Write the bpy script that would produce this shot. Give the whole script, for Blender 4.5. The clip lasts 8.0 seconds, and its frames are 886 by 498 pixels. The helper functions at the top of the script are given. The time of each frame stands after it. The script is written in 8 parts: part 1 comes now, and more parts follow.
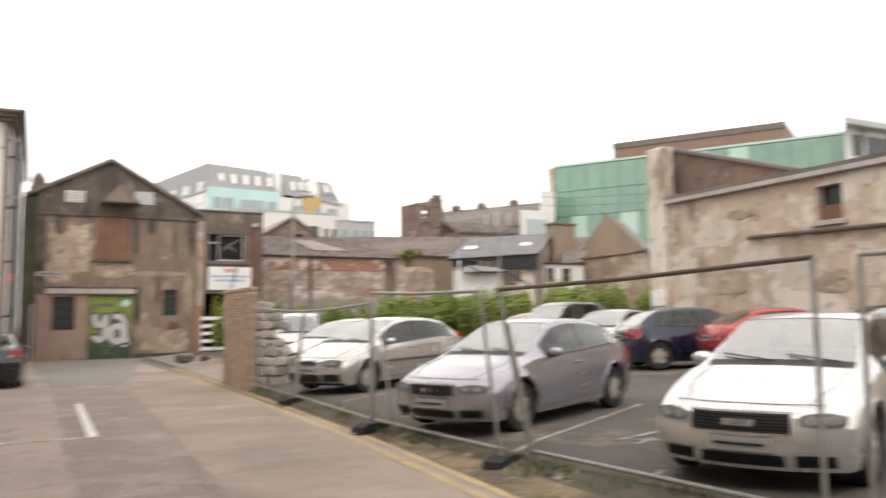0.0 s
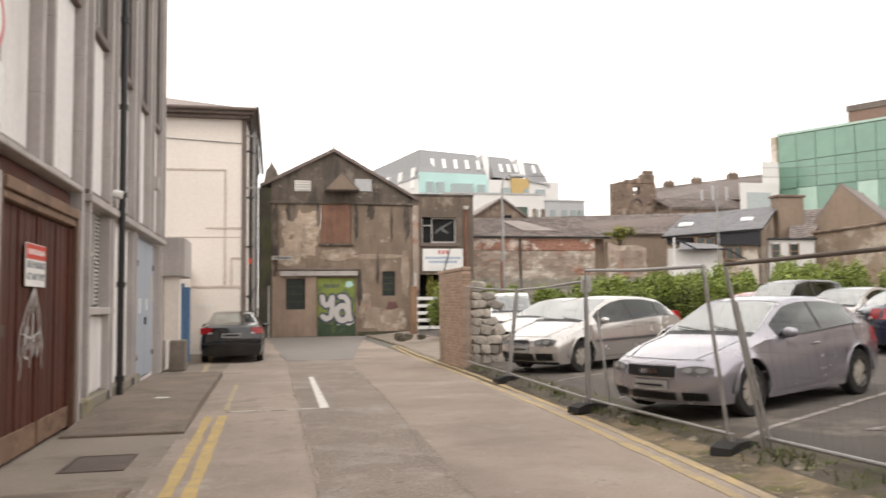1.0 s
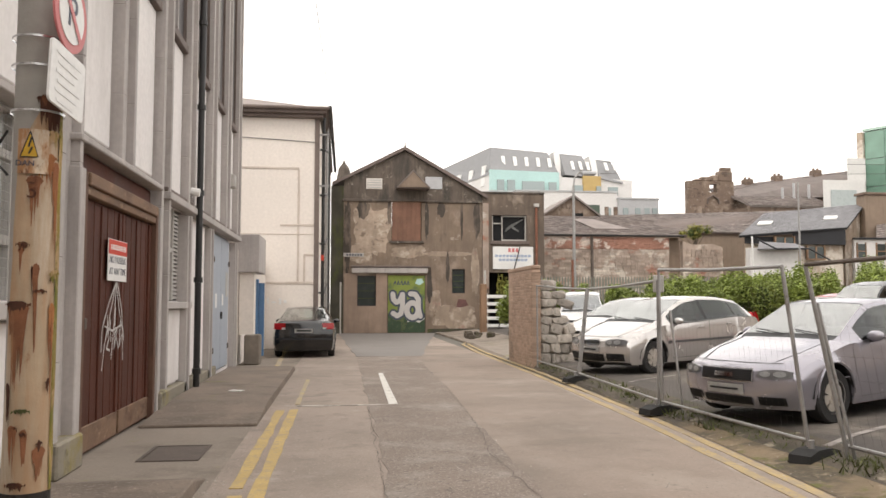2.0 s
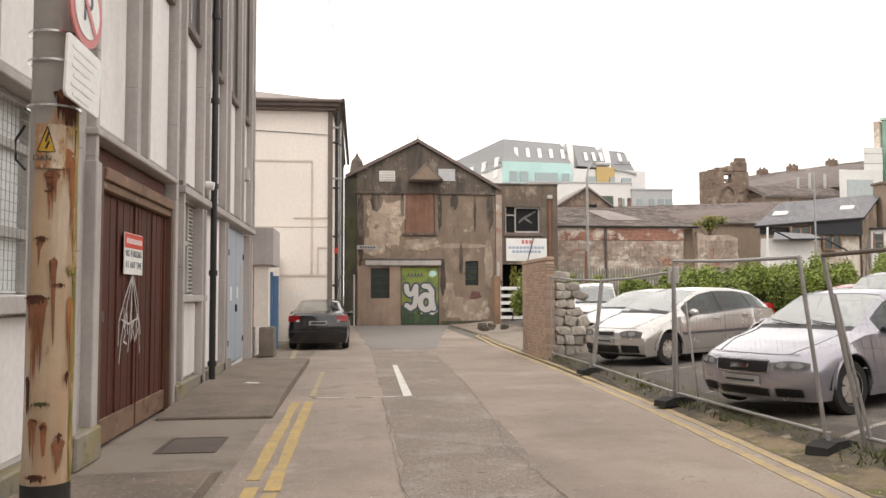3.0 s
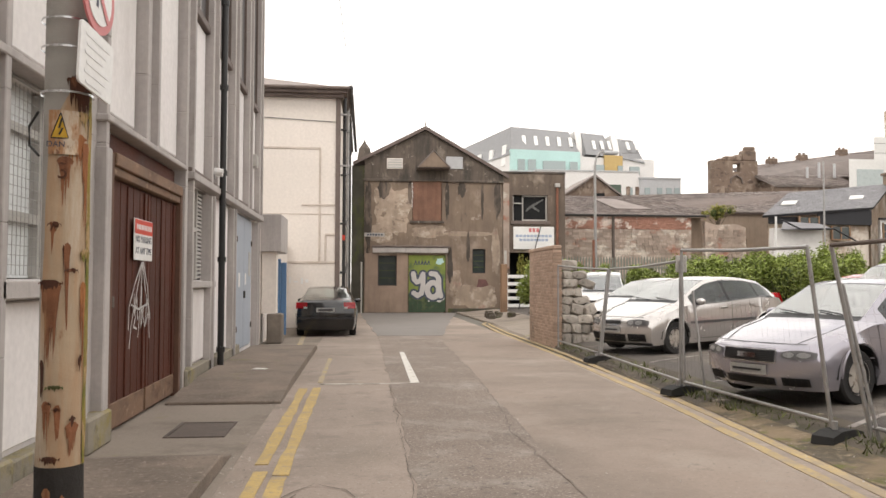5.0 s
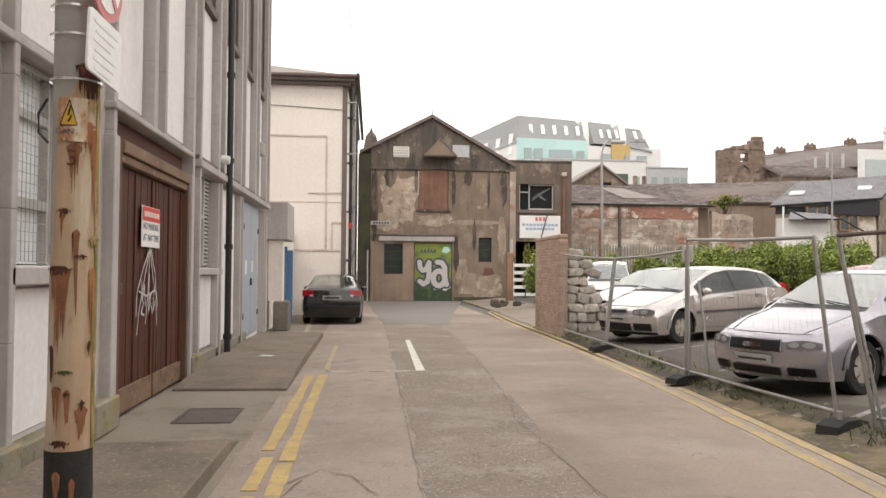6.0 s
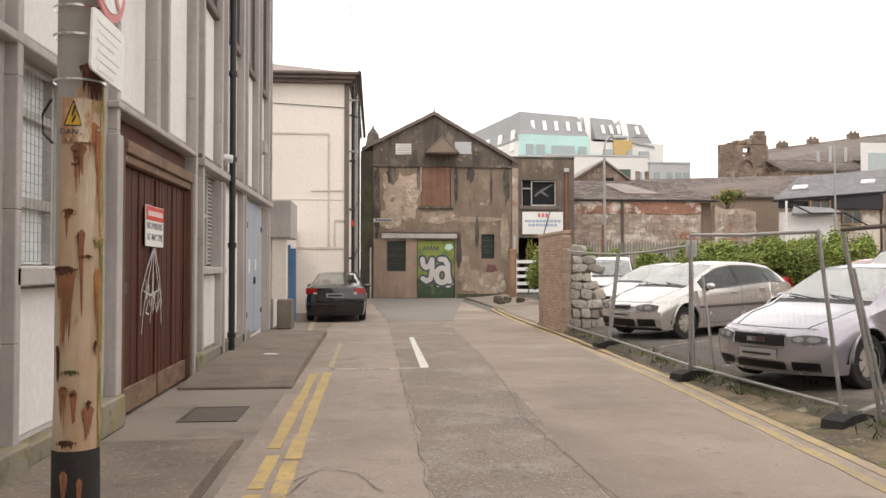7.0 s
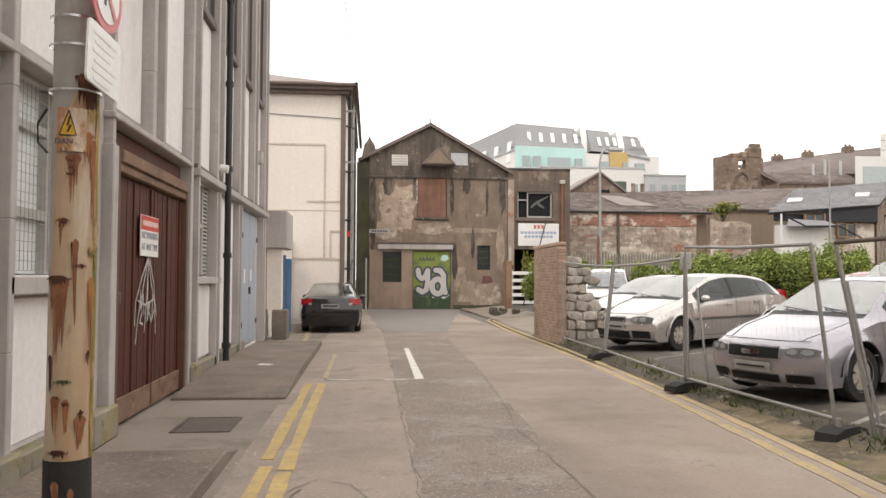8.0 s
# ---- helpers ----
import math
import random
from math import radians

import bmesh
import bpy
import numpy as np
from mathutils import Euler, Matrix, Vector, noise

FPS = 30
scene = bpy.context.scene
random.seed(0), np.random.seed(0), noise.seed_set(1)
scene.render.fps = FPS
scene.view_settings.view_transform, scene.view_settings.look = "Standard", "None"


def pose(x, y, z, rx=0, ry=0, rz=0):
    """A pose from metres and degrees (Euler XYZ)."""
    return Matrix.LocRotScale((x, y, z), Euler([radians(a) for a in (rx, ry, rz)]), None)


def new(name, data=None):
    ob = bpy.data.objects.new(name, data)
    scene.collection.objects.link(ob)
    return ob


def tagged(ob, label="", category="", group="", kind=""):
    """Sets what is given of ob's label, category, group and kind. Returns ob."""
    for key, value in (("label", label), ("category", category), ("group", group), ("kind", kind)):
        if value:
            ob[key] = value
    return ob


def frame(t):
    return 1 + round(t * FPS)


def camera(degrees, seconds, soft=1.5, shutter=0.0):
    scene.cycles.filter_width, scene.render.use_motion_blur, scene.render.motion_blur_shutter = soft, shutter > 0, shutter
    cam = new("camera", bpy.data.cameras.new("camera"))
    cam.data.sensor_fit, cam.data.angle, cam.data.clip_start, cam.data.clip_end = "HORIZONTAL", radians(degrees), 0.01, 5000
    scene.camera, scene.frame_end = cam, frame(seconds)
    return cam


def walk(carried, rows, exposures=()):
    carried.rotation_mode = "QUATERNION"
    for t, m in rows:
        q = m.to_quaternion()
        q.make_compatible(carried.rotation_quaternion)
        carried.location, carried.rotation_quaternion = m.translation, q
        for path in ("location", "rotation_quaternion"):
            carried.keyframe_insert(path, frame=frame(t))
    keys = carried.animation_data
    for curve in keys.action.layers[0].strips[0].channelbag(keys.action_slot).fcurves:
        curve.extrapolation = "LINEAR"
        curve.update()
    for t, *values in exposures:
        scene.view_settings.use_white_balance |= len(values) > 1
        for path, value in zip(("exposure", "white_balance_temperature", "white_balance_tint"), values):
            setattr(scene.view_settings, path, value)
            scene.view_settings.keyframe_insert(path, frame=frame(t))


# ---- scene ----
LENS = 57.80
PATH = [
    (0.0, pose(0.014, -0.146, 1.581, 95.18, 0, -27.14) @ pose(0, 0, 0, 0, 0, -0.66)),
    (0.2, pose(0.014, -0.085, 1.569, 94.55, 0, -22.23) @ pose(0, 0, 0, 0, 0, -0.45)),
    (0.5, pose(0.015, -0.024, 1.556, 93.84, 0, -17.80) @ pose(0, 0, 0, 0, 0, -0.58)),
    (0.7, pose(0.014, -0.006, 1.553, 94.25, 0, -15.80) @ pose(0, 0, 0, 0, 0, -0.20)),
    (1.0, pose(0.012, 0.012, 1.549, 93.97, 0, -12.28) @ pose(0, 0, 0, 0, 0, -0.68)),
    (1.5, pose(0.041, 0.028, 1.550, 93.99, 0, -8.62) @ pose(0, 0, 0, 0, 0, -0.12)),
    (3.0, pose(0.027, 0.044, 1.553, 93.28, 0, -6.31) @ pose(0, 0, 0, 0, 0, -0.21)),
    (3.5, pose(0.023, 0.043, 1.557, 93.13, 0, -6.27) @ pose(0, 0, 0, 0, 0, 0.05)),
    (4.0, pose(0.021, 0.031, 1.553, 93.00, 0, -6.21) @ pose(0, 0, 0, 0, 0, 0.17)),
    (4.5, pose(0.019, 0.024, 1.549, 92.76, 0, -6.09) @ pose(0, 0, 0, 0, 0, 0.20)),
    (5.0, pose(0.013, 0.018, 1.550, 92.41, 0, -5.81) @ pose(0, 0, 0, 0, 0, 0.14)),
    (6.5, pose(0.008, -0.003, 1.547, 91.40, 0, -5.20) @ pose(0, 0, 0, 0, 0, 0.42)),
    (7.0, pose(-0.000, 0.000, 1.550, 91.37, 0, -5.19) @ pose(0, 0, 0, 0, 0, -0.00)),
    (7.5, pose(0.002, -0.001, 1.551, 91.96, 0, -5.33) @ pose(0, 0, 0, 0, 0, 0.26)),
    (8.0, pose(0.012, -0.013, 1.550, 92.16, 0, -5.47) @ pose(0, 0, 0, 0, 0, 0.26)),
]
cam = camera(LENS, 8.0, 1.5, 0.5)
walk(cam, PATH)

# ---------------------------------------------------------------- light
world = bpy.data.worlds.new("overcast_sky")
scene.world = world
world.use_nodes = True
wn, wl = world.node_tree.nodes, world.node_tree.links
wn.clear()
w_out = wn.new("ShaderNodeOutputWorld")
w_bg = wn.new("ShaderNodeBackground")
w_sky = wn.new("ShaderNodeTexSky")
w_sky.sky_type = "NISHITA"
w_sky.sun_disc = False
w_sky.sun_elevation = radians(52)
w_sky.sun_rotation = radians(215)
w_co = wn.new("ShaderNodeTexCoord")
w_map = wn.new("ShaderNodeMapping")
w_map.inputs["Scale"].default_value = (1, 1, 2.5)
w_noise = wn.new("ShaderNodeTexNoise")
w_noise.inputs["Scale"].default_value = 2.2
w_noise.inputs["Detail"].default_value = 6
w_ramp = wn.new("ShaderNodeValToRGB")
w_ramp.color_ramp.elements[0].position = 0.30
w_ramp.color_ramp.elements[0].color = (0.62, 0.62, 0.62, 1)
w_ramp.color_ramp.elements[1].position = 0.48
w_ramp.color_ramp.elements[1].color = (1, 1, 1, 1)
w_mix = wn.new("ShaderNodeMix")
w_mix.data_type = "RGBA"
w_mix.inputs[7].default_value = (13.2, 12.55, 11.9, 1)
wl.new(w_co.outputs["Generated"], w_map.inputs["Vector"])
wl.new(w_map.outputs["Vector"], w_noise.inputs["Vector"])
wl.new(w_noise.outputs["Fac"], w_ramp.inputs["Fac"])
wl.new(w_ramp.outputs["Color"], w_mix.inputs[0])
wl.new(w_sky.outputs["Color"], w_mix.inputs[6])
wl.new(w_mix.outputs[2], w_bg.inputs["Color"])
wl.new(w_bg.outputs["Background"], w_out.inputs["Surface"])
w_bg.inputs["Strength"].default_value = 0.1

sun_data = bpy.data.lights.new("sun", "SUN")
sun_data.energy = 0.8
sun_data.angle = radians(25)
sun_data.color = (1.0, 0.95, 0.88)
sun = new("sun", sun_data)
sun.matrix_world = pose(0, 0, 40, 38, 0, -35)
scene.view_settings.exposure = 0.5

# ---------------------------------------------------------------- materials
def nodes_of(name):
    m = bpy.data.materials.new(name)
    m.use_nodes = True
    nt = m.node_tree
    return m, nt.nodes, nt.links, nt.nodes["Principled BSDF"]


def noise_node(n, l, vec, scale, detail=5, rough=0.55):
    t = n.new("ShaderNodeTexNoise")
    t.inputs["Scale"].default_value = scale
    t.inputs["Detail"].default_value = detail
    t.inputs["Roughness"].default_value = rough
    l.new(vec, t.inputs["Vector"])
    return t.outputs["Fac"]


def remap(n, l, fac, a, b, lo=0.0, hi=1.0):
    r = n.new("ShaderNodeMapRange")
    r.inputs[1].default_value, r.inputs[2].default_value = a, b
    r.inputs[3].default_value, r.inputs[4].default_value = lo, hi
    l.new(fac, r.inputs[0])
    return r.outputs[0]


def mix(n, l, fac, a, b, mode="MIX"):
    m = n.new("ShaderNodeMix")
    m.data_type, m.blend_type = "RGBA", mode
    for k, v in ((0, fac), (6, a), (7, b)):
        if hasattr(v, "is_linked"):
            l.new(v, m.inputs[k])
        elif k == 0:
            m.inputs[0].default_value = v
        else:
            m.inputs[k].default_value = (*v, 1)
    return m.outputs[2]


def mat(name, base, rough=0.8, metal=0.0, var=0.22, scale=1.3, fine=28.0, bump=0.25, stains=(), streak=0.0,
        coat=0.0, rand=0.0, brick=None, spec=0.4):
    """A weathered surface: two scales of variation, stains as (colour, scale, low, high, upright stretch), rain streaks, bump."""
    m, n, l, b = nodes_of(name)
    co = n.new("ShaderNodeTexCoord").outputs["Object"]
    big = noise_node(n, l, co, scale)
    col = mix(n, l, remap(n, l, big, 0.3, 0.7), [c * (1 - var) for c in base], [min(1, c * (1 + var)) for c in base])
    height = noise_node(n, l, co, fine, 6, 0.65)
    if brick:
        br_scale, br_c1, br_c2, mortar, turn = brick
        mp = n.new("ShaderNodeMapping")
        mp.inputs["Rotation"].default_value = turn
        l.new(co, mp.inputs["Vector"])
        t = n.new("ShaderNodeTexBrick")
        t.inputs["Scale"].default_value = br_scale
        t.inputs["Color1"].default_value, t.inputs["Color2"].default_value = (*br_c1, 1), (*br_c2, 1)
        t.inputs["Mortar"].default_value = (*mortar, 1)
        t.inputs["Mortar Size"].default_value = 0.02
        t.inputs["Brick Width"].default_value, t.inputs["Row Height"].default_value = 0.225, 0.075
        l.new(mp.outputs["Vector"], t.inputs["Vector"])
        col = mix(n, l, 0.75, col, t.outputs["Color"])
        height = mix(n, l, 0.6, height, t.outputs["Color"])
    col = mix(n, l, remap(n, l, noise_node(n, l, co, fine * 0.45, 4), 0.25, 0.75, 0.0, 0.45), col, [c * 0.72 for c in base])
    if streak:
        mp = n.new("ShaderNodeMapping")
        mp.inputs["Scale"].default_value = (1.0, 1.0, 0.08)
        l.new(co, mp.inputs["Vector"])
        s = noise_node(n, l, mp.outputs["Vector"], 4.0, 6, 0.7)
        col = mix(n, l, remap(n, l, s, 0.48, 0.75, 0, streak), col, [c * 0.35 for c in base])
    for colour, sc, lo, hi, tall in stains:
        mp = n.new("ShaderNodeMapping")
        mp.inputs["Scale"].default_value = (1, 1, 1 / tall)
        mp.inputs["Location"].default_value = (sc * 3.1, sc * 1.7, sc)
        l.new(co, mp.inputs["Vector"])
        s = noise_node(n, l, mp.outputs["Vector"], sc, 7, 0.65)
        col = mix(n, l, remap(n, l, s, lo, hi, 0, 0.9), col, colour)
    if rand:
        info = n.new("ShaderNodeObjectInfo").outputs["Random"]
        isl = n.new("ShaderNodeNewGeometry").outputs["Random Per Island"]
        add = n.new("ShaderNodeMath")
        add.operation = "ADD"
        l.new(info, add.inputs[0])
        l.new(isl, add.inputs[1])
        fr = n.new("ShaderNodeMath")
        fr.operation = "FRACT"
        l.new(add.outputs[0], fr.inputs[0])
        hs = n.new("ShaderNodeHueSaturation")
        l.new(remap(n, l, fr.outputs[0], 0, 1, 1 - rand, 1 + rand), hs.inputs["Value"])
        l.new(col, hs.inputs["Color"])
        col = hs.outputs["Color"]
    l.new(col, b.inputs["Base Color"])
    l.new(remap(n, l, big, 0.2, 0.8, max(0.03, rough - 0.1), min(1, rough + 0.08)), b.inputs["Roughness"])
    b.inputs["Metallic"].default_value = metal
    b.inputs["Specular IOR Level"].default_value = spec
    if coat:
        b.inputs["Coat Weight"].default_value = coat
        b.inputs["Coat Roughness"].default_value = 0.06
    if bump:
        bp = n.new("ShaderNodeBump")
        bp.inputs["Strength"].default_value = bump
        bp.inputs["Distance"].default_value = 0.02
        l.new(height, bp.inputs["Height"])
        l.new(bp.outputs["Normal"], b.inputs["Normal"])
    return m


def plain(name, base, rough=0.5, metal=0.0, coat=0.0, emit=0.0):
    return mat(name, base, rough, metal, 0.06, 2.0, 60.0, 0.03, coat=coat)


def paint(name, base, metal=0.55):
    """Car paint: flake base under a clear coat, with a thin film of road dust."""
    m, n, l, b = nodes_of(name)
    co = n.new("ShaderNodeTexCoord").outputs["Object"]
    dust = remap(n, l, noise_node(n, l, co, 2.5, 6, 0.7), 0.5, 0.85, 0, 0.12)
    flake = remap(n, l, noise_node(n, l, co, 900, 2), 0.3, 0.7)
    col = mix(n, l, flake, [c * 0.9 for c in base], [min(1, c * 1.1) for c in base])
    l.new(mix(n, l, dust, col, (0.28, 0.25, 0.21)), b.inputs["Base Color"])
    b.inputs["Metallic"].default_value = metal
    l.new(remap(n, l, dust, 0, 0.12, 0.22, 0.36), b.inputs["Roughness"])
    b.inputs["Coat Weight"].default_value = 0.8
    b.inputs["Coat Roughness"].default_value = 0.05
    return m


def glass_mat(name, base=(0.02, 0.025, 0.028), rough=0.04, clear=0.0, ior=1.5):
    m, n, l, b = nodes_of(name)
    co = n.new("ShaderNodeTexCoord").outputs["Object"]
    d = noise_node(n, l, co, 3.0, 5)
    l.new(mix(n, l, remap(n, l, d, 0.5, 0.8, 0, 0.15), base, (0.2, 0.19, 0.17)), b.inputs["Base Color"])
    l.new(remap(n, l, d, 0.3, 0.8, rough, rough + 0.08), b.inputs["Roughness"])
    b.inputs["Transmission Weight"].default_value = clear
    b.inputs["IOR"].default_value = ior
    return m


M = {}
M["road"] = mat("worn_concrete_road", (0.355, 0.290, 0.245), 0.9, var=0.13, scale=0.55, fine=55, bump=0.35,
                stains=(((0.235, 0.196, 0.163), 0.35, 0.46, 0.66, 1), ((0.42, 0.365, 0.32), 1.3, 0.6, 0.75, 1), ((0.20, 0.17, 0.145), 5.0, 0.6, 0.74, 1), ((0.50, 0.44, 0.38), 38.0, 0.58, 0.68, 1), ((0.15, 0.125, 0.11), 30.0, 0.58, 0.70, 1), ((0.22, 0.185, 0.16), 2.2, 0.54, 0.7, 1)))
M["lane"] = mat("brushed_brown_concrete", (0.295, 0.237, 0.197), 0.9, var=0.08, scale=0.5, fine=55, bump=0.3,
                stains=(((0.205, 0.168, 0.138), 0.5, 0.46, 0.64, 1), ((0.315, 0.262, 0.22), 0.9, 0.54, 0.68, 1), ((0.40, 0.345, 0.30), 34.0, 0.6, 0.7, 1), ((0.14, 0.115, 0.10), 28.0, 0.6, 0.7, 1), ((0.17, 0.14, 0.12), 3.0, 0.6, 0.74, 1)))
M["asphalt"] = mat("old_asphalt", (0.25, 0.203, 0.170), 0.92, var=0.18, scale=0.8, fine=90, bump=0.5,
                   stains=(((0.36, 0.315, 0.275), 1.1, 0.52, 0.7, 1), ((0.12, 0.105, 0.095), 9.0, 0.58, 0.7, 1), ((0.48, 0.42, 0.37), 36.0, 0.56, 0.66, 1), ((0.10, 0.085, 0.075), 26.0, 0.56, 0.68, 1)))
M["asphalt_far"] = mat("grey_asphalt_patch", (0.235, 0.215, 0.20), 0.9, var=0.12, scale=0.6, fine=80, bump=0.4)
M["yard"] = mat("car_park_asphalt", (0.10, 0.087, 0.078), 0.92, var=0.25, scale=0.5, fine=80, bump=0.5,
                stains=(((0.22, 0.19, 0.16), 0.7, 0.55, 0.72, 1), ((0.05, 0.046, 0.042), 1.5, 0.6, 0.72, 1)))
M["verge"] = mat("mossy_verge", (0.095, 0.078, 0.06), 0.95, var=0.3, scale=1.4, fine=45, bump=0.7,
                 stains=(((0.06, 0.06, 0.03), 1.8, 0.52, 0.62, 1), ((0.10, 0.11, 0.03), 4.0, 0.58, 0.7, 1), ((0.34, 0.29, 0.22), 2.5, 0.6, 0.7, 1)))
M["vergetan"] = mat("gritty_tan_edge", (0.205, 0.155, 0.10), 0.93, var=0.2, scale=1.6, fine=45, bump=0.5, stains=(((0.08, 0.066, 0.045), 1.6, 0.48, 0.6, 1), ((0.30, 0.24, 0.165), 5.0, 0.56, 0.68, 1), ((0.12, 0.12, 0.03), 3.5, 0.55, 0.64, 1)))
M["apron"] = mat("concrete_apron", (0.27, 0.228, 0.19), 0.9, var=0.15, scale=0.8, fine=45, bump=0.35,
                 stains=(((0.15, 0.125, 0.10), 0.8, 0.5, 0.66, 1), ((0.22, 0.20, 0.07), 1.6, 0.62, 0.74, 1), ((0.16, 0.13, 0.11), 28.0, 0.58, 0.7, 1), ((0.42, 0.36, 0.30), 36.0, 0.6, 0.7, 1)))
M["ramp"] = mat("rough_ramp_concrete", (0.215, 0.172, 0.138), 0.93, var=0.2, scale=1.2, fine=35, bump=0.5,
                stains=(((0.13, 0.105, 0.085), 1.0, 0.5, 0.66, 1), ((0.34, 0.28, 0.23), 30.0, 0.56, 0.68, 1), ((0.10, 0.085, 0.07), 24.0, 0.58, 0.68, 1), ((0.17, 0.17, 0.06), 1.8, 0.64, 0.74, 1)))
M["ground"] = mat("town_ground", (0.16, 0.15, 0.13), 0.95, scale=0.05, fine=2)
M["yellow"] = mat("worn_yellow_line", (0.52, 0.375, 0.15), 0.8, var=0.16, scale=2, fine=40, bump=0.2,
                  stains=(((0.36, 0.285, 0.19), 6.0, 0.52, 0.64, 1), ((0.37, 0.29, 0.185), 22.0, 0.52, 0.64, 1), ((0.28, 0.225, 0.16), 1.7, 0.62, 0.72, 1)))
M["yellowworn"] = mat("scuffed_yellow_line", (0.45, 0.335, 0.165), 0.85, var=0.2, scale=1.2, fine=40, bump=0.2,
                      stains=(((0.32, 0.255, 0.18), 3.0, 0.46, 0.62, 1), ((0.30, 0.245, 0.185), 18.0, 0.50, 0.62, 1), ((0.24, 0.195, 0.15), 0.9, 0.56, 0.7, 1)))
M["whiteline"] = mat("worn_white_line", (0.70, 0.67, 0.62), 0.8, var=0.1, scale=2, fine=40, bump=0.2,
                     stains=(((0.32, 0.28, 0.24), 4.0, 0.56, 0.68, 1),))
M["faint"] = mat("faded_white_line", (0.58, 0.53, 0.48), 0.85, var=0.1, scale=2, fine=40, bump=0.2,
                 stains=(((0.28, 0.25, 0.215), 5.0, 0.45, 0.55, 1),))
M["yardline"] = mat("faded_bay_line", (0.33, 0.30, 0.275), 0.85, var=0.1, scale=2, fine=40, bump=0.2,
                    stains=(((0.14, 0.12, 0.11), 3.0, 0.45, 0.6, 1),))
M["panel"] = mat("white_render_panel", (0.79, 0.757, 0.74), 0.85, var=0.07, scale=0.5, fine=30, bump=0.12, streak=0.10,
                 stains=(((0.52, 0.48, 0.455), 0.7, 0.56, 0.8, 2.5), ((0.40, 0.36, 0.33), 2.2, 0.66, 0.8, 4)))
M["concrete"] = mat("grey_concrete", (0.455, 0.42, 0.40), 0.85, var=0.12, scale=1.2, fine=35, bump=0.2, streak=0.35,
                    stains=(((0.20, 0.18, 0.165), 1.0, 0.58, 0.74, 3),))
M["plinth"] = mat("mossy_plinth", (0.27, 0.24, 0.19), 0.9, var=0.2, scale=2, fine=35, bump=0.4,
                  stains=(((0.26, 0.21, 0.07), 2.2, 0.52, 0.66, 1), ((0.10, 0.09, 0.06), 3.0, 0.55, 0.68, 1)))
M["cream"] = mat("cream_render", (0.78, 0.715, 0.655), 0.85, var=0.05, scale=0.5, fine=25, bump=0.12, streak=0.04,
                 stains=(((0.55, 0.49, 0.42), 0.6, 0.62, 0.8, 3),))
M["trimbrown"] = mat("brown_fascia", (0.16, 0.125, 0.11), 0.7, var=0.2, scale=1.5, fine=20, bump=0.2, streak=0.3)
M["gablelow"] = mat("patchy_old_render", (0.228, 0.172, 0.13), 0.92, var=0.25, scale=0.6, fine=14, bump=0.6, streak=0.45,
                    stains=(((0.16, 0.125, 0.10), 0.5, 0.50, 0.66, 2.2), ((0.33, 0.265, 0.21), 0.75, 0.54, 0.68, 1.3), ((0.38, 0.32, 0.265), 3.4, 0.62, 0.70, 1.2), ((0.11, 0.088, 0.072), 1.8, 0.62, 0.72, 3)))
M["gablehigh"] = mat("dark_weathered_cement", (0.125, 0.101, 0.083), 0.92, var=0.4, scale=0.7, fine=9, bump=0.6, streak=0.9,
                     stains=(((0.055, 0.048, 0.042), 0.9, 0.48, 0.60, 4), ((0.24, 0.20, 0.165), 1.1, 0.56, 0.66, 1.5), ((0.32, 0.28, 0.24), 3.0, 0.62, 0.68, 1)))
M["gableside"] = mat("mossy_black_wall", (0.07, 0.065, 0.05), 0.95, var=0.4, scale=1.2, fine=9, bump=0.6,
                     stains=(((0.08, 0.09, 0.03), 1.0, 0.5, 0.64, 2),))
M["pink"] = mat("pinkish_cement_patch", (0.33, 0.245, 0.19), 0.92, var=0.22, scale=0.8, fine=9, bump=0.4, streak=0.4,
                stains=(((0.24, 0.12, 0.09), 0.8, 0.6, 0.75, 1),))
M["slate"] = mat("weathered_slate", (0.23, 0.195, 0.18), 0.8, var=0.25, scale=0.8, fine=7, bump=0.5, rand=0.22,
                 stains=(((0.26, 0.23, 0.20), 0.5, 0.55, 0.75, 1),))
M["slateblue"] = mat("newer_slate", (0.27, 0.265, 0.275), 0.7, var=0.12, scale=0.8, fine=10, bump=0.25, rand=0.12)
M["boards"] = mat("brown_boarding", (0.235, 0.125, 0.085), 0.8, var=0.22, scale=2.0, fine=20, bump=0.3, streak=0.4, rand=0.12)
M["garage"] = mat("stained_timber_door", (0.083, 0.027, 0.017), 0.6, spec=0.22, var=0.2, scale=1.2, fine=30, bump=0.2, streak=0.3, rand=0.12)
M["garageframe"] = mat("brown_timber_frame", (0.135, 0.072, 0.048), 0.7, var=0.2, scale=3.0, fine=30, bump=0.25, streak=0.3)
M["bluedoor"] = mat("blue_grey_steel_door", (0.40, 0.44, 0.50), 0.55, var=0.06, scale=2.0, fine=30, bump=0.08, streak=0.2)
M["blue"] = mat("blue_door_paint", (0.10, 0.20, 0.36), 0.5, var=0.1, scale=3.0, fine=30, bump=0.1)
M["black"] = mat("black_pipe_paint", (0.025, 0.024, 0.024), 0.45, var=0.2, scale=4.0, fine=30, bump=0.1)
# near-black colour standing for unlit interiors
M["dark"] = plain("black_interior_shade", (0.012, 0.012, 0.013), 0.9)
M["darkpanel"] = mat("dark_window_panel", (0.11, 0.10, 0.10), 0.6, var=0.25, scale=1.0, fine=20, bump=0.15, streak=0.4)
M["louvre"] = mat("painted_louvre", (0.50, 0.485, 0.46), 0.6, var=0.12, scale=3.0, fine=30, bump=0.1, streak=0.3)
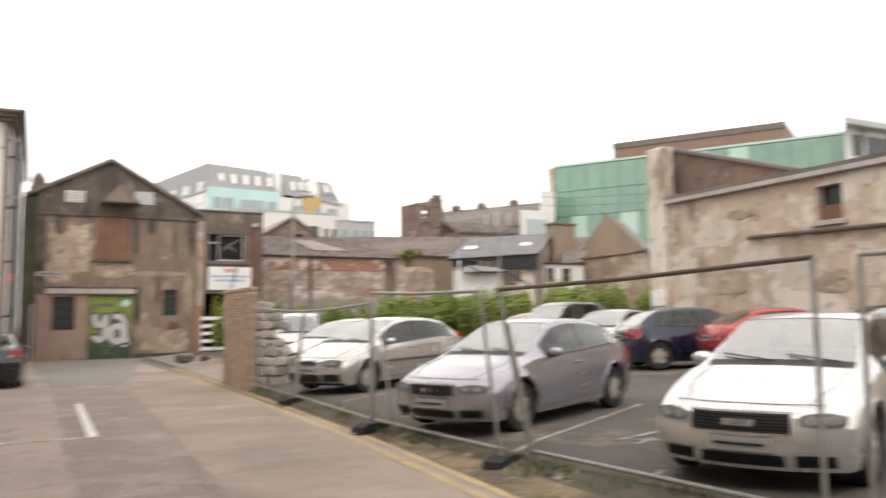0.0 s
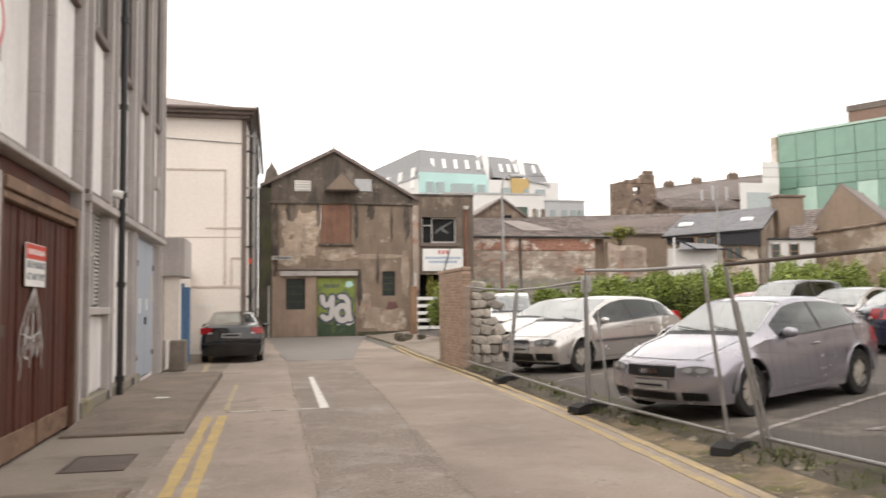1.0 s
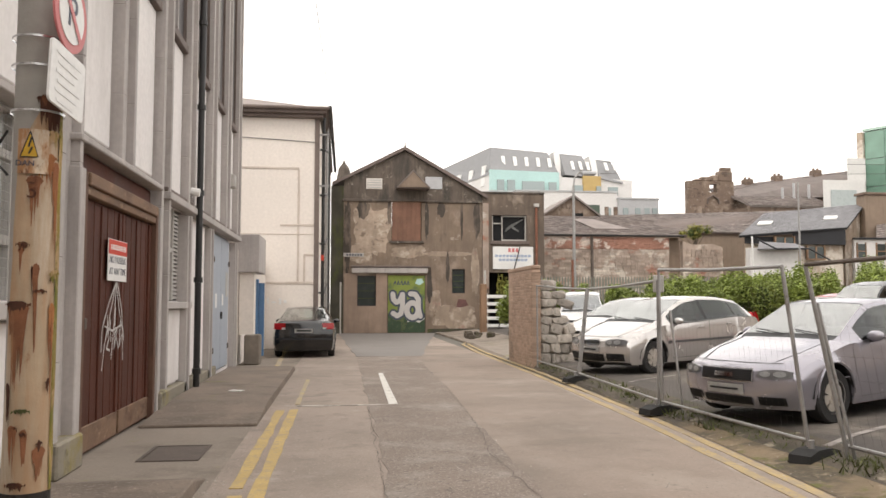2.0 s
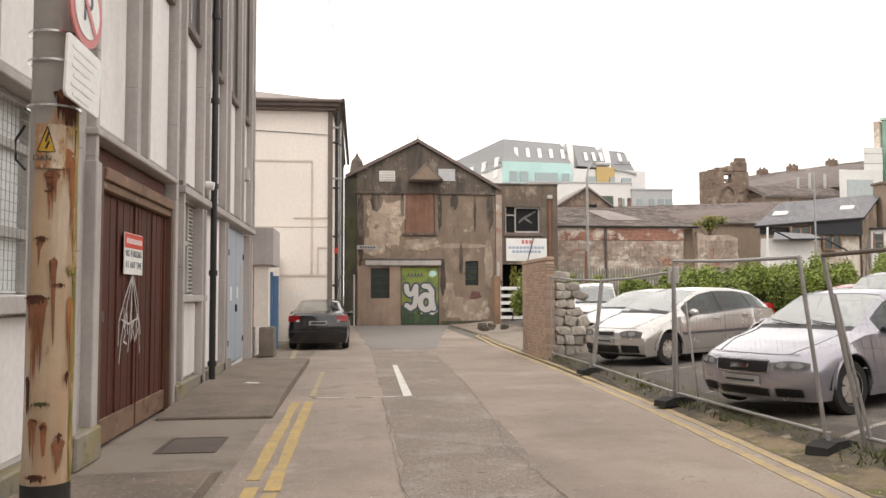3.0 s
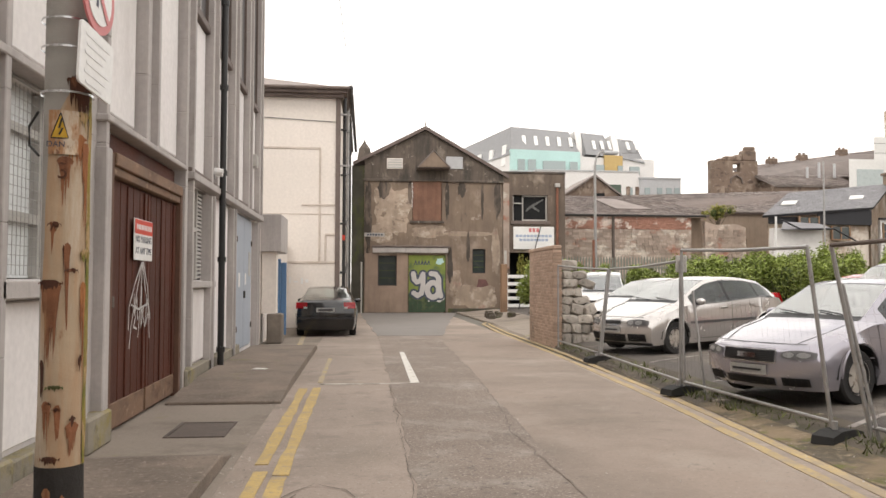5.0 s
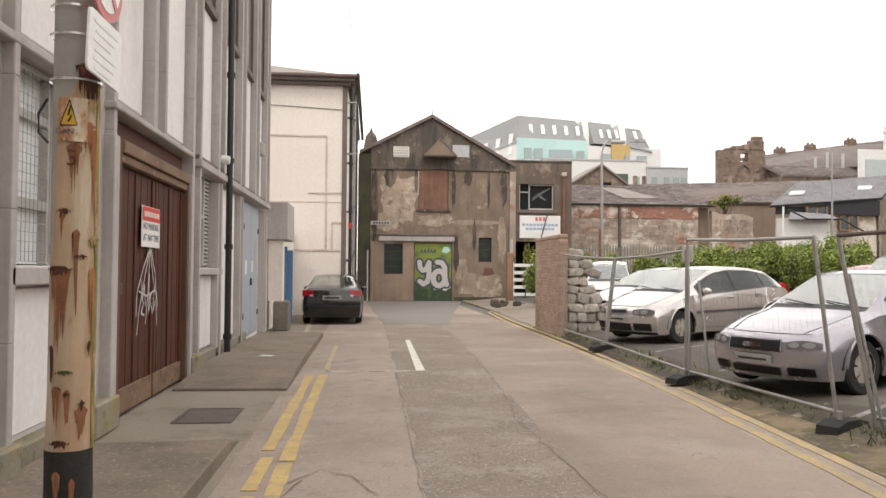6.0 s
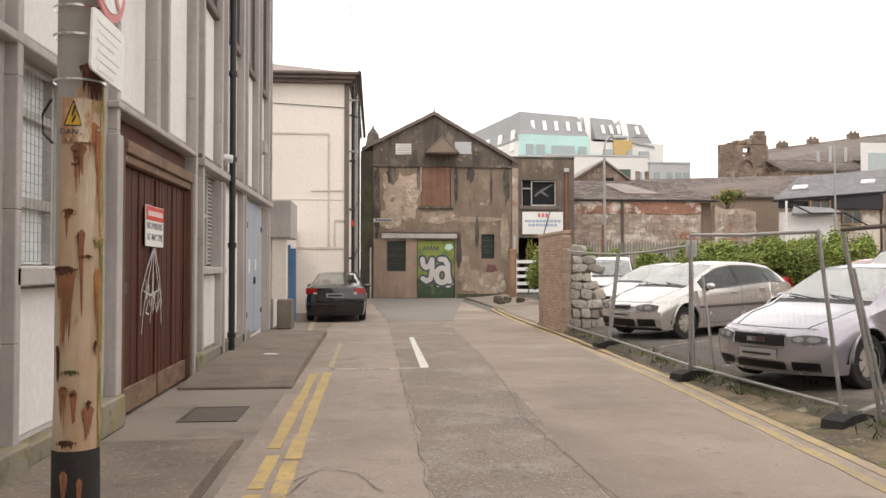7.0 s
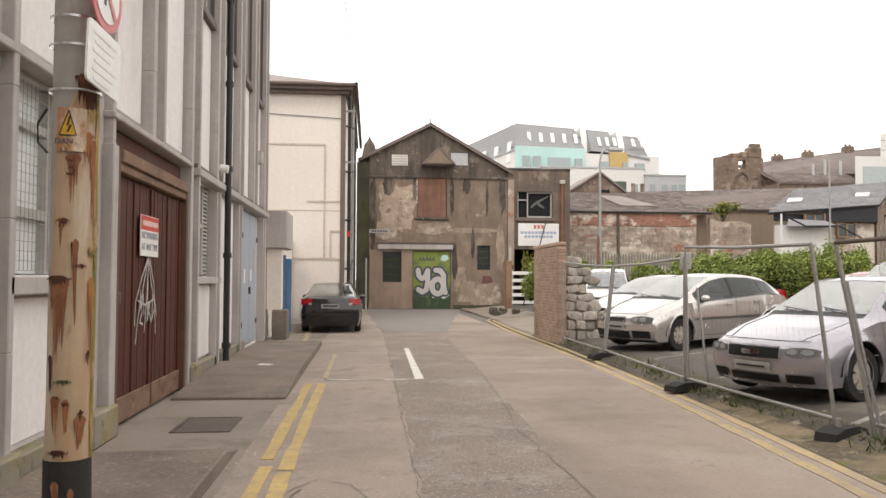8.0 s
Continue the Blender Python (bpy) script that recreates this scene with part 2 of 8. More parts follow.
M["frame"] = mat("painted_frame", (0.45, 0.43, 0.40), 0.7, var=0.12, scale=3.0, fine=30, bump=0.1, streak=0.3)
M["glass"] = glass_mat("window_glass")
M["oldglass"] = glass_mat("dusty_window_glass", (0.035, 0.045, 0.043), 0.15)
# pale base colour stands in for sky reflected by the flats' windows
M["flatglass"] = glass_mat("sky_toned_flat_glass", (0.30, 0.35, 0.35), 0.1)
M["paleglass"] = glass_mat("pale_mesh_glass", (0.42, 0.46, 0.46), 0.25)
M["galv"] = mat("galvanised_tube", (0.36, 0.35, 0.34), 0.5, 0.6, 0.15, 6.0, 50, 0.08, stains=(((0.16, 0.12, 0.09), 9, 0.6, 0.72, 1),))
M["wire"] = mat("dull_mesh_wire", (0.12, 0.11, 0.10), 0.6, 0.4, 0.15, 6.0, 50, 0.0)
M["rubber"] = mat("black_rubber_block", (0.022, 0.021, 0.02), 0.85, var=0.3, scale=5, fine=40, bump=0.3)
M["iron"] = mat("rusty_iron", (0.13, 0.105, 0.09), 0.8, 0.2, 0.3, 3.0, 40, 0.2)
M["rustpipe"] = mat("rust_red_pipe", (0.22, 0.095, 0.06), 0.8, 0.0, 0.3, 3.0, 30, 0.2)
M["brick"] = mat("brown_brickwork", (0.40, 0.285, 0.215), 0.92, var=0.2, scale=0.9, fine=20, bump=0.6, rand=0.16,
                 stains=(((0.17, 0.13, 0.10), 0.7, 0.56, 0.72, 1), ((0.42, 0.34, 0.27), 1.4, 0.62, 0.75, 1)))
M["mortar"] = mat("grey_mortar", (0.36, 0.28, 0.22), 0.95, var=0.2, scale=2, fine=30, bump=0.5)
M["redbrick"] = mat("old_red_brick_band", (0.36, 0.19, 0.14), 0.92, var=0.25, scale=0.8, fine=10, bump=0.5, rand=0.2,
                    stains=(((0.66, 0.58, 0.51), 0.9, 0.50, 0.56, 1), ((0.20, 0.13, 0.10), 0.9, 0.6, 0.7, 1)))
M["patchwall"] = mat("patched_stone_and_brick_wall", (0.40, 0.32, 0.265), 0.93, var=0.25, scale=1.2, fine=9, bump=0.7, rand=0.22,
                     stains=(((0.36, 0.17, 0.12), 0.7, 0.56, 0.64, 0.6), ((0.60, 0.54, 0.47), 0.8, 0.53, 0.62, 0.7), ((0.15, 0.125, 0.10), 1.0, 0.62, 0.74, 2)))
M["stone"] = mat("pale_rubble_stone", (0.42, 0.375, 0.33), 0.9, var=0.22, scale=2.5, fine=18, bump=0.6, rand=0.28,
                 stains=(((0.50, 0.47, 0.43), 3.0, 0.58, 0.68, 1), ((0.14, 0.12, 0.09), 3.0, 0.6, 0.72, 1)))
M["stonebed"] = mat("rubble_core_mortar", (0.20, 0.17, 0.14), 0.95, var=0.3, scale=3, fine=20, bump=0.6)
M["brownwall"] = mat("brown_render_gable", (0.27, 0.205, 0.155), 0.92, var=0.15, scale=0.5, fine=7, bump=0.3, streak=0.3)
M["ruin"] = mat("dark_brown_masonry", (0.20, 0.145, 0.112), 0.95, var=0.3, scale=0.4, fine=4, bump=0.6, streak=0.4,
                stains=(((0.30, 0.235, 0.185), 0.9, 0.52, 0.62, 1), ((0.10, 0.07, 0.055), 1.6, 0.54, 0.64, 1), ((0.34, 0.28, 0.24), 4.0, 0.6, 0.68, 1)))
M["sandwall"] = mat("sandy_old_render", (0.50, 0.405, 0.315), 0.92, var=0.25, scale=0.5, fine=6, bump=0.5, streak=0.3,
                    stains=(((0.66, 0.60, 0.53), 0.6, 0.50, 0.56, 1), ((0.25, 0.185, 0.14), 0.7, 0.56, 0.66, 2), ((0.30, 0.22, 0.16), 2.6, 0.58, 0.66, 1)))
M["white"] = mat("white_render", (0.74, 0.72, 0.70), 0.85, var=0.05, scale=0.3, fine=10, bump=0.1)
M["lightgrey"] = mat("light_grey_cladding", (0.46, 0.46, 0.47), 0.7, var=0.06, scale=0.3, fine=10, bump=0.1)
M["zinc"] = mat("grey_standing_seam_roof", (0.26, 0.26, 0.265), 0.6, 0.1, var=0.08, scale=0.2, fine=4, bump=0.1)
M["turq"] = mat("turquoise_cladding", (0.47, 0.67, 0.645), 0.6, var=0.06, scale=0.3, fine=10, bump=0.05)
M["ochre"] = mat("ochre_cladding", (0.52, 0.37, 0.15), 0.6, var=0.06, scale=0.3, fine=10, bump=0.05)
M["greenglass"] = mat("green_tinted_glass", (0.20, 0.34, 0.265), 0.12, 0.0, 0.18, 0.12, 2, 0.0, spec=0.6)
M["greenlight"] = mat("pale_green_glass", (0.42, 0.58, 0.49), 0.15, 0.0, 0.12, 0.2, 2, 0.0, spec=0.6)
M["cladbrown"] = mat("brown_plant_room_cladding", (0.23, 0.145, 0.115), 0.8, var=0.08, scale=0.3, fine=6, bump=0.1)
M["blackclad"] = mat("black_timber_cladding", (0.028, 0.028, 0.032), 0.7, var=0.2, scale=1.0, fine=20, bump=0.2)
M["timber"] = mat("weathered_orange_timber", (0.28, 0.175, 0.11), 0.85, var=0.25, scale=1.5, fine=20, bump=0.4, streak=0.5,
                  stains=(((0.12, 0.10, 0.07), 1.5, 0.58, 0.7, 3),))
M["signwhite"] = plain("white_sign_face", (0.80, 0.79, 0.77), 0.45)
M["signred"] = plain("red_sign_ink", (0.60, 0.055, 0.03), 0.5)
M["signink"] = plain("dark_sign_ink", (0.06, 0.07, 0.10), 0.5)
M["signgrey"] = plain("faint_sign_ink", (0.775, 0.765, 0.75), 0.5)
M["fadedred"] = plain("sun_faded_red_ring", (0.60, 0.19, 0.19), 0.5)
M["creamline"] = mat("grimy_cream_moulding", (0.60, 0.52, 0.455), 0.85, var=0.15, scale=1.5, fine=25, bump=0.15, stains=(((0.42, 0.35, 0.29), 1.2, 0.5, 0.66, 1),))
M["palepane"] = mat("pale_obscured_glass", (0.72, 0.74, 0.74), 0.3, var=0.1, scale=1.5, fine=30, bump=0.03)
M["signyellow"] = mat("yellow_warning_face", (0.56, 0.34, 0.03), 0.55, var=0.2, scale=8, fine=60, bump=0.02)
M["signblue"] = plain("pale_blue_sign_ink", (0.36, 0.43, 0.56), 0.5)
M["chalk"] = plain("white_spray_paint", (0.55, 0.52, 0.50), 0.7)
M["leaf"] = mat("shrub_leaf", (0.235, 0.29, 0.065), 0.6, var=0.35, scale=0.9, fine=20, bump=0.0, rand=0.45)
# dark green: colours the shade inside shrub crowns, and some glazing bars
M["leafdark"] = mat("crown_shade_and_bar_green", (0.05, 0.07, 0.02), 0.9, var=0.3, scale=2, fine=20, bump=0.0)
M["leafyellow"] = mat("yellow_green_leaf", (0.25, 0.24, 0.05), 0.6, var=0.3, scale=1.5, fine=20, bump=0.0, rand=0.35)
M["bark"] = mat("grey_bark", (0.12, 0.095, 0.07), 0.9, var=0.3, scale=6, fine=40, bump=0.5)
M["palisade"] = mat("grey_green_palisade", (0.23, 0.235, 0.20), 0.6, 0.2, 0.12, 2.0, 30, 0.1)
M["crack"] = mat("dirt_filled_crack", (0.15, 0.125, 0.105), 0.95, var=0.3, scale=6, fine=40, bump=0.2)
M["weed"] = mat("dull_weed_leaf", (0.095, 0.105, 0.035), 0.7, var=0.35, scale=3, fine=20, bump=0.0, rand=0.35)
M["yellowfaint"] = mat("nearly_gone_yellow_line", (0.46, 0.36, 0.19), 0.85, var=0.12, scale=2, fine=40, bump=0.2, stains=(((0.33, 0.28, 0.235), 3.0, 0.42, 0.58, 1),))
M["paper"] = plain("pale_litter", (0.62, 0.60, 0.56), 0.7)


# ---------------------------------------------------------------- builders
def thing(name, label, category, kind="", group="", at=(0, 0, 0)):
    ob = new(name)
    ob.location = at
    ob.empty_display_size = 0.2
    return tagged(ob, label, category, group, kind)


def part(name, bm, material, parent=None, label="", smooth=False):
    me = bpy.data.meshes.new(name)
    bmesh.ops.recalc_face_normals(bm, faces=bm.faces)
    bm.to_mesh(me)
    bm.free()
    if smooth:
        me.polygons.foreach_set("use_smooth", [True] * len(me.polygons))
        me.set_sharp_from_angle(angle=radians(38))
    me.materials.append(material)
    ob = new(name, me)
    if parent is not None:
        ob.parent = parent
    return tagged(ob, label)


def setting(name, bm, material, label, category, smooth=False):
    return tagged(part(name, bm, material, None, "", smooth), label, category, "", "structure")


def box(bm, x0, x1, y0, y1, z0, z1, bev=0.0):
    r = bmesh.ops.create_cube(bm, size=1.0)
    for v in r["verts"]:
        v.co = Vector((x0 + (v.co.x + 0.5) * (x1 - x0), y0 + (v.co.y + 0.5) * (y1 - y0), z0 + (v.co.z + 0.5) * (z1 - z0)))
    if bev:
        es = list({e for v in r["verts"] for e in v.link_edges})
        bmesh.ops.bevel(bm, geom=es, offset=bev, segments=1, affect="EDGES")
    return bm


def boxed(x0, x1, y0, y1, z0, z1, bev=0.0):
    return box(bmesh.new(), x0, x1, y0, y1, z0, z1, bev)


def boxes(*rows, bev=0.0):
    bm = bmesh.new()
    for r in rows:
        box(bm, *r, bev)
    return bm


def prism(bm, pts, a, b, axis):
    """A flat outline pts pushed from a to b along an axis ('x', 'y' or 'z')."""
    def at(u, v, w):
        return {"x": (w, u, v), "y": (u, w, v), "z": (u, v, w)}[axis]
    lo = [bm.verts.new(at(u, v, a)) for u, v in pts]
    hi = [bm.verts.new(at(u, v, b)) for u, v in pts]
    bm.faces.new(lo)
    bm.faces.new(hi[::-1])
    k = len(pts)
    for i in range(k):
        bm.faces.new((lo[i], lo[(i + 1) % k], hi[(i + 1) % k], hi[i]))
    return bm


def tube(bm, pts, r, sides=8):
    """A round bar through pts."""
    pts = [Vector(p) for p in pts]
    rings = []
    for i, p in enumerate(pts):
        d = (pts[min(i + 1, len(pts) - 1)] - pts[max(i - 1, 0)]).normalized()
        a = d.orthogonal().normalized() if abs(d.z) > 0.99 else Vector((0, 0, 1)).cross(d).normalized()
        b = d.cross(a)
        rad = r[i] if isinstance(r, (list, tuple)) else r
        rings.append([bm.verts.new(p + (a * math.cos(t) + b * math.sin(t)) * rad) for t in [math.tau * k / sides for k in range(sides)]])
    for q0, q1 in zip(rings, rings[1:]):
        for k in range(sides):
            bm.faces.new((q0[k], q0[(k + 1) % sides], q1[(k + 1) % sides], q1[k]))
    bm.faces.new(rings[0][::-1])
    bm.faces.new(rings[-1])
    return bm


def bar(pts, r, sides=8):
    return tube(bmesh.new(), pts, r, sides)


def sheet(pts, thick):
    """A slab with the outline pts (3D, in one plane) and a thickness downwards along its normal."""
    bm = bmesh.new()
    p = [Vector(q) for q in pts]
    nrm = (p[1] - p[0]).cross(p[2] - p[0]).normalized()
    lo = [bm.verts.new(q - nrm * thick) for q in p]
    hi = [bm.verts.new(q) for q in p]
    bm.faces.new(hi)
    bm.faces.new(lo[::-1])
    for i in range(len(p)):
        j = (i + 1) % len(p)
        bm.faces.new((hi[i], lo[i], lo[j], hi[j]))
    return bm


def wall_with_holes(u0, u1, z0, z1, holes, a, b, axis):
    """A wall over u0..u1 and z0..z1 with openings (u0, u1, z0, z1) right through it, from a to b along the axis."""
    bm = bmesh.new()
    us = sorted({u0, u1, *[h[0] for h in holes], *[h[1] for h in holes]})
    zs = sorted({z0, z1, *[h[2] for h in holes], *[h[3] for h in holes]})
    for i in range(len(us) - 1):
        for j in range(len(zs) - 1):
            uc, zc = (us[i] + us[i + 1]) / 2, (zs[j] + zs[j + 1]) / 2
            if any(h[0] < uc < h[1] and h[2] < zc < h[3] for h in holes):
                continue
            if axis == "y":
                box(bm, us[i], us[i + 1], a, b, zs[j], zs[j + 1])
            else:
                box(bm, a, b, us[i], us[i + 1], zs[j], zs[j + 1])
    bmesh.ops.remove_doubles(bm, verts=bm.verts, dist=1e-5)
    # inner faces where two boxes meet
    seen = {}
    for f in bm.faces:
        seen.setdefault(frozenset(v.index for v in f.verts), []).append(f)
    bm.verts.index_update()
    seen = {}
    for f in bm.faces:
        seen.setdefault(frozenset(v.index for v in f.verts), []).append(f)
    bmesh.ops.delete(bm, geom=[f for fs in seen.values() if len(fs) > 1 for f in fs], context="FACES_ONLY")
    return bm


def slated(parent, name, p00, p10, p01, p11, rows, cols, material, thick=0.02, label=""):
    """A roof slope of overlapping courses of slates, from the eave p00-p10 up to the ridge p01-p11."""
    p00, p10, p01, p11 = map(Vector, (p00, p10, p01, p11))
    nrm = (p10 - p00).cross(p01 - p00).normalized()
    if nrm.z < 0:
        nrm = -nrm
    verts, faces = [], []
    rnd = random.Random(len(name) + rows * 7 + cols)
    for r in range(rows):
        v0, v1 = r / rows, min(1, (r + 1.12) / rows)
        off = 0.5 * (r % 2)
        for c in range(-1, cols):
            u0, u1 = max(0, (c + off + 0.02) / cols), min(1, (c + off + 0.98) / cols)
            if u1 <= u0:
                continue
            lift = thick * rnd.uniform(1.0, 1.8)
            q = [p00.lerp(p10, u).lerp(p01.lerp(p11, u), v) for u, v in ((u0, v0), (u1, v0), (u1, v1), (u0, v1))]
            k = len(verts)
            verts += [q[0] + nrm * lift, q[1] + nrm * lift, q[2], q[3], q[0] - nrm * 0.01, q[1] - nrm * 0.01]
            faces += [(k, k + 1, k + 2, k + 3), (k + 4, k + 5, k + 1, k)]
    me = bpy.data.meshes.new(name)
    me.from_pydata([tuple(v) for v in verts], [], faces)
    me.materials.append(material)
    ob = new(name, me)
    ob.parent = parent
    ob["kind"] = "stuff"
    return tagged(ob, label)


def joined(parts):
    """One bmesh out of several."""
    out = bmesh.new()
    for b in parts:
        me = bpy.data.meshes.new("piece")
        b.to_mesh(me)
        b.free()
        out.from_mesh(me)
        bpy.data.meshes.remove(me)
    return out


def each(name, rows, material, parent, label="", bev=0.0):
    """One part for every box of rows."""
    return [part(name, boxed(*r, bev), material, parent, label) for r in rows]


# ---------------------------------------------------------------- ground, road and markings
def yard_z(x):
    return float(np.interp(x, [4.2, 5.4, 14.0, 60.0], [0.004, 0.15, 0.41, 0.5]))


bm = bmesh.new()
box(bm, -1500, 1500, -1500, 1500, -0.4, -0.03)
setting("ground", bm, M["ground"], "flat grey town ground reaching the horizon", "ground")
setting("road", boxed(-1.05, 4.25, -14, 41.4, -0.3, 0.0), M["road"], "worn tan concrete lane with cracks and stains", "road")
setting("road_edge", boxed(-3.0, -1.052, -14, 41.4, -0.3, -0.001), M["apron"], "stained concrete apron beside the lane", "pavement")


def flat_strip(name, rows, z, material, label, category, thick=0.02):
    """A thin surface layer whose left and right edges run through rows of (y, left x, right x)."""
    b = bmesh.new()
    n = len(rows)
    top = [[b.verts.new((x, y, z)) for x in (xl, xr)] for y, xl, xr in rows]
    low = [[b.verts.new((x, y, z - thick)) for x in (xl, xr)] for y, xl, xr in rows]
    for i in range(n - 1):
        b.faces.new((top[i][0], top[i][1], top[i + 1][1], top[i + 1][0]))
        b.faces.new((low[i][0], top[i][0], top[i + 1][0], low[i + 1][0]))
        b.faces.new((top[i][1], low[i][1], low[i + 1][1], top[i + 1][1]))
    b.faces.new((top[0][0], low[0][0], low[0][1], top[0][1]))
    b.faces.new((top[-1][1], low[-1][1], low[-1][0], top[-1][0]))
    return setting(name, b, material, label, category)


def ragged(y0, y1, step, left, right, jag, seed):
    rnd = random.Random(seed)
    rows, y = [], y0
    while y < y1:
        rows.append((y, left(y) + rnd.uniform(-jag, jag), right(y) + rnd.uniform(-jag, jag)))
        y += step
    rows.append((y1, left(y1), right(y1)))
    return rows


flat_strip("road_patch", ragged(-14, 27, 0.45, lambda y: 0.42 + 0.004 * y, lambda y: 1.62 + 0.035 * max(0, y - 5), 0.045, 3), 0.005,
           M["asphalt"], "darker old asphalt trench patch along the lane", "road")
flat_strip("road_patch_far", ragged(23.5, 41.3, 0.9, lambda y: 0.5 - 0.03 * (y - 23), lambda y: 2.3 + 0.14 * (y - 23), 0.05, 5), 0.009,
           M["asphalt_far"], "grey asphalt patch where the lane widens", "road")


YL, YR = M["yellow"], M["yellowworn"]
for y0, y1, dx in ((5.75, 6.75, 0.02), (7.02, 11.95, 0.0), (4.0, 5.6, 0.02)):
    flat_strip("yellow_line", ragged(y0, y1, 0.35, lambda y: -0.87 + dx, lambda y: -0.755 + dx, 0.012, 7), 0.0085, YL, "worn yellow no-parking line beside the kerb", "road marking")
for y0, y1 in ((4.0, 6.55), (6.62, 12.0)):
    flat_strip("yellow_line", ragged(y0, y1, 0.35, lambda y: -0.68, lambda y: -0.565, 0.012, 8), 0.0085, YL, "worn yellow no-parking line beside the kerb", "road marking")
flat_strip("yellow_line", ragged(12.6, 16.6, 0.35, lambda y: -0.64, lambda y: -0.57, 0.012, 9), 0.0085, M["yellowfaint"], "faded broken yellow line end beside the ramp", "road marking")
flat_strip("yellow_line", ragged(19.8, 27.0, 0.6, lambda y: -1.55 - 0.04 * (y - 20), lambda y: -1.42 - 0.04 * (y - 20), 0.015, 10), 0.007, M["yellowfaint"], "faded yellow line beside the porch", "road marking")


def right_edge(y):
    return float(np.interp(y, [-14, 5.3, 6.8, 10, 17, 25, 30, 34], [3.0, 3.57, 3.70, 3.93, 4.2, 4.3, 4.55, 5.6]))


flat_strip("road_lane", ragged(-14, 29, 0.6, lambda y: 1.60 + 0.035 * max(0, y - 5), lambda y: min(4.24, right_edge(y) - 0.08), 0.012, 15), 0.0035,
           M["lane"], "darker brushed concrete strip along the fence side", "road")
flat_strip("yellow_line", ragged(-14, 34, 0.5, lambda y: right_edge(y) - 0.03, lambda y: right_edge(y) + 0.08, 0.012, 11), 0.006, YR,
           "outer of two worn yellow lines along the fence", "road marking")
flat_strip("yellow_line", ragged(-14, 33, 0.5, lambda y: right_edge(y) + 0.20, lambda y: right_edge(y) + 0.31, 0.012, 12), 0.006, YR,
           "inner of two worn yellow lines along the fence", "road marking")
flat_strip("white_line", [(12.45, 0.78, 0.92), (17.95, 0.87, 0.97)], 0.0085, M["whiteline"], "short worn white parking bay line", "road marking")
flat_strip("white_line", [(12.38, -0.60, 0.78), (12.46, -0.60, 0.78)], 0.0085, M["faint"], "faded thin white line across the bay", "road marking")

# the road's long cracks
def crack(pts, w, seed):
    rnd = random.Random(seed)
    b = bmesh.new()
    line = []
    for (x0, y0), (x1, y1) in zip(pts, pts[1:]):
        k = max(2, int(math.hypot(x1 - x0, y1 - y0) / 0.12))
        for i in range(k):
            t = i / k
            line.append((x0 + (x1 - x0) * t + rnd.gauss(0, 0.012), y0 + (y1 - y0) * t + rnd.gauss(0, 0.012)))
    line.append(pts[-1])
    vs = []
    for i, (x, y) in enumerate(line):
        ww = w * rnd.uniform(0.3, 1.2)
        a, c = line[max(0, i - 1)], line[min(len(line) - 1, i + 1)]
        d = Vector((c[0] - a[0], c[1] - a[1])).normalized()
        vs.append((b.verts.new((x - d.y * ww, y + d.x * ww, 0.0095)), b.verts.new((x + d.y * ww, y - d.x * ww, 0.0095))))
    for p, q in zip(vs, vs[1:]):
        b.faces.new((p[0], p[1], q[1], q[0]))
    return setting("crack", b, M["crack"], "jagged dark crack in the lane surface", "road crack")


crack([(0.40, 5.0), (0.42, 8.0), (0.46, 12.3)], 0.004, 1)
crack([(1.66, 5.2), (1.62, 7.2), (1.58, 8.2), (1.75, 10.0), (1.95, 14.0), (2.05, 18.0)], 0.005, 2)
crack([(-0.55, 5.9), (-0.35, 6.3), (-0.1, 6.1), (0.1, 5.6)], 0.006, 3)
crack([(-0.45, 6.0), (-0.6, 5.5), (-0.3, 5.1)], 0.006, 4)
crack([(1.7, 8.6), (2.6, 8.8), (3.4, 8.75)], 0.0035, 5)

# verge and car park as one rising sheet
bm = bmesh.new()
rnd = random.Random(4)
xs = [3.9, 4.2, 4.5, 4.8, 5.1, 5.4, 7, 9, 11, 14, 18, 24, 40]
ys = [-14 + i * 1.0 for i in range(62)]
grid = [[bm.verts.new((max(x, right_edge(min(y, 30)) + 0.34 + 0.03 * j), y, (0.006 if x < 4.3 else 0.04 if x < 6.9 and y > 22.5 else yard_z(x)) + (rnd.uniform(0, 0.02) if 4.1 < x < 5.3 else 0))) for j, x in enumerate(xs)] for y in ys]
for i in range(len(ys) - 1):
    for j in range(len(xs) - 1):
        bm.faces.new((grid[i][j], grid[i][j + 1], grid[i + 1][j + 1], grid[i + 1][j]))
yard = setting("car_park_ground", bm, M["yard"], "dark patchy asphalt car park with worn bays", "car park")
yard.data.materials.append(M["verge"])
yard.data.materials.append(M["vergetan"])
yard.data.materials.append(M["apron"])
for p in yard.data.polygons:
    if p.center.y > 22 and p.center.x < 8:
        p.material_index = 3
    elif p.center.x < 4.4:
        p.material_index = 2
    elif p.center.x < 5.1:
        p.material_index = 1


def bay_line(x0, y0, x1, y1, w=0.09):
    d = Vector((x1 - x0, y1 - y0)).normalized() * w / 2
    b = bmesh.new()
    k = 8
    rows = []
    for i in range(k + 1):
        x, y = x0 + (x1 - x0) * i / k, y0 + (y1 - y0) * i / k
        rows.append((b.verts.new((x - d.y, y + d.x, yard_z(x - d.y) + 0.008)), b.verts.new((x + d.y, y - d.x, yard_z(x + d.y) + 0.008))))
    for p, q in zip(rows, rows[1:]):
        b.faces.new((p[0], p[1], q[1], q[0]))
    return setting("bay_line", b, M["yardline"], "faded white parking bay line on dark asphalt", "road marking")


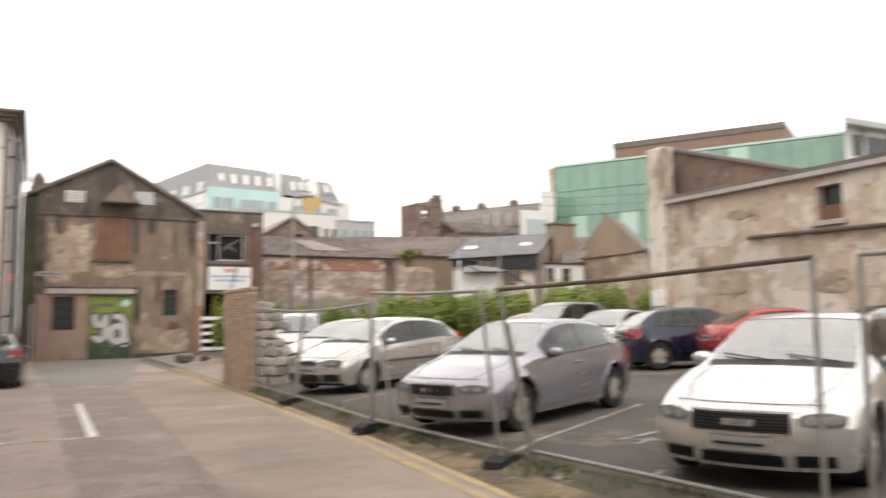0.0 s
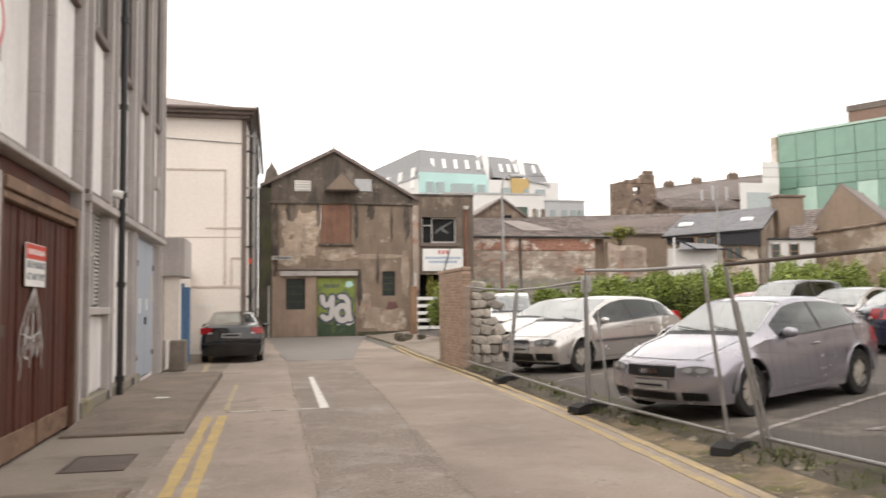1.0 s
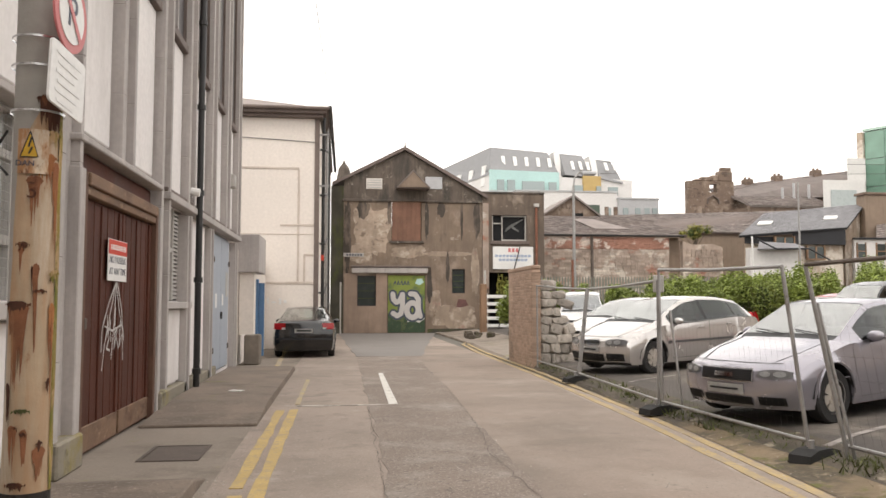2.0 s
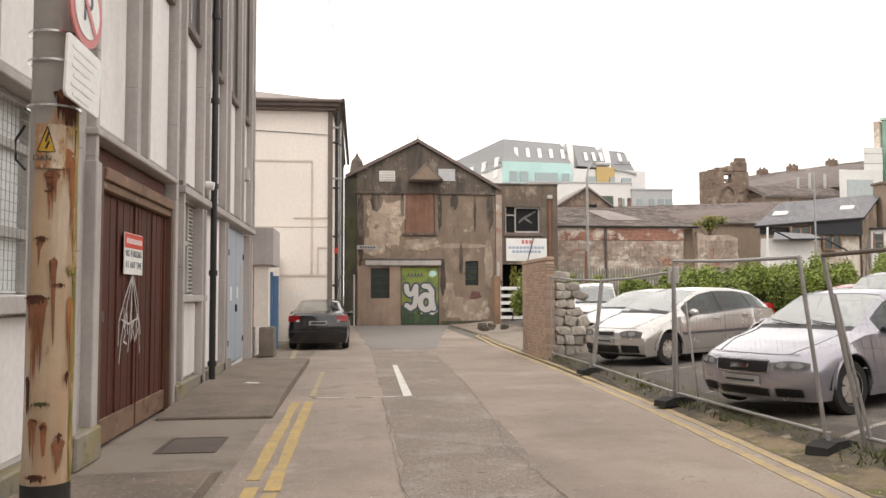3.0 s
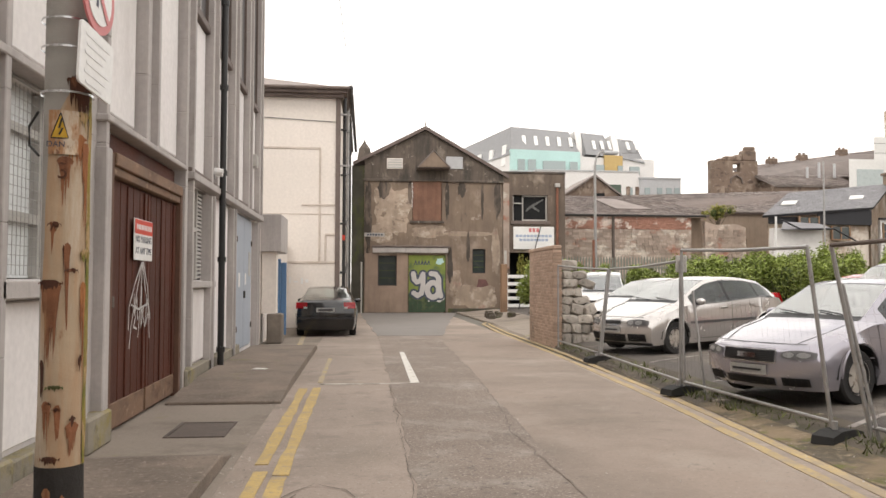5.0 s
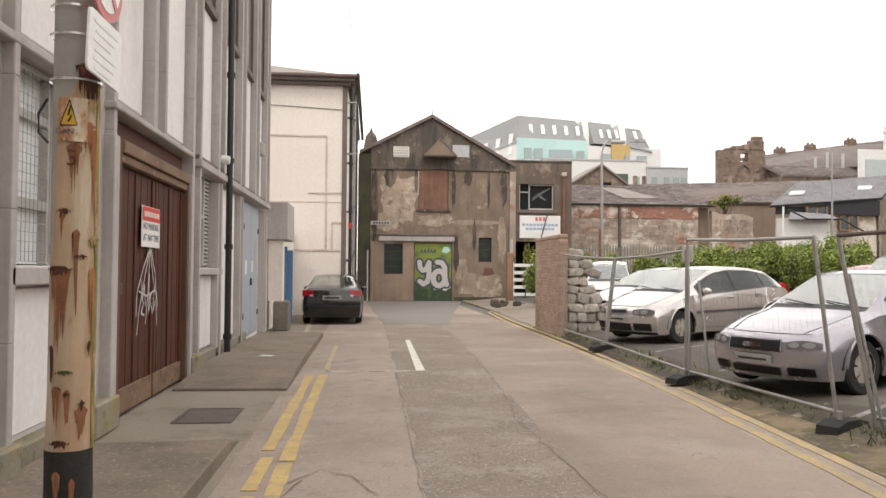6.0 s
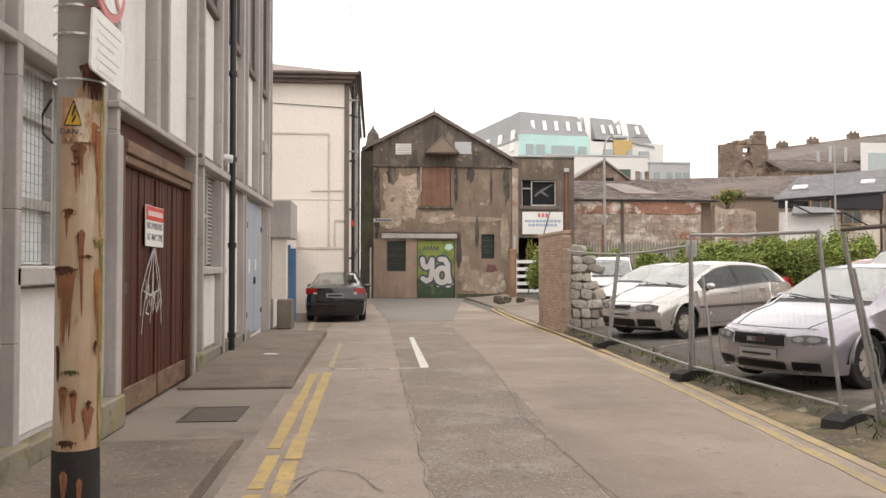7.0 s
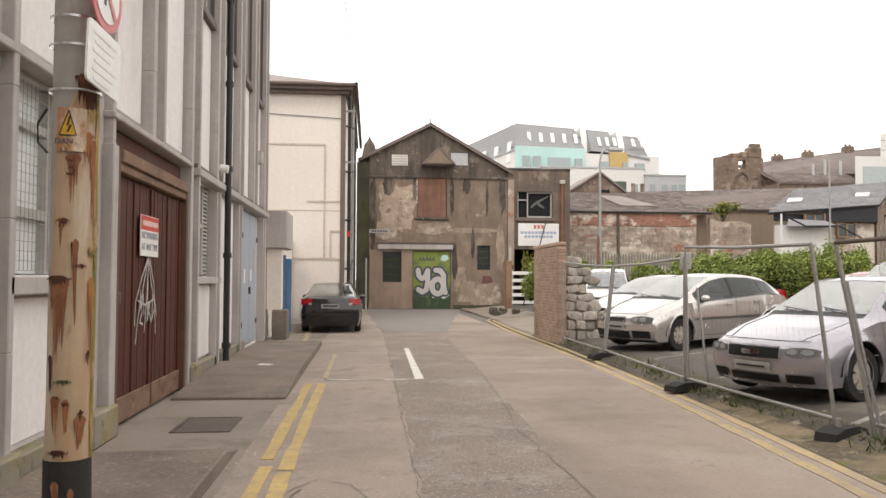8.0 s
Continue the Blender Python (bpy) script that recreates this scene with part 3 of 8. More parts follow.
bay_line(4.95, 7.75, 8.6, 9.85)
bay_line(6.2, 7.45, 7.0, 7.63)
bay_line(6.15, 7.1, 6.6, 7.3)
bay_line(6.55, 7.1, 6.25, 7.5)
bay_line(5.0, 11.2, 8.6, 13.3)
bay_line(4.95, 13.9, 8.6, 16.0)
bay_line(5.0, 5.6, 5.4, 5.85)

# concrete ramps in front of the doors
def ramp(name, x0, x1, y0, y1, h, label):
    b = bmesh.new()
    prism(b, [(y0, -0.01), (y0, 0.035), (y0 + 1.6, h), (y1 - 0.6, h), (y1, 0.01), (y1, -0.01)], x0, x1, "x")
    bmesh.ops.bevel(b, geom=b.edges[:], offset=0.012, segments=1, affect="EDGES")
    return setting(name, b, M["ramp"], label, "ramp")


ramp("ramp_far", -2.44, -1.0, 10.5, 19.2, 0.13, "raised rough concrete ramp along the wall")
ramp("ramp_near", -2.44, -1.13, 2.5, 7.45, 0.12, "raised rough concrete ramp beside the pole")
cover = thing("manhole_cover", "dark iron inspection cover set in concrete", "manhole cover")
part("cover_plate", boxed(-1.9, -1.38, 8.34, 9.12, -0.02, 0.008, 0.003), M["iron"], cover)
rim = bmesh.new()
for r in ((-1.94, -1.905, 8.3, 9.16), (-1.375, -1.34, 8.3, 9.16), (-1.904, -1.376, 8.3, 8.335), (-1.904, -1.376, 9.125, 9.16)):
    box(rim, *r, -0.02, 0.011)
part("rim", rim, M["iron"], cover)

# ---------------------------------------------------------------- concrete-framed warehouse along the lane
ware = thing("warehouse", "concrete-framed warehouse with white render panels and brown garage door", "building")
FX, PX = -2.45, -2.60     # faces of the ribs and of the panels
part("wall", wall_with_holes(-14, 20.45, 0, 9.6, [(8.2, 11.45, -0.1, 2.85), (5.9, 7.05, 1.57, 3.12), (12.6, 14.1, 1.58, 3.05), (17.05, 19.55, 0.08, 3.05)], -3.0, PX - 0.03, "x"),
     M["panel"], ware, "grubby white rendered wall")
part("end_wall", boxed(-12, -3.002, 20.15, 20.44, 0, 9.6), M["panel"], ware)
part("roof", boxed(-12, -2.3, -14, 20.6, 9.605, 9.9), M["concrete"], ware)
part("inner_floor", boxed(-12, -3.01, -14, 20.1, -0.25, -0.002), M["ramp"], ware)
part("back_wall", boxed(-12.3, -12.01, -14, 20.4, 0, 9.6), M["panel"], ware)
ribs = [1.3, 3.4, 5.3, 7.52, 9.5, 11.58, 13.55, 15.85, 17.9, 19.8]
for i, y in enumerate(ribs):
    over_door = 8.3 < y < 11
    z0 = 3.18 if over_door or 12.8 < y < 20 else 0.0
    w = 0.50 if over_door else 0.52
    b = bmesh.new()
    cuts = [z0] + [z for z in (1.02, 1.96, 2.9, 3.95, 5.0, 6.05, 7.1, 8.15) if z > z0 + 0.3] + [9.6]
    for za, zb in zip(cuts, cuts[1:]):
        box(b, PX - 0.05, FX, y, y + 0.13, za, zb, 0.008)
        box(b, PX - 0.05, FX - 0.09, y + 0.13, y + w, za, zb, 0.004)
        box(b, PX - 0.05, FX, y + w, y + w + 0.09, za, zb, 0.008)
    part("rib", b, M["concrete"], ware, "grey concrete rib")
    if z0 == 0.0:
        part("plinth_block", boxed(PX - 0.05, FX + 0.06, y - 0.05, y + w + 0.14, 0, 0.32, 0.02), M["plinth"], ware)
for y in (13.7, 16.05, 19.75):
    part("rib", boxes((PX - 0.05, FX - 0.03, y, y + 0.12, 0, 3.0), (PX - 0.05, FX, y + 0.125, y + 0.22, 0, 3.0)), M["concrete"], ware)
# raised white panels, dark glazing above them
edges = [(y + (0.59 if 8.3 < y < 11 else 0.61), y2) for y, y2 in zip(ribs, ribs[1:])]
for a, c in edges:
    part("panel", boxed(PX - 0.028, PX + 0.02, a + 0.05, c - 0.05, 3.3, 5.66, 0.012), M["panel"], ware)
    part("panel_sill", boxed(PX - 0.028, PX + 0.10, a + 0.01, c - 0.01, 5.67, 5.80, 0.01), M["trimbrown"], ware)
    win = part("dark_window", boxed(PX - 0.028, PX + 0.015, a + 0.06, c - 0.06, 5.81, 8.9), M["darkpanel"], ware, "dark upper window panel")
    part("mullion", boxed(PX + 0.016, PX + 0.06, (a + c) / 2 - 0.03, (a + c) / 2 + 0.03, 5.81, 8.9), M["concrete"], win)
    each("window_edge", [(PX - 0.02, PX + 0.06, a + 0.004, a + 0.055, 5.81, 9.0), (PX - 0.02, PX + 0.06, c - 0.055, c - 0.004, 5.81, 9.0)], M["trimbrown"], win)
each("ledge", [(PX - 0.03, FX + 0.035, 12.0, 20.4, 3.06, 3.17), (PX - 0.03, FX + 0.01, 4.9, 7.5, 3.13, 3.20)], M["concrete"], ware, bev=0.01)
# dark brown strip painted in as the ledge's shadow line
part("ledge_shadow_strip", boxed(PX - 0.03, FX - 0.02, 12.05, 20.4, 3.172, 3.24), M["trimbrown"], ware)
# lower panels and stained plinth
for a, c, z1 in ((5.9, 7.45, 1.4), (3.85, 5.4, 3.05), (1.75, 3.35, 3.05), (12.15, 13.9, 1.45), (14.2, 16.0, 3.0), (16.3, 17.0, 3.0)):
    part("panel", boxed(PX - 0.028, PX + 0.015, a + 0.03, c - 0.03, 0.3, z1, 0.01), M["panel"], ware)
each("plinth", [(PX - 0.03, FX - 0.03, 12.05, 17.0, 0, 0.27), (PX - 0.03, FX - 0.03, 4.5, 7.44, 0, 0.25)], M["plinth"], ware, "moss-stained plinth", bev=0.015)
each("window_sill", [(PX - 0.03, FX, 5.85, 7.45, 1.42, 1.56), (PX - 0.03, FX - 0.02, 12.2, 14.15, 1.46, 1.57)], M["concrete"], ware, bev=0.012)
# garage door
M["headboard"] = mat("lighter_brown_timber", (0.205, 0.125, 0.08), 0.75, var=0.25, scale=2.5, fine=30, bump=0.3, streak=0.1, stains=(((0.10, 0.055, 0.035), 2.2, 0.5, 0.64, 0.5), ((0.30, 0.20, 0.13), 5.0, 0.58, 0.68, 0.4)))
DP = -2.57      # plane of the garage door
door = part("garage_door", boxed(DP - 0.04, DP - 0.01, 8.2, 11.45, 0.0, 2.85), M["garageframe"], ware, "brown stained double timber garage door")
for i in range(12):
    y0 = 8.36 + i * 0.252
    part("plank", boxed(DP - 0.008, DP + 0.015 + 0.004 * (i % 3), y0, y0 + 0.247, 0.02, 2.62, 0.004), M["garage"], door)
each("bottom_rail", [(DP + 0.02, DP + 0.045, 8.4, 9.84, 0.04, 0.30), (DP + 0.02, DP + 0.045, 9.92, 11.32, 0.04, 0.30)], M["headboard"], door, bev=0.006)
each("door_jamb", [(DP - 0.008, FX - 0.01, 8.21, 8.345, 0, 2.84), (DP - 0.008, FX - 0.01, 11.34, 11.44, 0, 2.84)], M["garageframe"], door, bev=0.008)
each("header_board", [(DP - 0.008, FX - 0.02, 8.35, 11.335, 2.63, 2.72), (DP - 0.008, FX + 0.015, 8.35, 11.335, 2.725, 2.855)], M["headboard"], door, bev=0.01)
each("door_stile", [(DP + 0.02, DP + 0.046, 8.37, 8.47, 0.305, 2.6), (DP + 0.02, DP + 0.046, 9.76, 9.855, 0.305, 2.6), (DP + 0.02, DP + 0.046, 9.905, 9.995, 0.305, 2.6), (DP + 0.02, DP + 0.046, 11.22, 11.325, 0.305, 2.6), (DP + 0.02, DP + 0.04, 9.08, 9.15, 0.305, 2.6), (DP + 0.02, DP + 0.04, 10.58, 10.65, 0.305, 2.6)], M["garage"], door, bev=0.006)
part("latch", boxed(DP + 0.02, DP + 0.06, 8.52, 8.60, 1.28, 1.40, 0.01), M["iron"], door)
# the dark door stain here also stands for shade under the ledge
part("lintel", boxed(PX - 0.20, FX - 0.13, 8.18, 11.46, 2.87, 3.09, 0.012), M["garage"], ware, "timber lintel set back over the garage door, coloured dark as shaded")
part("lintel_ledge", boxed(PX - 0.05, FX + 0.03, 8.0, 11.54, 3.11, 3.18, 0.012), M["concrete"], ware)
each("door_pier", [(PX - 0.18, FX + 0.02, 8.0, 8.17, 0, 2.86), (PX - 0.18, FX + 0.02, 11.465, 11.56, 0, 2.86)], M["concrete"], ware, bev=0.01)
# wire-guarded window
w1 = part("guarded_window", boxed(PX - 0.16, PX - 0.13, 5.92, 7.03, 1.58, 3.1), M["palepane"], ware, "pale window behind a wire guard")
each("window_frame", [(PX - 0.128, PX - 0.06, 5.92, 5.98, 1.58, 3.1), (PX - 0.128, PX - 0.06, 6.97, 7.03, 1.58, 3.1), (PX - 0.128, PX - 0.06, 5.985, 6.965, 2.72, 2.79), (PX - 0.128, PX - 0.06, 5.985, 6.965, 2.02, 2.10)], M["frame"], w1)
g = bmesh.new()
for i in range(15):
    y = 5.95 + i * 0.076
    box(g, PX - 0.032, PX - 0.028, y, y + 0.003, 1.60, 3.08)
for i in range(20):
    z = 1.6 + i * 0.076
    box(g, PX - 0.027, PX - 0.023, 5.95, 7.02, z, z + 0.004)
tagged(part("wire_guard", g, M["galv"], w1), kind="stuff")
part("guard_frame", bar([(PX, 5.9, 3.1), (PX, 7.05, 3.1)], 0.014), M["galv"], w1)
# louvred window
w2 = part("louvred_window", boxed(PX - 0.2, PX - 0.17, 12.62, 14.08, 1.6, 3.04), M["frame"], ware, "louvred window behind mesh")
each("window_frame", [(PX - 0.165, PX - 0.02, 12.62, 12.70, 1.6, 3.04), (PX - 0.165, PX - 0.02, 13.18, 13.26, 1.6, 3.04), (PX - 0.165, PX - 0.02, 12.71, 13.17, 2.35, 2.42)], M["frame"], w2)
for i in range(22):
    part("slat", boxed(PX - 0.12, PX - 0.04, 13.28, 14.06, 1.62 + i * 0.064, 1.655 + i * 0.064), M["louvre"], w2)
# steel doors
d2 = part("steel_door", boxed(PX - 0.10, PX - 0.03, 17.08, 19.52, 0.10, 3.02), M["bluedoor"], ware, "blue-grey double steel door")
part("door_leaf", boxed(PX - 0.028, PX + 0.0, 17.12, 18.28, 0.12, 2.98, 0.01), M["bluedoor"], d2)
part("door_leaf", boxed(PX - 0.028, PX + 0.0, 18.31, 19.48, 0.12, 2.98, 0.01), M["bluedoor"], d2)
each("hinge", [(PX, PX + 0.03, 17.14, 17.22, 0.5, 0.62), (PX, PX + 0.03, 17.14, 17.22, 2.4, 2.52), (PX, PX + 0.03, 19.40, 19.47, 0.5, 0.62), (PX, PX + 0.03, 19.4, 19.47, 2.4, 2.52)], M["iron"], d2)
each("notice", [(PX + 0.002, PX + 0.008, 17.5, 17.72, 1.45, 1.75), (PX + 0.002, PX + 0.008, 18.45, 18.65, 1.5, 1.75)], M["signwhite"], d2)
part("padlock", boxed(PX, PX + 0.04, 18.26, 18.36, 1.2, 1.36, 0.01), M["black"], d2)
part("door_vent", boxes((PX + 0.001, PX + 0.012, 19.0, 19.3, 1.7, 2.25)), M["louvre"], d2)
# downpipe
dp = part("downpipe", bar([(FX + 0.06, 14.22, 0.02), (FX + 0.06, 14.22, 9.5)], 0.055, 10), M["black"], ware, "black cast-iron downpipe", True)
for z in (0.35, 1.9, 3.4, 4.9, 6.4, 7.9):
    part("collar", bar([(FX + 0.06, 14.22, z), (FX + 0.06, 14.22, z + 0.09)], 0.075, 10), M["black"], dp)
# bulkhead lamp and alarm box
lamp = thing("bulkhead_lamp", "small white wall lamp above the pipe", "wall lamp")
part("lamp_body", bar([(FX - 0.02, 13.85, 3.42), (FX + 0.12, 13.85, 3.40)], 0.07, 10), M["signwhite"], lamp)
part("lamp_bracket", boxed(PX, FX, 13.8, 13.9, 3.3, 3.4), M["galv"], lamp)
alarm = thing("alarm_box", "white alarm box high on the rendered wall", "alarm box")
part("case", boxed(PX + 0.02, PX + 0.16, 19.05, 19.4, 4.25, 4.55, 0.02), M["frame"], alarm)

# porch of cast concrete with its blue gate
porch = thing("concrete_porch", "grey cast concrete canopy on a plinth beside the warehouse", "porch")
part("canopy", boxed(-2.62, -2.0, 20.62, 22.3, 2.32, 3.28, 0.02), M["concrete"], porch)
part("post", boxed(-2.5, -2.14, 20.75, 21.2, 0.76, 2.318), M["cream"], porch, "pale painted post")
part("plinth", boxed(-2.36, -1.98, 20.7, 21.3, 0, 0.755, 0.03), M["stonebed"], porch, "dark weathered stub pillar")
part("back_wall", boxed(-3.2, -2.52, 20.6, 27.95, 0, 2.9), M["cream"], porch)
gate = thing("blue_gate", "blue painted steel gate standing beside the porch", "gate")
part("leaf", boxed(-2.2, -2.05, 22.6, 22.66, 0.1, 2.1, 0.01), M["blue"], gate)
part("hinge_post", boxed(-2.3, -2.205, 22.55, 22.7, 0, 2.2, 0.01), M["blue"], gate)

# ---------------------------------------------------------------- cream rendered building
cream = thing("cream_building", "tall cream rendered building with brown eaves", "building")
b = bmesh.new()
prism(b, [(-8.0, 28.0), (-0.75, 28.0), (-0.52, 41.2), (-8.0, 41.2)], 0, 7.95, "z")
part("wall", b, M["cream"], cream)
each("eave_board", [(-8.1, -0.62, 27.75, 41.2, 7.952, 8.06), (-8.1, -0.5, 27.6, 41.2, 8.062, 8.2)], M["trimbrown"], cream, "brown boarded eaves", bev=0.02)
gut = bar([(-8.1, 27.52, 8.23), (-0.4, 27.52, 8.23)], 0.06, 8)
part("gutter", gut, M["trimbrown"], cream)
part("gutter", bar([(-0.38, 27.5, 8.25), (-0.3, 41.0, 8.25)], 0.07, 8), M["black"], cream)
bm = bmesh.new()
vs = [bm.verts.new(p) for p in ((-8.1, 27.5, 8.22), (-0.42, 27.5, 8.22), (-0.42, 41.2, 8.22), (-8.1, 41.2, 8.22), (-4.0, 31.2, 9.45), (-4.0, 38, 9.45))]
for f in ((0, 1, 4), (1, 2, 5, 4), (2, 3, 5), (3, 0, 4, 5), (3, 2, 1, 0)):
    bm.faces.new([vs[i] for i in f])
part("roof", bm, M["slate"], cream, "shallow slate roof")
each("render_band", [(-8.0, -0.74, 27.975, 28.0, 2.20, 2.28), (-2.05, -0.74, 27.97, 28.0, 4.20, 4.26), (-8.0, -0.74, 27.985, 28.0, 3.9, 3.93), (-8.0, -1.42, 27.975, 28.0, 6.17, 6.24), (-1.47, -1.40, 27.975, 28.0, 2.29, 6.165), (-1.24, -0.74, 27.97, 28.0, 3.17, 3.24), (-1.26, -1.19, 27.97, 28.0, 2.29, 3.165)], M["creamline"], cream, bev=0.006)
part("corner_strip", boxed(-0.90, -0.735, 27.96, 28.06, 0, 7.94), M["trimbrown"], cream, "dark stained corner strip")
part("downpipe", bar([(-0.60, 28.3, 0), (-0.60, 28.3, 8.2)], 0.06), M["black"], cream)
part("downpipe", bar([(-0.52, 30.5, 0), (-0.52, 30.5, 8.2)], 0.055), M["galv"], cream, "grey downpipe")
part("downpipe", bar([(-0.5, 33.5, 0), (-0.5, 33.5, 8.2)], 0.06), M["black"], cream)
for z in (1.9, 3.6, 5.3, 6.9):
    part("pipe_branch", bar([(-0.72, 28.15, z), (-0.56, 28.2, z), (-0.5, 30.4, z + 0.35)], 0.04), M["black"], cream)
each("pipe_bracket", [(-0.74, -0.4, 28.1, 28.2, 7.4, 7.46), (-0.74, -0.4, 28.1, 28.2, 5.6, 5.66)], M["galv"], cream)
part("pipe_box", boxed(-0.66, -0.56, 28.05, 28.2, 3.02, 3.2), M["signred"], cream, "small red pipe box")
each("scribble", [(-2.62, -2.55, 27.965, 27.972, 1.5, 1.75), (-2.45, -2.40, 27.965, 27.972, 1.52, 1.74), (-2.3, -2.15, 27.965, 27.972, 1.55, 1.6), (-2.05, -1.98, 27.965, 27.972, 1.5, 1.7), (-1.9, -1.8, 27.965, 27.972, 1.55, 1.65)], M["signgrey"], cream, "faint grey spray scribble")
each("scribble", [(-1.2, -1.12, 27.96, 27.968, 1.05, 1.3), (-1.05, -0.95, 27.96, 27.968, 1.1, 1.35), (-1.15, -0.85, 27.96, 27.968, 0.98, 1.06)], M["turq"], cream, "pale turquoise spray scribble")
part("wall_cable", bar([(-8, 27.97, 7.35), (-4, 27.97, 7.28), (-0.75, 27.97, 7.12)], 0.012, 5), M["black"], cream)
trailer = thing("low_railing", "low grey metal barrier beside the parked saloon", "barrier")
part("rail", bar([(-2.0, 27.3, 0), (-2.0, 27.3, 1.0), (-1.2, 27.3, 1.0), (-1.2, 27.3, 0)], 0.03), M["galv"], trailer)

# ---------------------------------------------------------------- gabled workshop at the lane's end
shop = thing("gabled_workshop", "derelict gabled workshop with patchy brown render", "building")
GY = 41.5
part("wall", wall_with_holes(0.15, 7.38, -0.05, 6.84, [(2.62, 4.18, 4.77, 6.83), (0.87, 1.83, 1.40, 2.95), (2.42, 4.39, -0.04, 3.0), (5.78, 6.47, 2.05, 3.32)], GY, GY + 0.4, "y"), M["gablelow"], shop, "patchy brown rendered wall")
b = bmesh.new()
prism(b, [(0.15, 6.845), (7.38, 6.845), (7.38, 7.2), (3.3, 9.5), (0.15, 7.9)], GY + 0.01, GY + 0.4, "y")
part("gable", b, M["gablehigh"], shop, "dark streaked cement gable")
each("string_course", [(0.08, 2.6, GY - 0.09, GY + 0.02, 6.78, 6.92), (4.2, 7.42, GY - 0.09, GY + 0.02, 6.78, 6.90)], M["gablehigh"], shop, bev=0.02)
each("side_wall", [(-0.5, 0.145, GY + 0.05, GY + 0.5, 0, 7.6), (0.15, 0.5, GY + 0.41, 58, 0, 7.2), (7.0, 7.38, GY + 0.41, 58, 0, 7.1)], M["gableside"], shop, "black mossy side wall")
part("back_wall", boxed(0.5, 7.0, 57.6, 58, 0, 7.0), M["gableside"], shop)
for s, (x0, z0) in ((-1, (-0.42, 7.68)), (1, (7.68, 7.10))):
    slated(shop, "slate_covering", (x0, GY - 0.15, z0 + 0.06), (x0, 58, z0 + 0.06), (3.3, GY - 0.15, 9.66), (3.3, 58, 9.66), 18, 40, M["slate"], 0.03, "weathered slate roof slope")
    part("roof_deck", sheet([(x0, GY - 0.12, z0), (3.3, GY - 0.12, 9.58), (3.3, 58, 9.58), (x0, 58, z0)][::s], 0.08), M["trimbrown"], shop)
    part("barge_board", sheet([(x0, GY - 0.16, z0 + 0.1), (3.3, GY - 0.16, 9.70), (3.3, GY - 0.16, 9.52), (x0, GY - 0.16, z0 - 0.08)][::s], 0.05), M["trimbrown"], shop)
part("finial", bar([(3.3, GY - 0.1, 9.6), (3.3, GY - 0.1, 9.98)], [0.06, 0.02]), M["frame"], shop)
bd = part("boarded_loading_door", boxed(2.64, 4.16, GY + 0.12, GY + 0.16, 4.78, 6.82), M["boards"], shop, "boarded-up brown loading door")
for i in range(6):
    part("board", boxed(2.645 + i * 0.253, 2.645 + i * 0.253 + 0.247, GY + 0.085, GY + 0.118, 4.79, 6.81, 0.006), M["boards"], bd)
part("sill", boxed(2.5, 4.3, GY - 0.1, GY + 0.05, 4.64, 4.765, 0.02), M["gablehigh"], shop)
b = bmesh.new()
prism(b, [(2.88, 7.48), (4.5, 7.48), (3.68, 8.3)], GY - 0.75, GY - 0.70, "y")
part("hood_front", b, M["brownwall"], shop, "small triangular hoist hood")
for s in (0, 1):
    e = [(2.82, 7.46), (4.56, 7.46)][s]
    part("hood_slope", sheet([(e[0], GY - 0.8, e[1]), (e[0], GY + 0.02, e[1]), (3.68, GY + 0.02, 8.38), (3.68, GY - 0.8, 8.38)][:: 1 if s else -1], 0.05), M["slate"], shop)
part("hood_floor", boxed(2.92, 4.46, GY - 0.69, GY + 0.005, 7.42, 7.475), M["trimbrown"], shop)
v1 = part("gable_window", boxed(1.3, 2.12, GY - 0.03, GY + 0.02, 7.44, 8.0, 0.01), M["cream"], shop, "pale blocked gable window")
for i in range(4):
    part("slat", boxed(1.34, 2.08, GY - 0.05, GY - 0.032, 7.48 + i * 0.13, 7.57 + i * 0.13), M["louvre"], v1)
part("gable_window", boxed(4.38, 5.26, GY - 0.03, GY + 0.02, 7.5, 8.14, 0.01), M["lightgrey"], shop, "grey blocked gable window")
part("lintel_beam", boxed(0.58, 4.5, GY - 0.18, GY + 0.02, 3.08, 3.36, 0.03), M["concrete"], shop, "pale concrete lintel beam")
part("drip_board", boxed(0.55, 4.6, GY - 0.22, GY + 0.0, 3.365, 3.47, 0.02), M["trimbrown"], shop)
def ragged_patch(cx, cz, rx, rz, y0, seed, n=46, square=0.6, axis="y"):
    """An uneven outline round (cx, cz) on an upright face, a few millimetres proud."""
    pts = []
    for i in range(n):
        a = math.tau * i / n
        k = 1 + 0.34 * noise.noise(Vector((math.cos(a) * 1.6, math.sin(a) * 1.6, seed))) + 0.16 * noise.noise(Vector((math.cos(a) * 6, math.sin(a) * 6, seed + 3)))
        c, q = math.cos(a), math.sin(a)
        k /= max(abs(c), abs(q)) ** square
        pts.append((cx + rx * 0.9 * k * c, cz + rz * 0.9 * k * q))
    return prism(bmesh.new(), pts, y0 - 0.006, y0, axis)


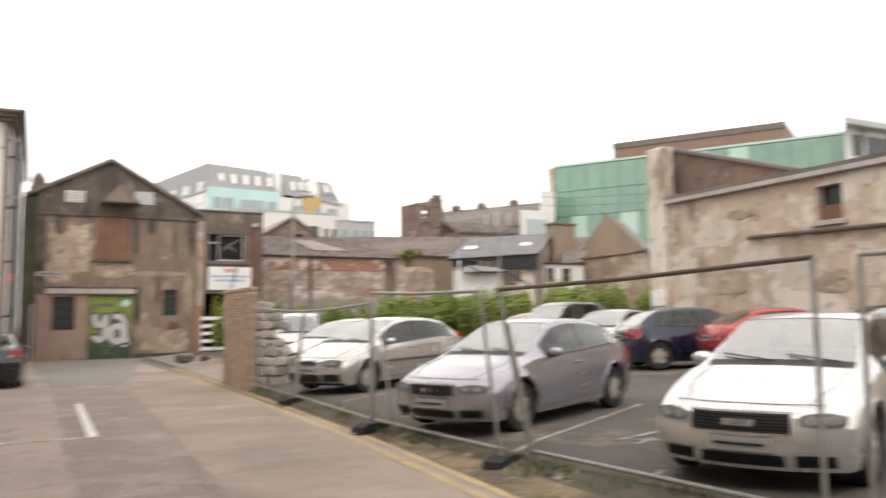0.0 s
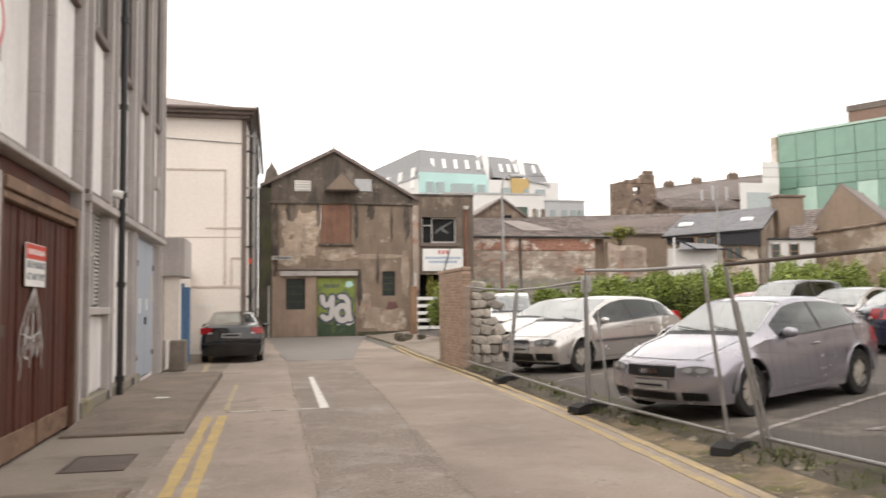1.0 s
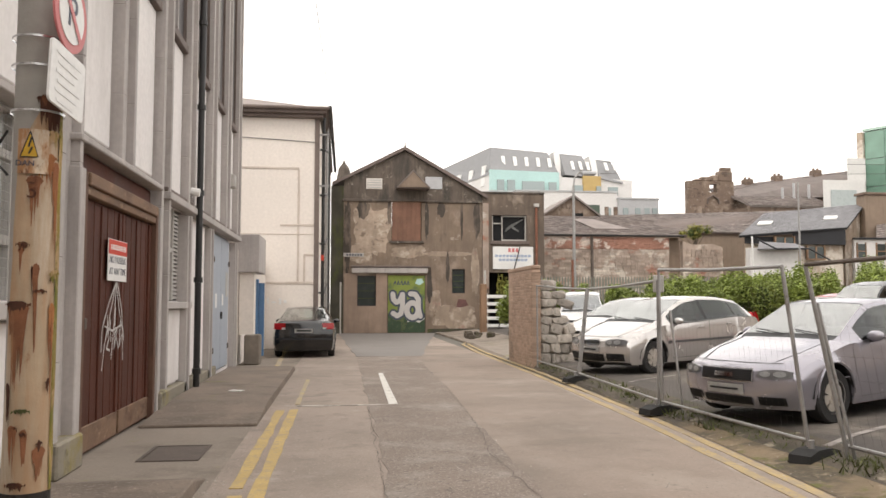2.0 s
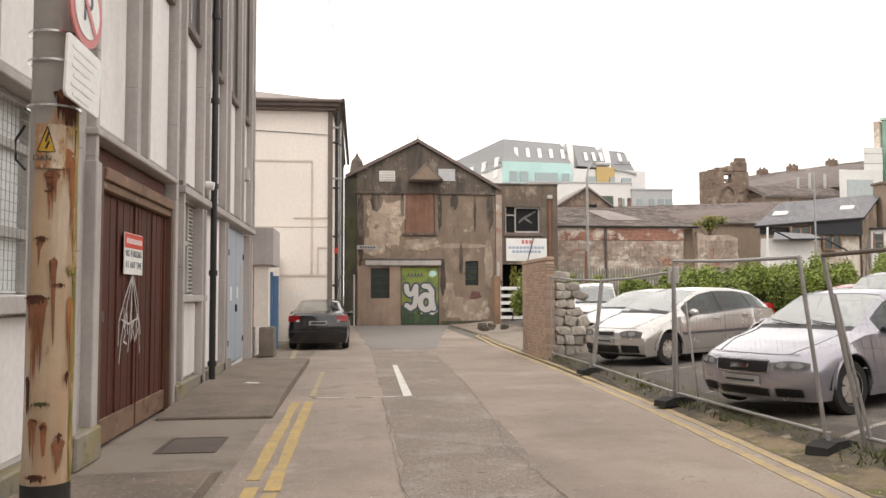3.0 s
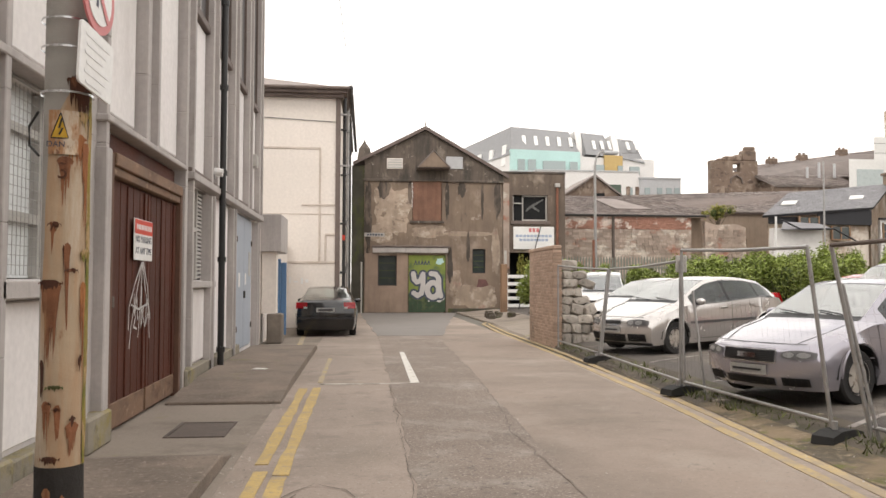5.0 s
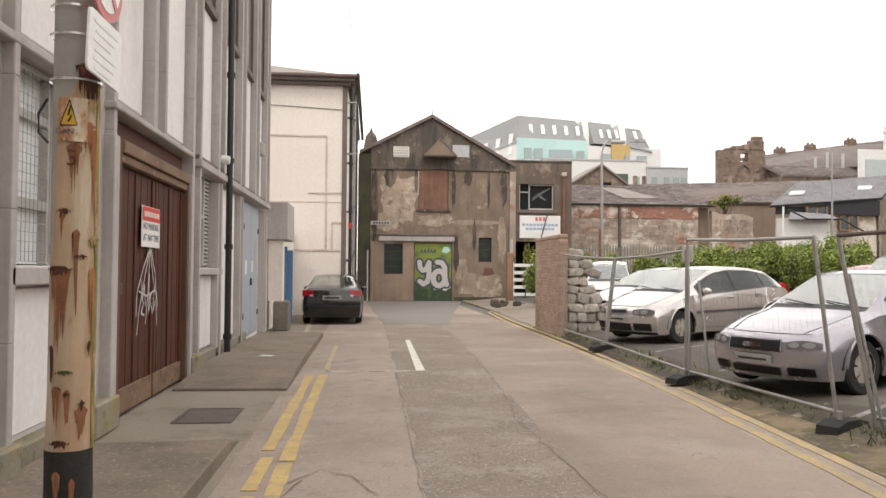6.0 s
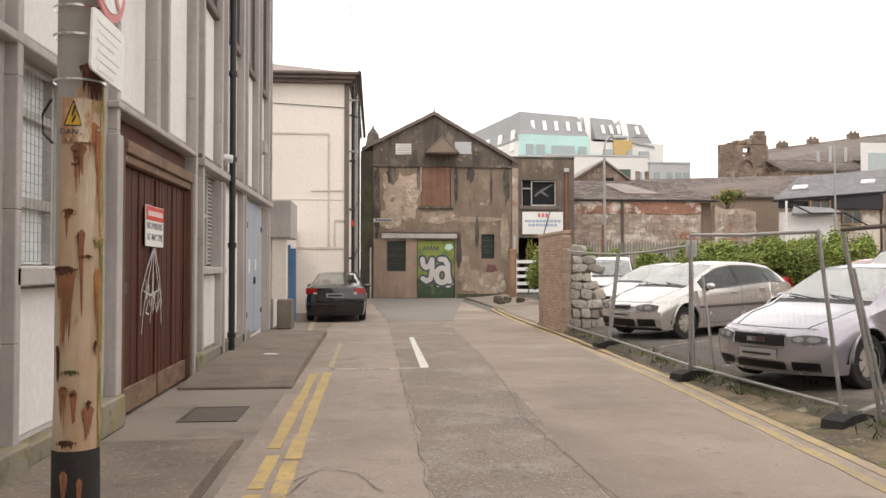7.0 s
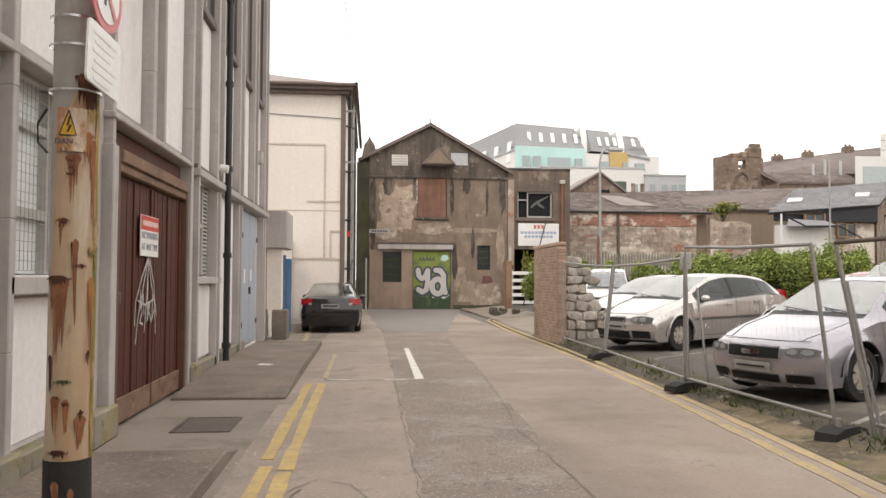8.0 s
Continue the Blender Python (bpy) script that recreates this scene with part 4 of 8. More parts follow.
M["barestone"] = mat("bared_pale_stonework", (0.41, 0.325, 0.255), 0.92, var=0.3, scale=1.6, fine=7, bump=1.0, streak=0.3,
                     stains=(((0.52, 0.44, 0.36), 2.8, 0.54, 0.62, 0.7), ((0.19, 0.145, 0.112), 2.3, 0.55, 0.64, 0.8), ((0.11, 0.088, 0.07), 5.0, 0.60, 0.68, 0.8)))
M["blackdrip"] = mat("black_algae_stain", (0.075, 0.062, 0.052), 0.95, var=0.35, scale=1.5, fine=14, bump=0.5,
                     stains=(((0.19, 0.15, 0.12), 1.5, 0.50, 0.62, 3), ((0.27, 0.215, 0.17), 4.0, 0.60, 0.68, 2)))
M["palepatch"] = mat("flaking_pale_render", (0.335, 0.265, 0.205), 0.92, var=0.25, scale=1.0, fine=12, bump=0.5, streak=0.3,
                     stains=(((0.46, 0.385, 0.315), 2.4, 0.52, 0.62, 1), ((0.22, 0.17, 0.132), 1.8, 0.54, 0.64, 1.5), ((0.34, 0.185, 0.16), 1.2, 0.60, 0.70, 1)))
for k, (cx, cz, rx, rz) in enumerate(((1.55, 5.3, 1.0, 1.45), (1.0, 4.1, 0.65, 0.5))):
    part("bared_patch", ragged_patch(cx, cz, rx, rz, GY - 0.001 - 0.008 * k, 11 + k), M["barestone"], shop, "bared pale stonework")
for k, (cx, cz, rx, rz) in enumerate(((5.9, 0.85, 1.25, 0.62), (4.85, 1.65, 0.35, 0.55), (3.5, 4.2, 1.0, 0.32), (5.6, 4.1, 1.3, 0.14), (7.0, 3.2, 0.22, 1.3))):
    part("flaked_patch", ragged_patch(cx, cz, rx, rz, GY - 0.001 - 0.008 * (k % 2), 21 + k), M["palepatch"], shop, "pale flaking render")
for k, (cx, cz, rx, rz) in enumerate(((0.34, 5.0, 0.22, 2.0), (1.15, 6.4, 0.33, 0.55), (5.2, 6.45, 0.22, 0.45), (2.5, 6.2, 0.10, 0.7), (4.45, 5.9, 0.12, 1.1), (6.3, 5.9, 0.09, 1.1), (7.1, 5.9, 0.2, 1.1), (4.6, 2.4, 0.16, 1.0), (5.55, 3.3, 0.10, 0.9), (0.3, 2.2, 0.14, 1.2))):
    part("black_stain", ragged_patch(cx, cz, rx, rz, GY - 0.018, 31 + k, 60, 0.0), M["blackdrip"], shop, "black algae stain")
each("pier_render", [(0.2, 0.865, GY - 0.03, GY - 0.001, 0.02, 3.07), (1.835, 2.40, GY - 0.03, GY - 0.001, 0.02, 3.07), (0.866, 1.834, GY - 0.03, GY - 0.001, 0.02, 1.395)], M["pink"], shop, "pinkish cement patch")
for x0, x1, z0, z1 in ((0.87, 1.83, 1.40, 2.95), (5.78, 6.47, 2.05, 3.32)):
    w = part("window", boxed(x0 + 0.01, x1 - 0.01, GY + 0.22, GY + 0.25, z0 + 0.01, z1 - 0.01), M["oldglass"], shop, "dark dusty window")
    each("window_frame", [(x0, x0 + 0.05, GY + 0.16, GY + 0.21, z0, z1), (x1 - 0.05, x1, GY + 0.16, GY + 0.21, z0, z1), (x0 + 0.051, x1 - 0.051, GY + 0.16, GY + 0.21, z0, z0 + 0.05), (x0 + 0.051, x1 - 0.051, GY + 0.16, GY + 0.21, z1 - 0.05, z1)], M["blackclad"], w)
    for k in range(1, 4):
        zz = z0 + (z1 - z0) * k / 4
        part("glazing_bar", boxed(x0 + 0.051, x1 - 0.051, GY + 0.18, GY + 0.215, zz - 0.015, zz + 0.015), M["leafdark"], w)
gd = part("painted_door", boxed(2.44, 4.37, GY + 0.06, GY + 0.10, 0.0, 2.98), M["boards"], shop, "green timber door under graffiti")
M["doorgreen"] = mat("green_door_paint", (0.22, 0.27, 0.06), 0.75, var=0.2, scale=1.0, fine=20, bump=0.2, stains=(((0.08, 0.12, 0.07), 0.7, 0.5, 0.62, 1), ((0.30, 0.33, 0.10), 1.2, 0.58, 0.7, 1)))
M["doordark"] = mat("dark_green_door_paint", (0.05, 0.08, 0.045), 0.75, var=0.3, scale=2.0, fine=20, bump=0.2, stains=(((0.14, 0.16, 0.06), 1.5, 0.55, 0.66, 1),))
for i in range(8):
    part("board", boxed(2.45 + i * 0.24, 2.45 + i * 0.24 + 0.236, GY + 0.035, GY + 0.058, 1.0, 2.97), M["doorgreen"], gd)
    part("board", boxed(2.45 + i * 0.24, 2.45 + i * 0.24 + 0.236, GY + 0.035, GY + 0.058, 0.02, 0.998), M["doordark"], gd)


def flat_shape(pts, y0, y1):
    return prism(bmesh.new(), pts, y0, y1, "y")


def blob_stroke(pts, w, y0, y1):
    """A thick painted stroke with round joints through pts on an upright face, each piece a hair above the last."""
    b = bmesh.new()
    for i, (x, z) in enumerate(pts):
        y = y0 - 0.00012 * i
        b.faces.new([b.verts.new((x + w * math.cos(math.tau * k / 12), y, z + w * math.sin(math.tau * k / 12))) for k in range(12)])
        if i + 1 < len(pts):
            x2, z2 = pts[i + 1]
            d = Vector((x2 - x, z2 - z)).normalized() * w
            b.faces.new([b.verts.new((px, y - 0.00006, pz)) for px, pz in ((x - d.y, z + d.x), (x2 - d.y, z2 + d.x), (x2 + d.y, z2 - d.x), (x + d.y, z - d.x))])
    return b


def arc(cx, cz, rx, rz, a0, a1, n=14):
    return [(cx + rx * math.cos(radians(a0 + (a1 - a0) * i / n)), cz + rz * math.sin(radians(a0 + (a1 - a0) * i / n))) for i in range(n + 1)]


strokes = [
    ([(2.70, 2.02), (2.74, 1.72), (2.88, 1.58), (3.06, 1.66), (3.2, 2.0)], 0.125),
    ([(3.2, 2.0), (3.2, 1.4), (3.12, 1.0), (2.92, 0.88), (2.72, 1.02)], 0.125),
    (arc(3.72, 1.18, 0.30, 0.38, 60, 400), 0.14),
    ([(3.62, 2.02), (3.86, 2.0), (4.02, 1.75), (4.03, 1.2), (4.12, 0.86)], 0.13),
]
dy = GY + 0.034
part("graffiti_outline", joined([blob_stroke(p, w + 0.095, dy - 0.001 - 0.003 * k, dy) for k, (p, w) in enumerate(strokes)]), M["signink"], gd, "black graffiti outline")
part("graffiti_fill", joined([blob_stroke(p, w, dy - 0.016 - 0.003 * k, dy) for k, (p, w) in enumerate(strokes)]), M["chalk"], gd, "white graffiti letters")
part("graffiti_patch", flat_shape([(3.85, 2.55), (4.1, 2.48), (4.3, 2.62), (4.2, 2.82), (3.95, 2.8)], dy - 0.003, dy), M["turq"], gd, "turquoise spray patch")
part("graffiti_tag", joined([blob_stroke([(2.75 + i * 0.17, 2.5), (2.82 + i * 0.17, 2.68), (2.86 + i * 0.17, 2.5)], 0.025, dy - 0.003, dy) for i in range(5)]), M["signink"], gd)
part("graffiti_patch", joined([blob_stroke([(3.5, 0.62), (3.8, 0.7), (4.05, 0.58), (4.3, 0.75)], 0.05, dy - 0.003, dy)]), M["paper"], gd)
part("worn_base", boxes((4.5, 7.3, GY - 0.05, GY - 0.002, 0.0, 0.22), bev=0.02), M["gableside"], shop)
part("street_plate", boxed(0.16, 1.2, GY - 0.06, GY - 0.02, 3.92, 4.12, 0.005), M["frame"], shop, "pale name plate with unreadable letters")
part("plate_lettering", boxes(*[(0.3 + i * 0.14, 0.39 + i * 0.14, GY - 0.066, GY - 0.061, 3.97, 4.07) for i in range(6)]), M["signink"], shop)
part("leaning_pipe", bar([(0.02, GY - 0.6, 0), (0.02, GY - 0.6, 2.6)], 0.04), M["frame"], shop)
part("wall_stain", flat_shape([(6.1, 1.75), (6.5, 1.72), (6.62, 1.45), (6.5, 1.2), (6.3, 1.12), (6.0, 1.3)], GY - 0.004, GY - 0.001), mat("dark_red_spray", (0.15, 0.075, 0.068), 0.85, var=0.3, scale=3, fine=20), shop, "dark red spray stain")

# flat-roofed extension with the shop sign
M["annex"] = mat("sooty_brown_render", (0.155, 0.12, 0.095), 0.92, var=0.3, scale=0.8, fine=12, bump=0.5, streak=0.6,
                 stains=(((0.32, 0.26, 0.21), 1.0, 0.56, 0.68, 1.3), ((0.08, 0.066, 0.055), 0.8, 0.54, 0.66, 2.5), ((0.40, 0.34, 0.28), 4.0, 0.63, 0.70, 1)))
ext = thing("flat_roofed_annex", "flat-roofed rendered annex with a broken upper window", "building")
part("wall", wall_with_holes(7.40, 10.72, 0, 7.3, [(7.91, 9.78, 4.82, 6.18), (7.75, 8.95, 0, 3.15)], GY - 0.02, GY + 0.4, "y"), M["annex"], ext)
part("parapet", boxes((7.38, 10.74, GY - 0.06, GY + 0.45, 7.302, 7.42), bev=0.02), M["gablehigh"], ext)
each("side_wall", [(10.35, 10.72, GY + 0.402, 50, 0, 7.3), (7.4, 10.34, 49.6, 50, 0, 7.3), (7.4, 10.34, GY + 0.402, 49.6, 7.0, 7.29)], M["gableside"], ext)
M["oldpane"] = plain("grimy_broken_glass", (0.13, 0.13, 0.125), 0.3)
# matte black panes carry the darkness of the room in their colour
uw = part("window", boxed(8.5, 9.76, GY + 0.2, GY + 0.22, 4.84, 6.16), M["dark"], ext, "broken upper window, black for its unlit room")
each("window_frame", [(7.92, 7.98, GY + 0.1, GY + 0.18, 4.83, 6.17), (8.44, 8.5, GY + 0.1, GY + 0.18, 4.83, 6.17), (7.99, 8.43, GY + 0.1, GY + 0.18, 5.72, 5.78), (9.7, 9.77, GY + 0.1, GY + 0.18, 4.83, 6.17), (8.51, 9.69, GY + 0.1, GY + 0.18, 6.1, 6.17), (8.51, 9.69, GY + 0.1, GY + 0.18, 4.83, 4.9)], M["frame"], uw)
part("pane", boxed(7.985, 8.435, GY + 0.2, GY + 0.22, 4.84, 6.16), M["dark"], uw)
part("broken_pane", flat_shape([(8.65, 5.3), (9.0, 5.55), (9.6, 5.95), (9.62, 6.02), (9.0, 5.72), (8.7, 5.5)], GY + 0.17, GY + 0.19), M["oldpane"], uw)
part("broken_pane", flat_shape([(8.95, 5.55), (9.35, 5.3), (9.4, 5.38), (9.05, 5.62)], GY + 0.17, GY + 0.19), M["oldpane"], uw)
part("window_sill", boxed(7.8, 9.9, GY - 0.1, GY + 0.05, 4.62, 4.815, 0.02), M["trimbrown"], ext)
part("quoin", boxes((7.40, 7.72, GY - 0.06, GY - 0.021, 2.3, 6.8)), M["patchwall"], ext, "flaking corner render")
part("rust_pipe", bar([(10.28, GY - 0.1, 0), (10.28, GY - 0.1, 6.7)], 0.07), M["rustpipe"], ext, "rust-red downpipe")
part("pipe_hopper", boxed(10.15, 10.42, GY - 0.2, GY - 0.03, 6.6, 6.8, 0.02), M["frame"], ext)
# black sheets added inside to paint the room's shade
each("room_shade_sheet", [(7.45, 10.3, GY + 1.6, GY + 1.65, 0, 6.9), (7.45, 10.3, GY + 0.41, GY + 1.59, 4.3, 4.4)], M["dark"], ext)
sg = thing("shop_sign", "white shop sign with red and blue lettering bars", "sign")
part("board", boxed(7.93, 10.1, GY - 0.12, GY - 0.065, 3.32, 4.5, 0.01), M["signwhite"], sg)
part("red_lettering", boxes(*[(8.75 + i * 0.2, 8.89 + i * 0.2, GY - 0.127, GY - 0.121, 4.22, 4.42) for i in range(3)]), M["fadedred"], sg)
each("blue_letter", [(8.05 + i * 0.195, 8.05 + i * 0.195 + 0.155, GY - 0.127, GY - 0.121, z, z + 0.13) for z in (3.95, 3.74) for i in range(10) if not (z < 3.8 and i in (0, 9))], M["signblue"], sg)
part("small_lettering", boxes((8.15, 9.6, GY - 0.127, GY - 0.121, 3.55, 3.60), (8.3, 9.9, GY - 0.127, GY - 0.121, 3.44, 3.48)), M["signgrey"], sg)
lean = thing("leaning_pole", "thin dark pole leaning across the shop sign", "pole")
part("rod", bar([(7.9, 40.2, 0.0), (9.35, 41.2, 4.5)], 0.03, 6), M["black"], lean)
wg = thing("slatted_gate", "white painted slatted timber gate", "gate")
for z in (0.3, 0.68, 1.05, 1.42, 1.8):
    part("slat", boxed(7.45, 8.9, 40.9, 40.94, z, z + 0.17, 0.005), M["signwhite"], wg)
each("stile", [(7.43, 7.55, 40.945, 40.99, 0.0, 2.05), (8.8, 8.9, 40.945, 40.99, 0.0, 2.05)], M["signwhite"], wg)
tp = thing("timber_post", "weathered orange timber gate post", "post")
part("post", boxed(6.62, 6.92, 37.6, 38.0, 0, 2.45, 0.03), M["timber"], tp)
part("post_cap", bar([(6.85, 37.8, 2.4), (6.85, 37.8, 3.1)], 0.06), M["frame"], tp)
kb = thing("kerb_rubble", "low mossy heap of broken kerb stones", "rubble", "stuff")
b = bmesh.new()
rnd = random.Random(8)
for i in range(26):
    x, y, s = rnd.uniform(5.3, 7.4), rnd.uniform(32.5, 36.5), rnd.uniform(0.15, 0.4)
    box(b, x, x + s, y, y + s, -0.02, rnd.uniform(0.08, 0.32), 0.03)
part("stones", b, M["verge"], kb)
setting("gate_apron", boxed(4.9, 9.5, 29.5, 41.4, -0.1, 0.03), M["apron"], "pale concrete entrance apron beyond the brick wall", "pavement")


# ---------------------------------------------------------------- brick wall and rubble wall beside the car park
bw = thing("brick_wall", "brown brick boundary wall along the lane", "wall")
part("core", boxed(4.592, 4.76, 18.83, 21.62, 0, 2.36), M["mortar"], bw)
part("coping", boxes((4.57, 4.78, 18.80, 21.66, 2.362, 2.46), bev=0.02), M["brick"], bw)
brick_long = boxed(-0.055, 0.055, -0.107, 0.107, -0.0325, 0.0325, 0.006)
bl_me = bpy.data.meshes.new("brick")
brick_long.to_mesh(bl_me)
brick_long.free()
bl_me.materials.append(M["brick"])
rnd = random.Random(21)
rest_v, rest_f = [], []
count = 0
for r in range(31):
    z = 0.04 + r * 0.0755
    for c in range(13):
        y = 18.95 + (c + 0.5 * (r % 2)) * 0.2155 + 0.02
        if y > 21.5:
            continue
        x = 4.635 + rnd.uniform(-0.006, 0.006)
        if y < 21.0 and count < 290:
            ob = new("brick", bl_me)
            ob.parent = bw
            ob.location = (x, y, z)
            ob.rotation_euler = (rnd.gauss(0, 0.01), 0, rnd.gauss(0, 0.01))
            count += 1
        else:
            k = len(rest_v)
            rest_v += [(x + sx * 0.055, y + sy * 0.105, z + sz * 0.032) for sx in (-1, 1) for sy in (-1, 1) for sz in (-1, 1)]
            rest_f += [tuple(k + i for i in f) for f in ((0, 1, 3, 2), (4, 6, 7, 5), (0, 4, 5, 1), (2, 3, 7, 6), (0, 2, 6, 4), (1, 5, 7, 3))]
for r in range(31):      # near end of the wall
    z = 0.04 + r * 0.0755
    for x in (4.665 + 0.012 * (r % 2),):
        ob = new("brick", bl_me)
        ob.parent = bw
        ob.location = (x, 18.85, z)
        ob.rotation_euler = (0, 0, radians(90))
me = bpy.data.meshes.new("brickwork")
me.from_pydata(rest_v, [], rest_f)
me.materials.append(M["brick"])
ob = new("brickwork", me)
ob.parent = bw
ob["kind"] = "stuff"

rw = thing("rubble_wall", "broken rubble stone wall of pale rounded stones", "wall")
part("core", prism(bmesh.new(), [(4.79, 0), (5.75, 0.1), (5.55, 0.75), (5.3, 1.3), (5.1, 1.6), (4.79, 1.8)], 18.98, 19.25, "y"), M["stonebed"], rw)
stone_meshes = []
for i in range(6):
    b = bmesh.new()
    bmesh.ops.create_icosphere(b, subdivisions=2, radius=0.5)
    for v in b.verts:
        nz = noise.noise(v.co * 2.1 + Vector((i * 5, 0, 0)))
        v.co *= 1 + 0.35 * nz
        v.co = Vector((max(-0.36, min(0.36, v.co.x)), max(-0.33, min(0.33, v.co.y)), max(-0.31, min(0.31, v.co.z))))
    me = bpy.data.meshes.new("stone")
    b.to_mesh(me)
    b.free()
    me.materials.append(M["stone"])
    stone_meshes.append(me)
z = 0.1
while z < 1.95:
    h = rnd.uniform(0.16, 0.28)
    x = 4.80
    end = float(np.interp(z, [0, 0.6, 1.2, 1.6, 1.9], [5.75, 5.6, 5.3, 5.1, 4.9]))
    while x < end:
        w = rnd.uniform(0.2, 0.42)
        ob = new("stone", rnd.choice(stone_meshes))
        ob.parent = rw
        ob.location = (x + w / 2, 18.97 + rnd.uniform(-0.06, 0.03), z + h / 2)
        ob.scale = (w * 1.42, rnd.uniform(0.34, 0.5), h * 1.52)
        ob.rotation_euler = (0, rnd.gauss(0, 0.15), rnd.gauss(0, 0.2))
        x += w
    z += h * 0.93

# ---------------------------------------------------------------- temporary fence
def fence_panel(p0, p1, z0, h0, h1, rail, sway=(0.0, 0.0)):
    """A mesh panel on tube frames between two feet."""
    f = thing("temporary_fence", "galvanised temporary mesh fence on rubber feet", "fence", group="temporary fences")
    a0, a1 = Vector((p0[0], p0[1], z0)), Vector((p1[0], p1[1], z0))
    d = (a1 - a0).normalized()
    a0, a1 = a0 + d * 0.07, a1 - d * 0.07
    t0, t1 = a0 + Vector((0, 0, h0)) + d * p0[2], a1 + Vector((0, 0, h1)) + d * p1[2]
    t0.x, t1.x = t0.x + sway[0], t1.x + sway[1]
    b0, b1 = a0 + Vector((0, 0, 0.16)), a1 + Vector((0, 0, 0.16))
    part("post", bar([a0, t0], 0.021), M["galv"], f, smooth=True)
    part("post", bar([a1, t1], 0.021), M["galv"], f, smooth=True)
    part("top_rail", bar([t0, t0.lerp(t1, 0.5) - Vector((0, 0, 0.02)), t1], 0.021), rail, f, smooth=True)
    part("bottom_rail", bar([b0, b1], 0.021), M["galv"], f, smooth=True)
    g = bmesh.new()
    n = int((a1 - a0).length / 0.11)
    for i in range(1, n):
        tube(g, [b0.lerp(b1, i / n), t0.lerp(t1, i / n)], 0.0007, 3)
    for i in range(1, 8):
        tube(g, [b0.lerp(t0, i / 8), b1.lerp(t1, i / 8)], 0.0007, 3)
    tagged(part("wire_mesh", g, M["wire"], f, "thin grey wire mesh"), kind="stuff")
    return f


def fence_foot(f, x, y, z, turn):
    m = pose(x, y, z, 0, 0, turn)
    foot = part("foot", prism(bmesh.new(), [(-0.30, 0), (0.30, 0), (0.28, 0.08), (0.12, 0.12), (-0.12, 0.12), (-0.28, 0.08)], -0.11, 0.11, "y"), M["rubber"], f, "black rubber foot block")
    foot.matrix_basis = m
    sock = part("socket", bar([(-0.06, 0, 0.1), (-0.06, 0, 0.2)], 0.03), M["galv"], foot)
    return foot


posts = [(4.62, 18.6, 0.0), (4.60, 15.2, 0.0), (4.42, 10.75, 0.05), (4.60, 7.40, 0.0), (5.08, 3.75, 0.0), (5.7, 0.4, 0.0), (6.3, -2.8, 0.0)]
heights = [1.92, 1.80, 1.97, 1.87, 1.98, 1.98, 1.98]
for i in range(len(posts) - 1):
    h1 = heights[i + 1] - {0: 0.02, 1: 0.15}.get(i, 0.0)
    f = fence_panel((*{3: (4.80, 7.24), 4: (5.14, 3.57)}.get(i, posts[i][:2]), {2: -0.05, 3: 0.05}.get(i, 0.0)), posts[i + 1], 0.04, heights[i] - (0.02 if i == 1 else 0), h1, M["iron"] if i == 3 else M["galv"], {0: (0, 0.2), 1: (0.2, 0), 2: (0, -0.24), 3: (-0.42, 0)}.get(i, (0.0, 0.0)))
    fence_foot(f, posts[i + 1][0], posts[i + 1][1], 0.03, 12 + 9 * i)
    if i == 1:
        part("clamp_plate", boxed(4.37, 4.53, 10.80, 10.83, 1.70, 1.94, 0.01), M["frame"], f, "pale clamp plate")
        part("stay", bar([(4.60, 10.4, 0.05), (4.50, 10.55, 1.45)], 0.018), M["galv"], f)
    if i == 2:
        part("stay", bar([(4.84, 7.12, 0.05), (4.52, 7.16, 1.55)], 0.018), M["galv"], f)

# ---------------------------------------------------------------- pole with its signs
M["pole"] = mat("old_grey_pole_paint", (0.35, 0.335, 0.305), 0.6, var=0.12, scale=2, fine=25, bump=0.3, streak=0.3)
M["polecream"] = mat("weathered_cream_paint", (0.45, 0.345, 0.235), 0.7, var=0.12, scale=3, fine=30, bump=0.2, streak=0.15,
                     stains=(((0.40, 0.22, 0.11), 5.0, 0.42, 0.60, 9), ((0.54, 0.47, 0.38), 4.0, 0.56, 0.68, 6), ((0.25, 0.12, 0.06), 16.0, 0.63, 0.70, 4)))
M["rust"] = mat("run_down_rust", (0.25, 0.105, 0.052), 0.9, var=0.3, scale=6, fine=30, bump=0.5,
                stains=(((0.42, 0.25, 0.13), 9.0, 0.50, 0.62, 9), ((0.11, 0.042, 0.025), 12.0, 0.56, 0.66, 5)))
M["rustdark"] = mat("flaking_dark_rust", (0.085, 0.036, 0.022), 0.95, var=0.35, scale=8, fine=30, bump=0.8, stains=(((0.22, 0.09, 0.045), 14.0, 0.54, 0.64, 2),))
M["rustorange"] = mat("fresh_orange_rust", (0.44, 0.19, 0.065), 0.9, var=0.25, scale=6, fine=30, bump=0.4,
                      stains=(((0.24, 0.09, 0.04), 10.0, 0.50, 0.62, 6), ((0.52, 0.36, 0.19), 12.0, 0.56, 0.66, 6)))
M["polemoss"] = mat("mossy_timber_edge", (0.26, 0.20, 0.05), 0.9, var=0.25, scale=4, fine=25, bump=0.5, stains=(((0.12, 0.13, 0.02), 9, 0.5, 0.6, 2), ((0.42, 0.28, 0.15), 12, 0.52, 0.6, 2)))
M["tar"] = mat("black_pole_base_paint", (0.025, 0.022, 0.02), 0.75, var=0.3, scale=4, fine=25, bump=0.5, stains=(((0.16, 0.045, 0.025), 5, 0.58, 0.64, 2),))

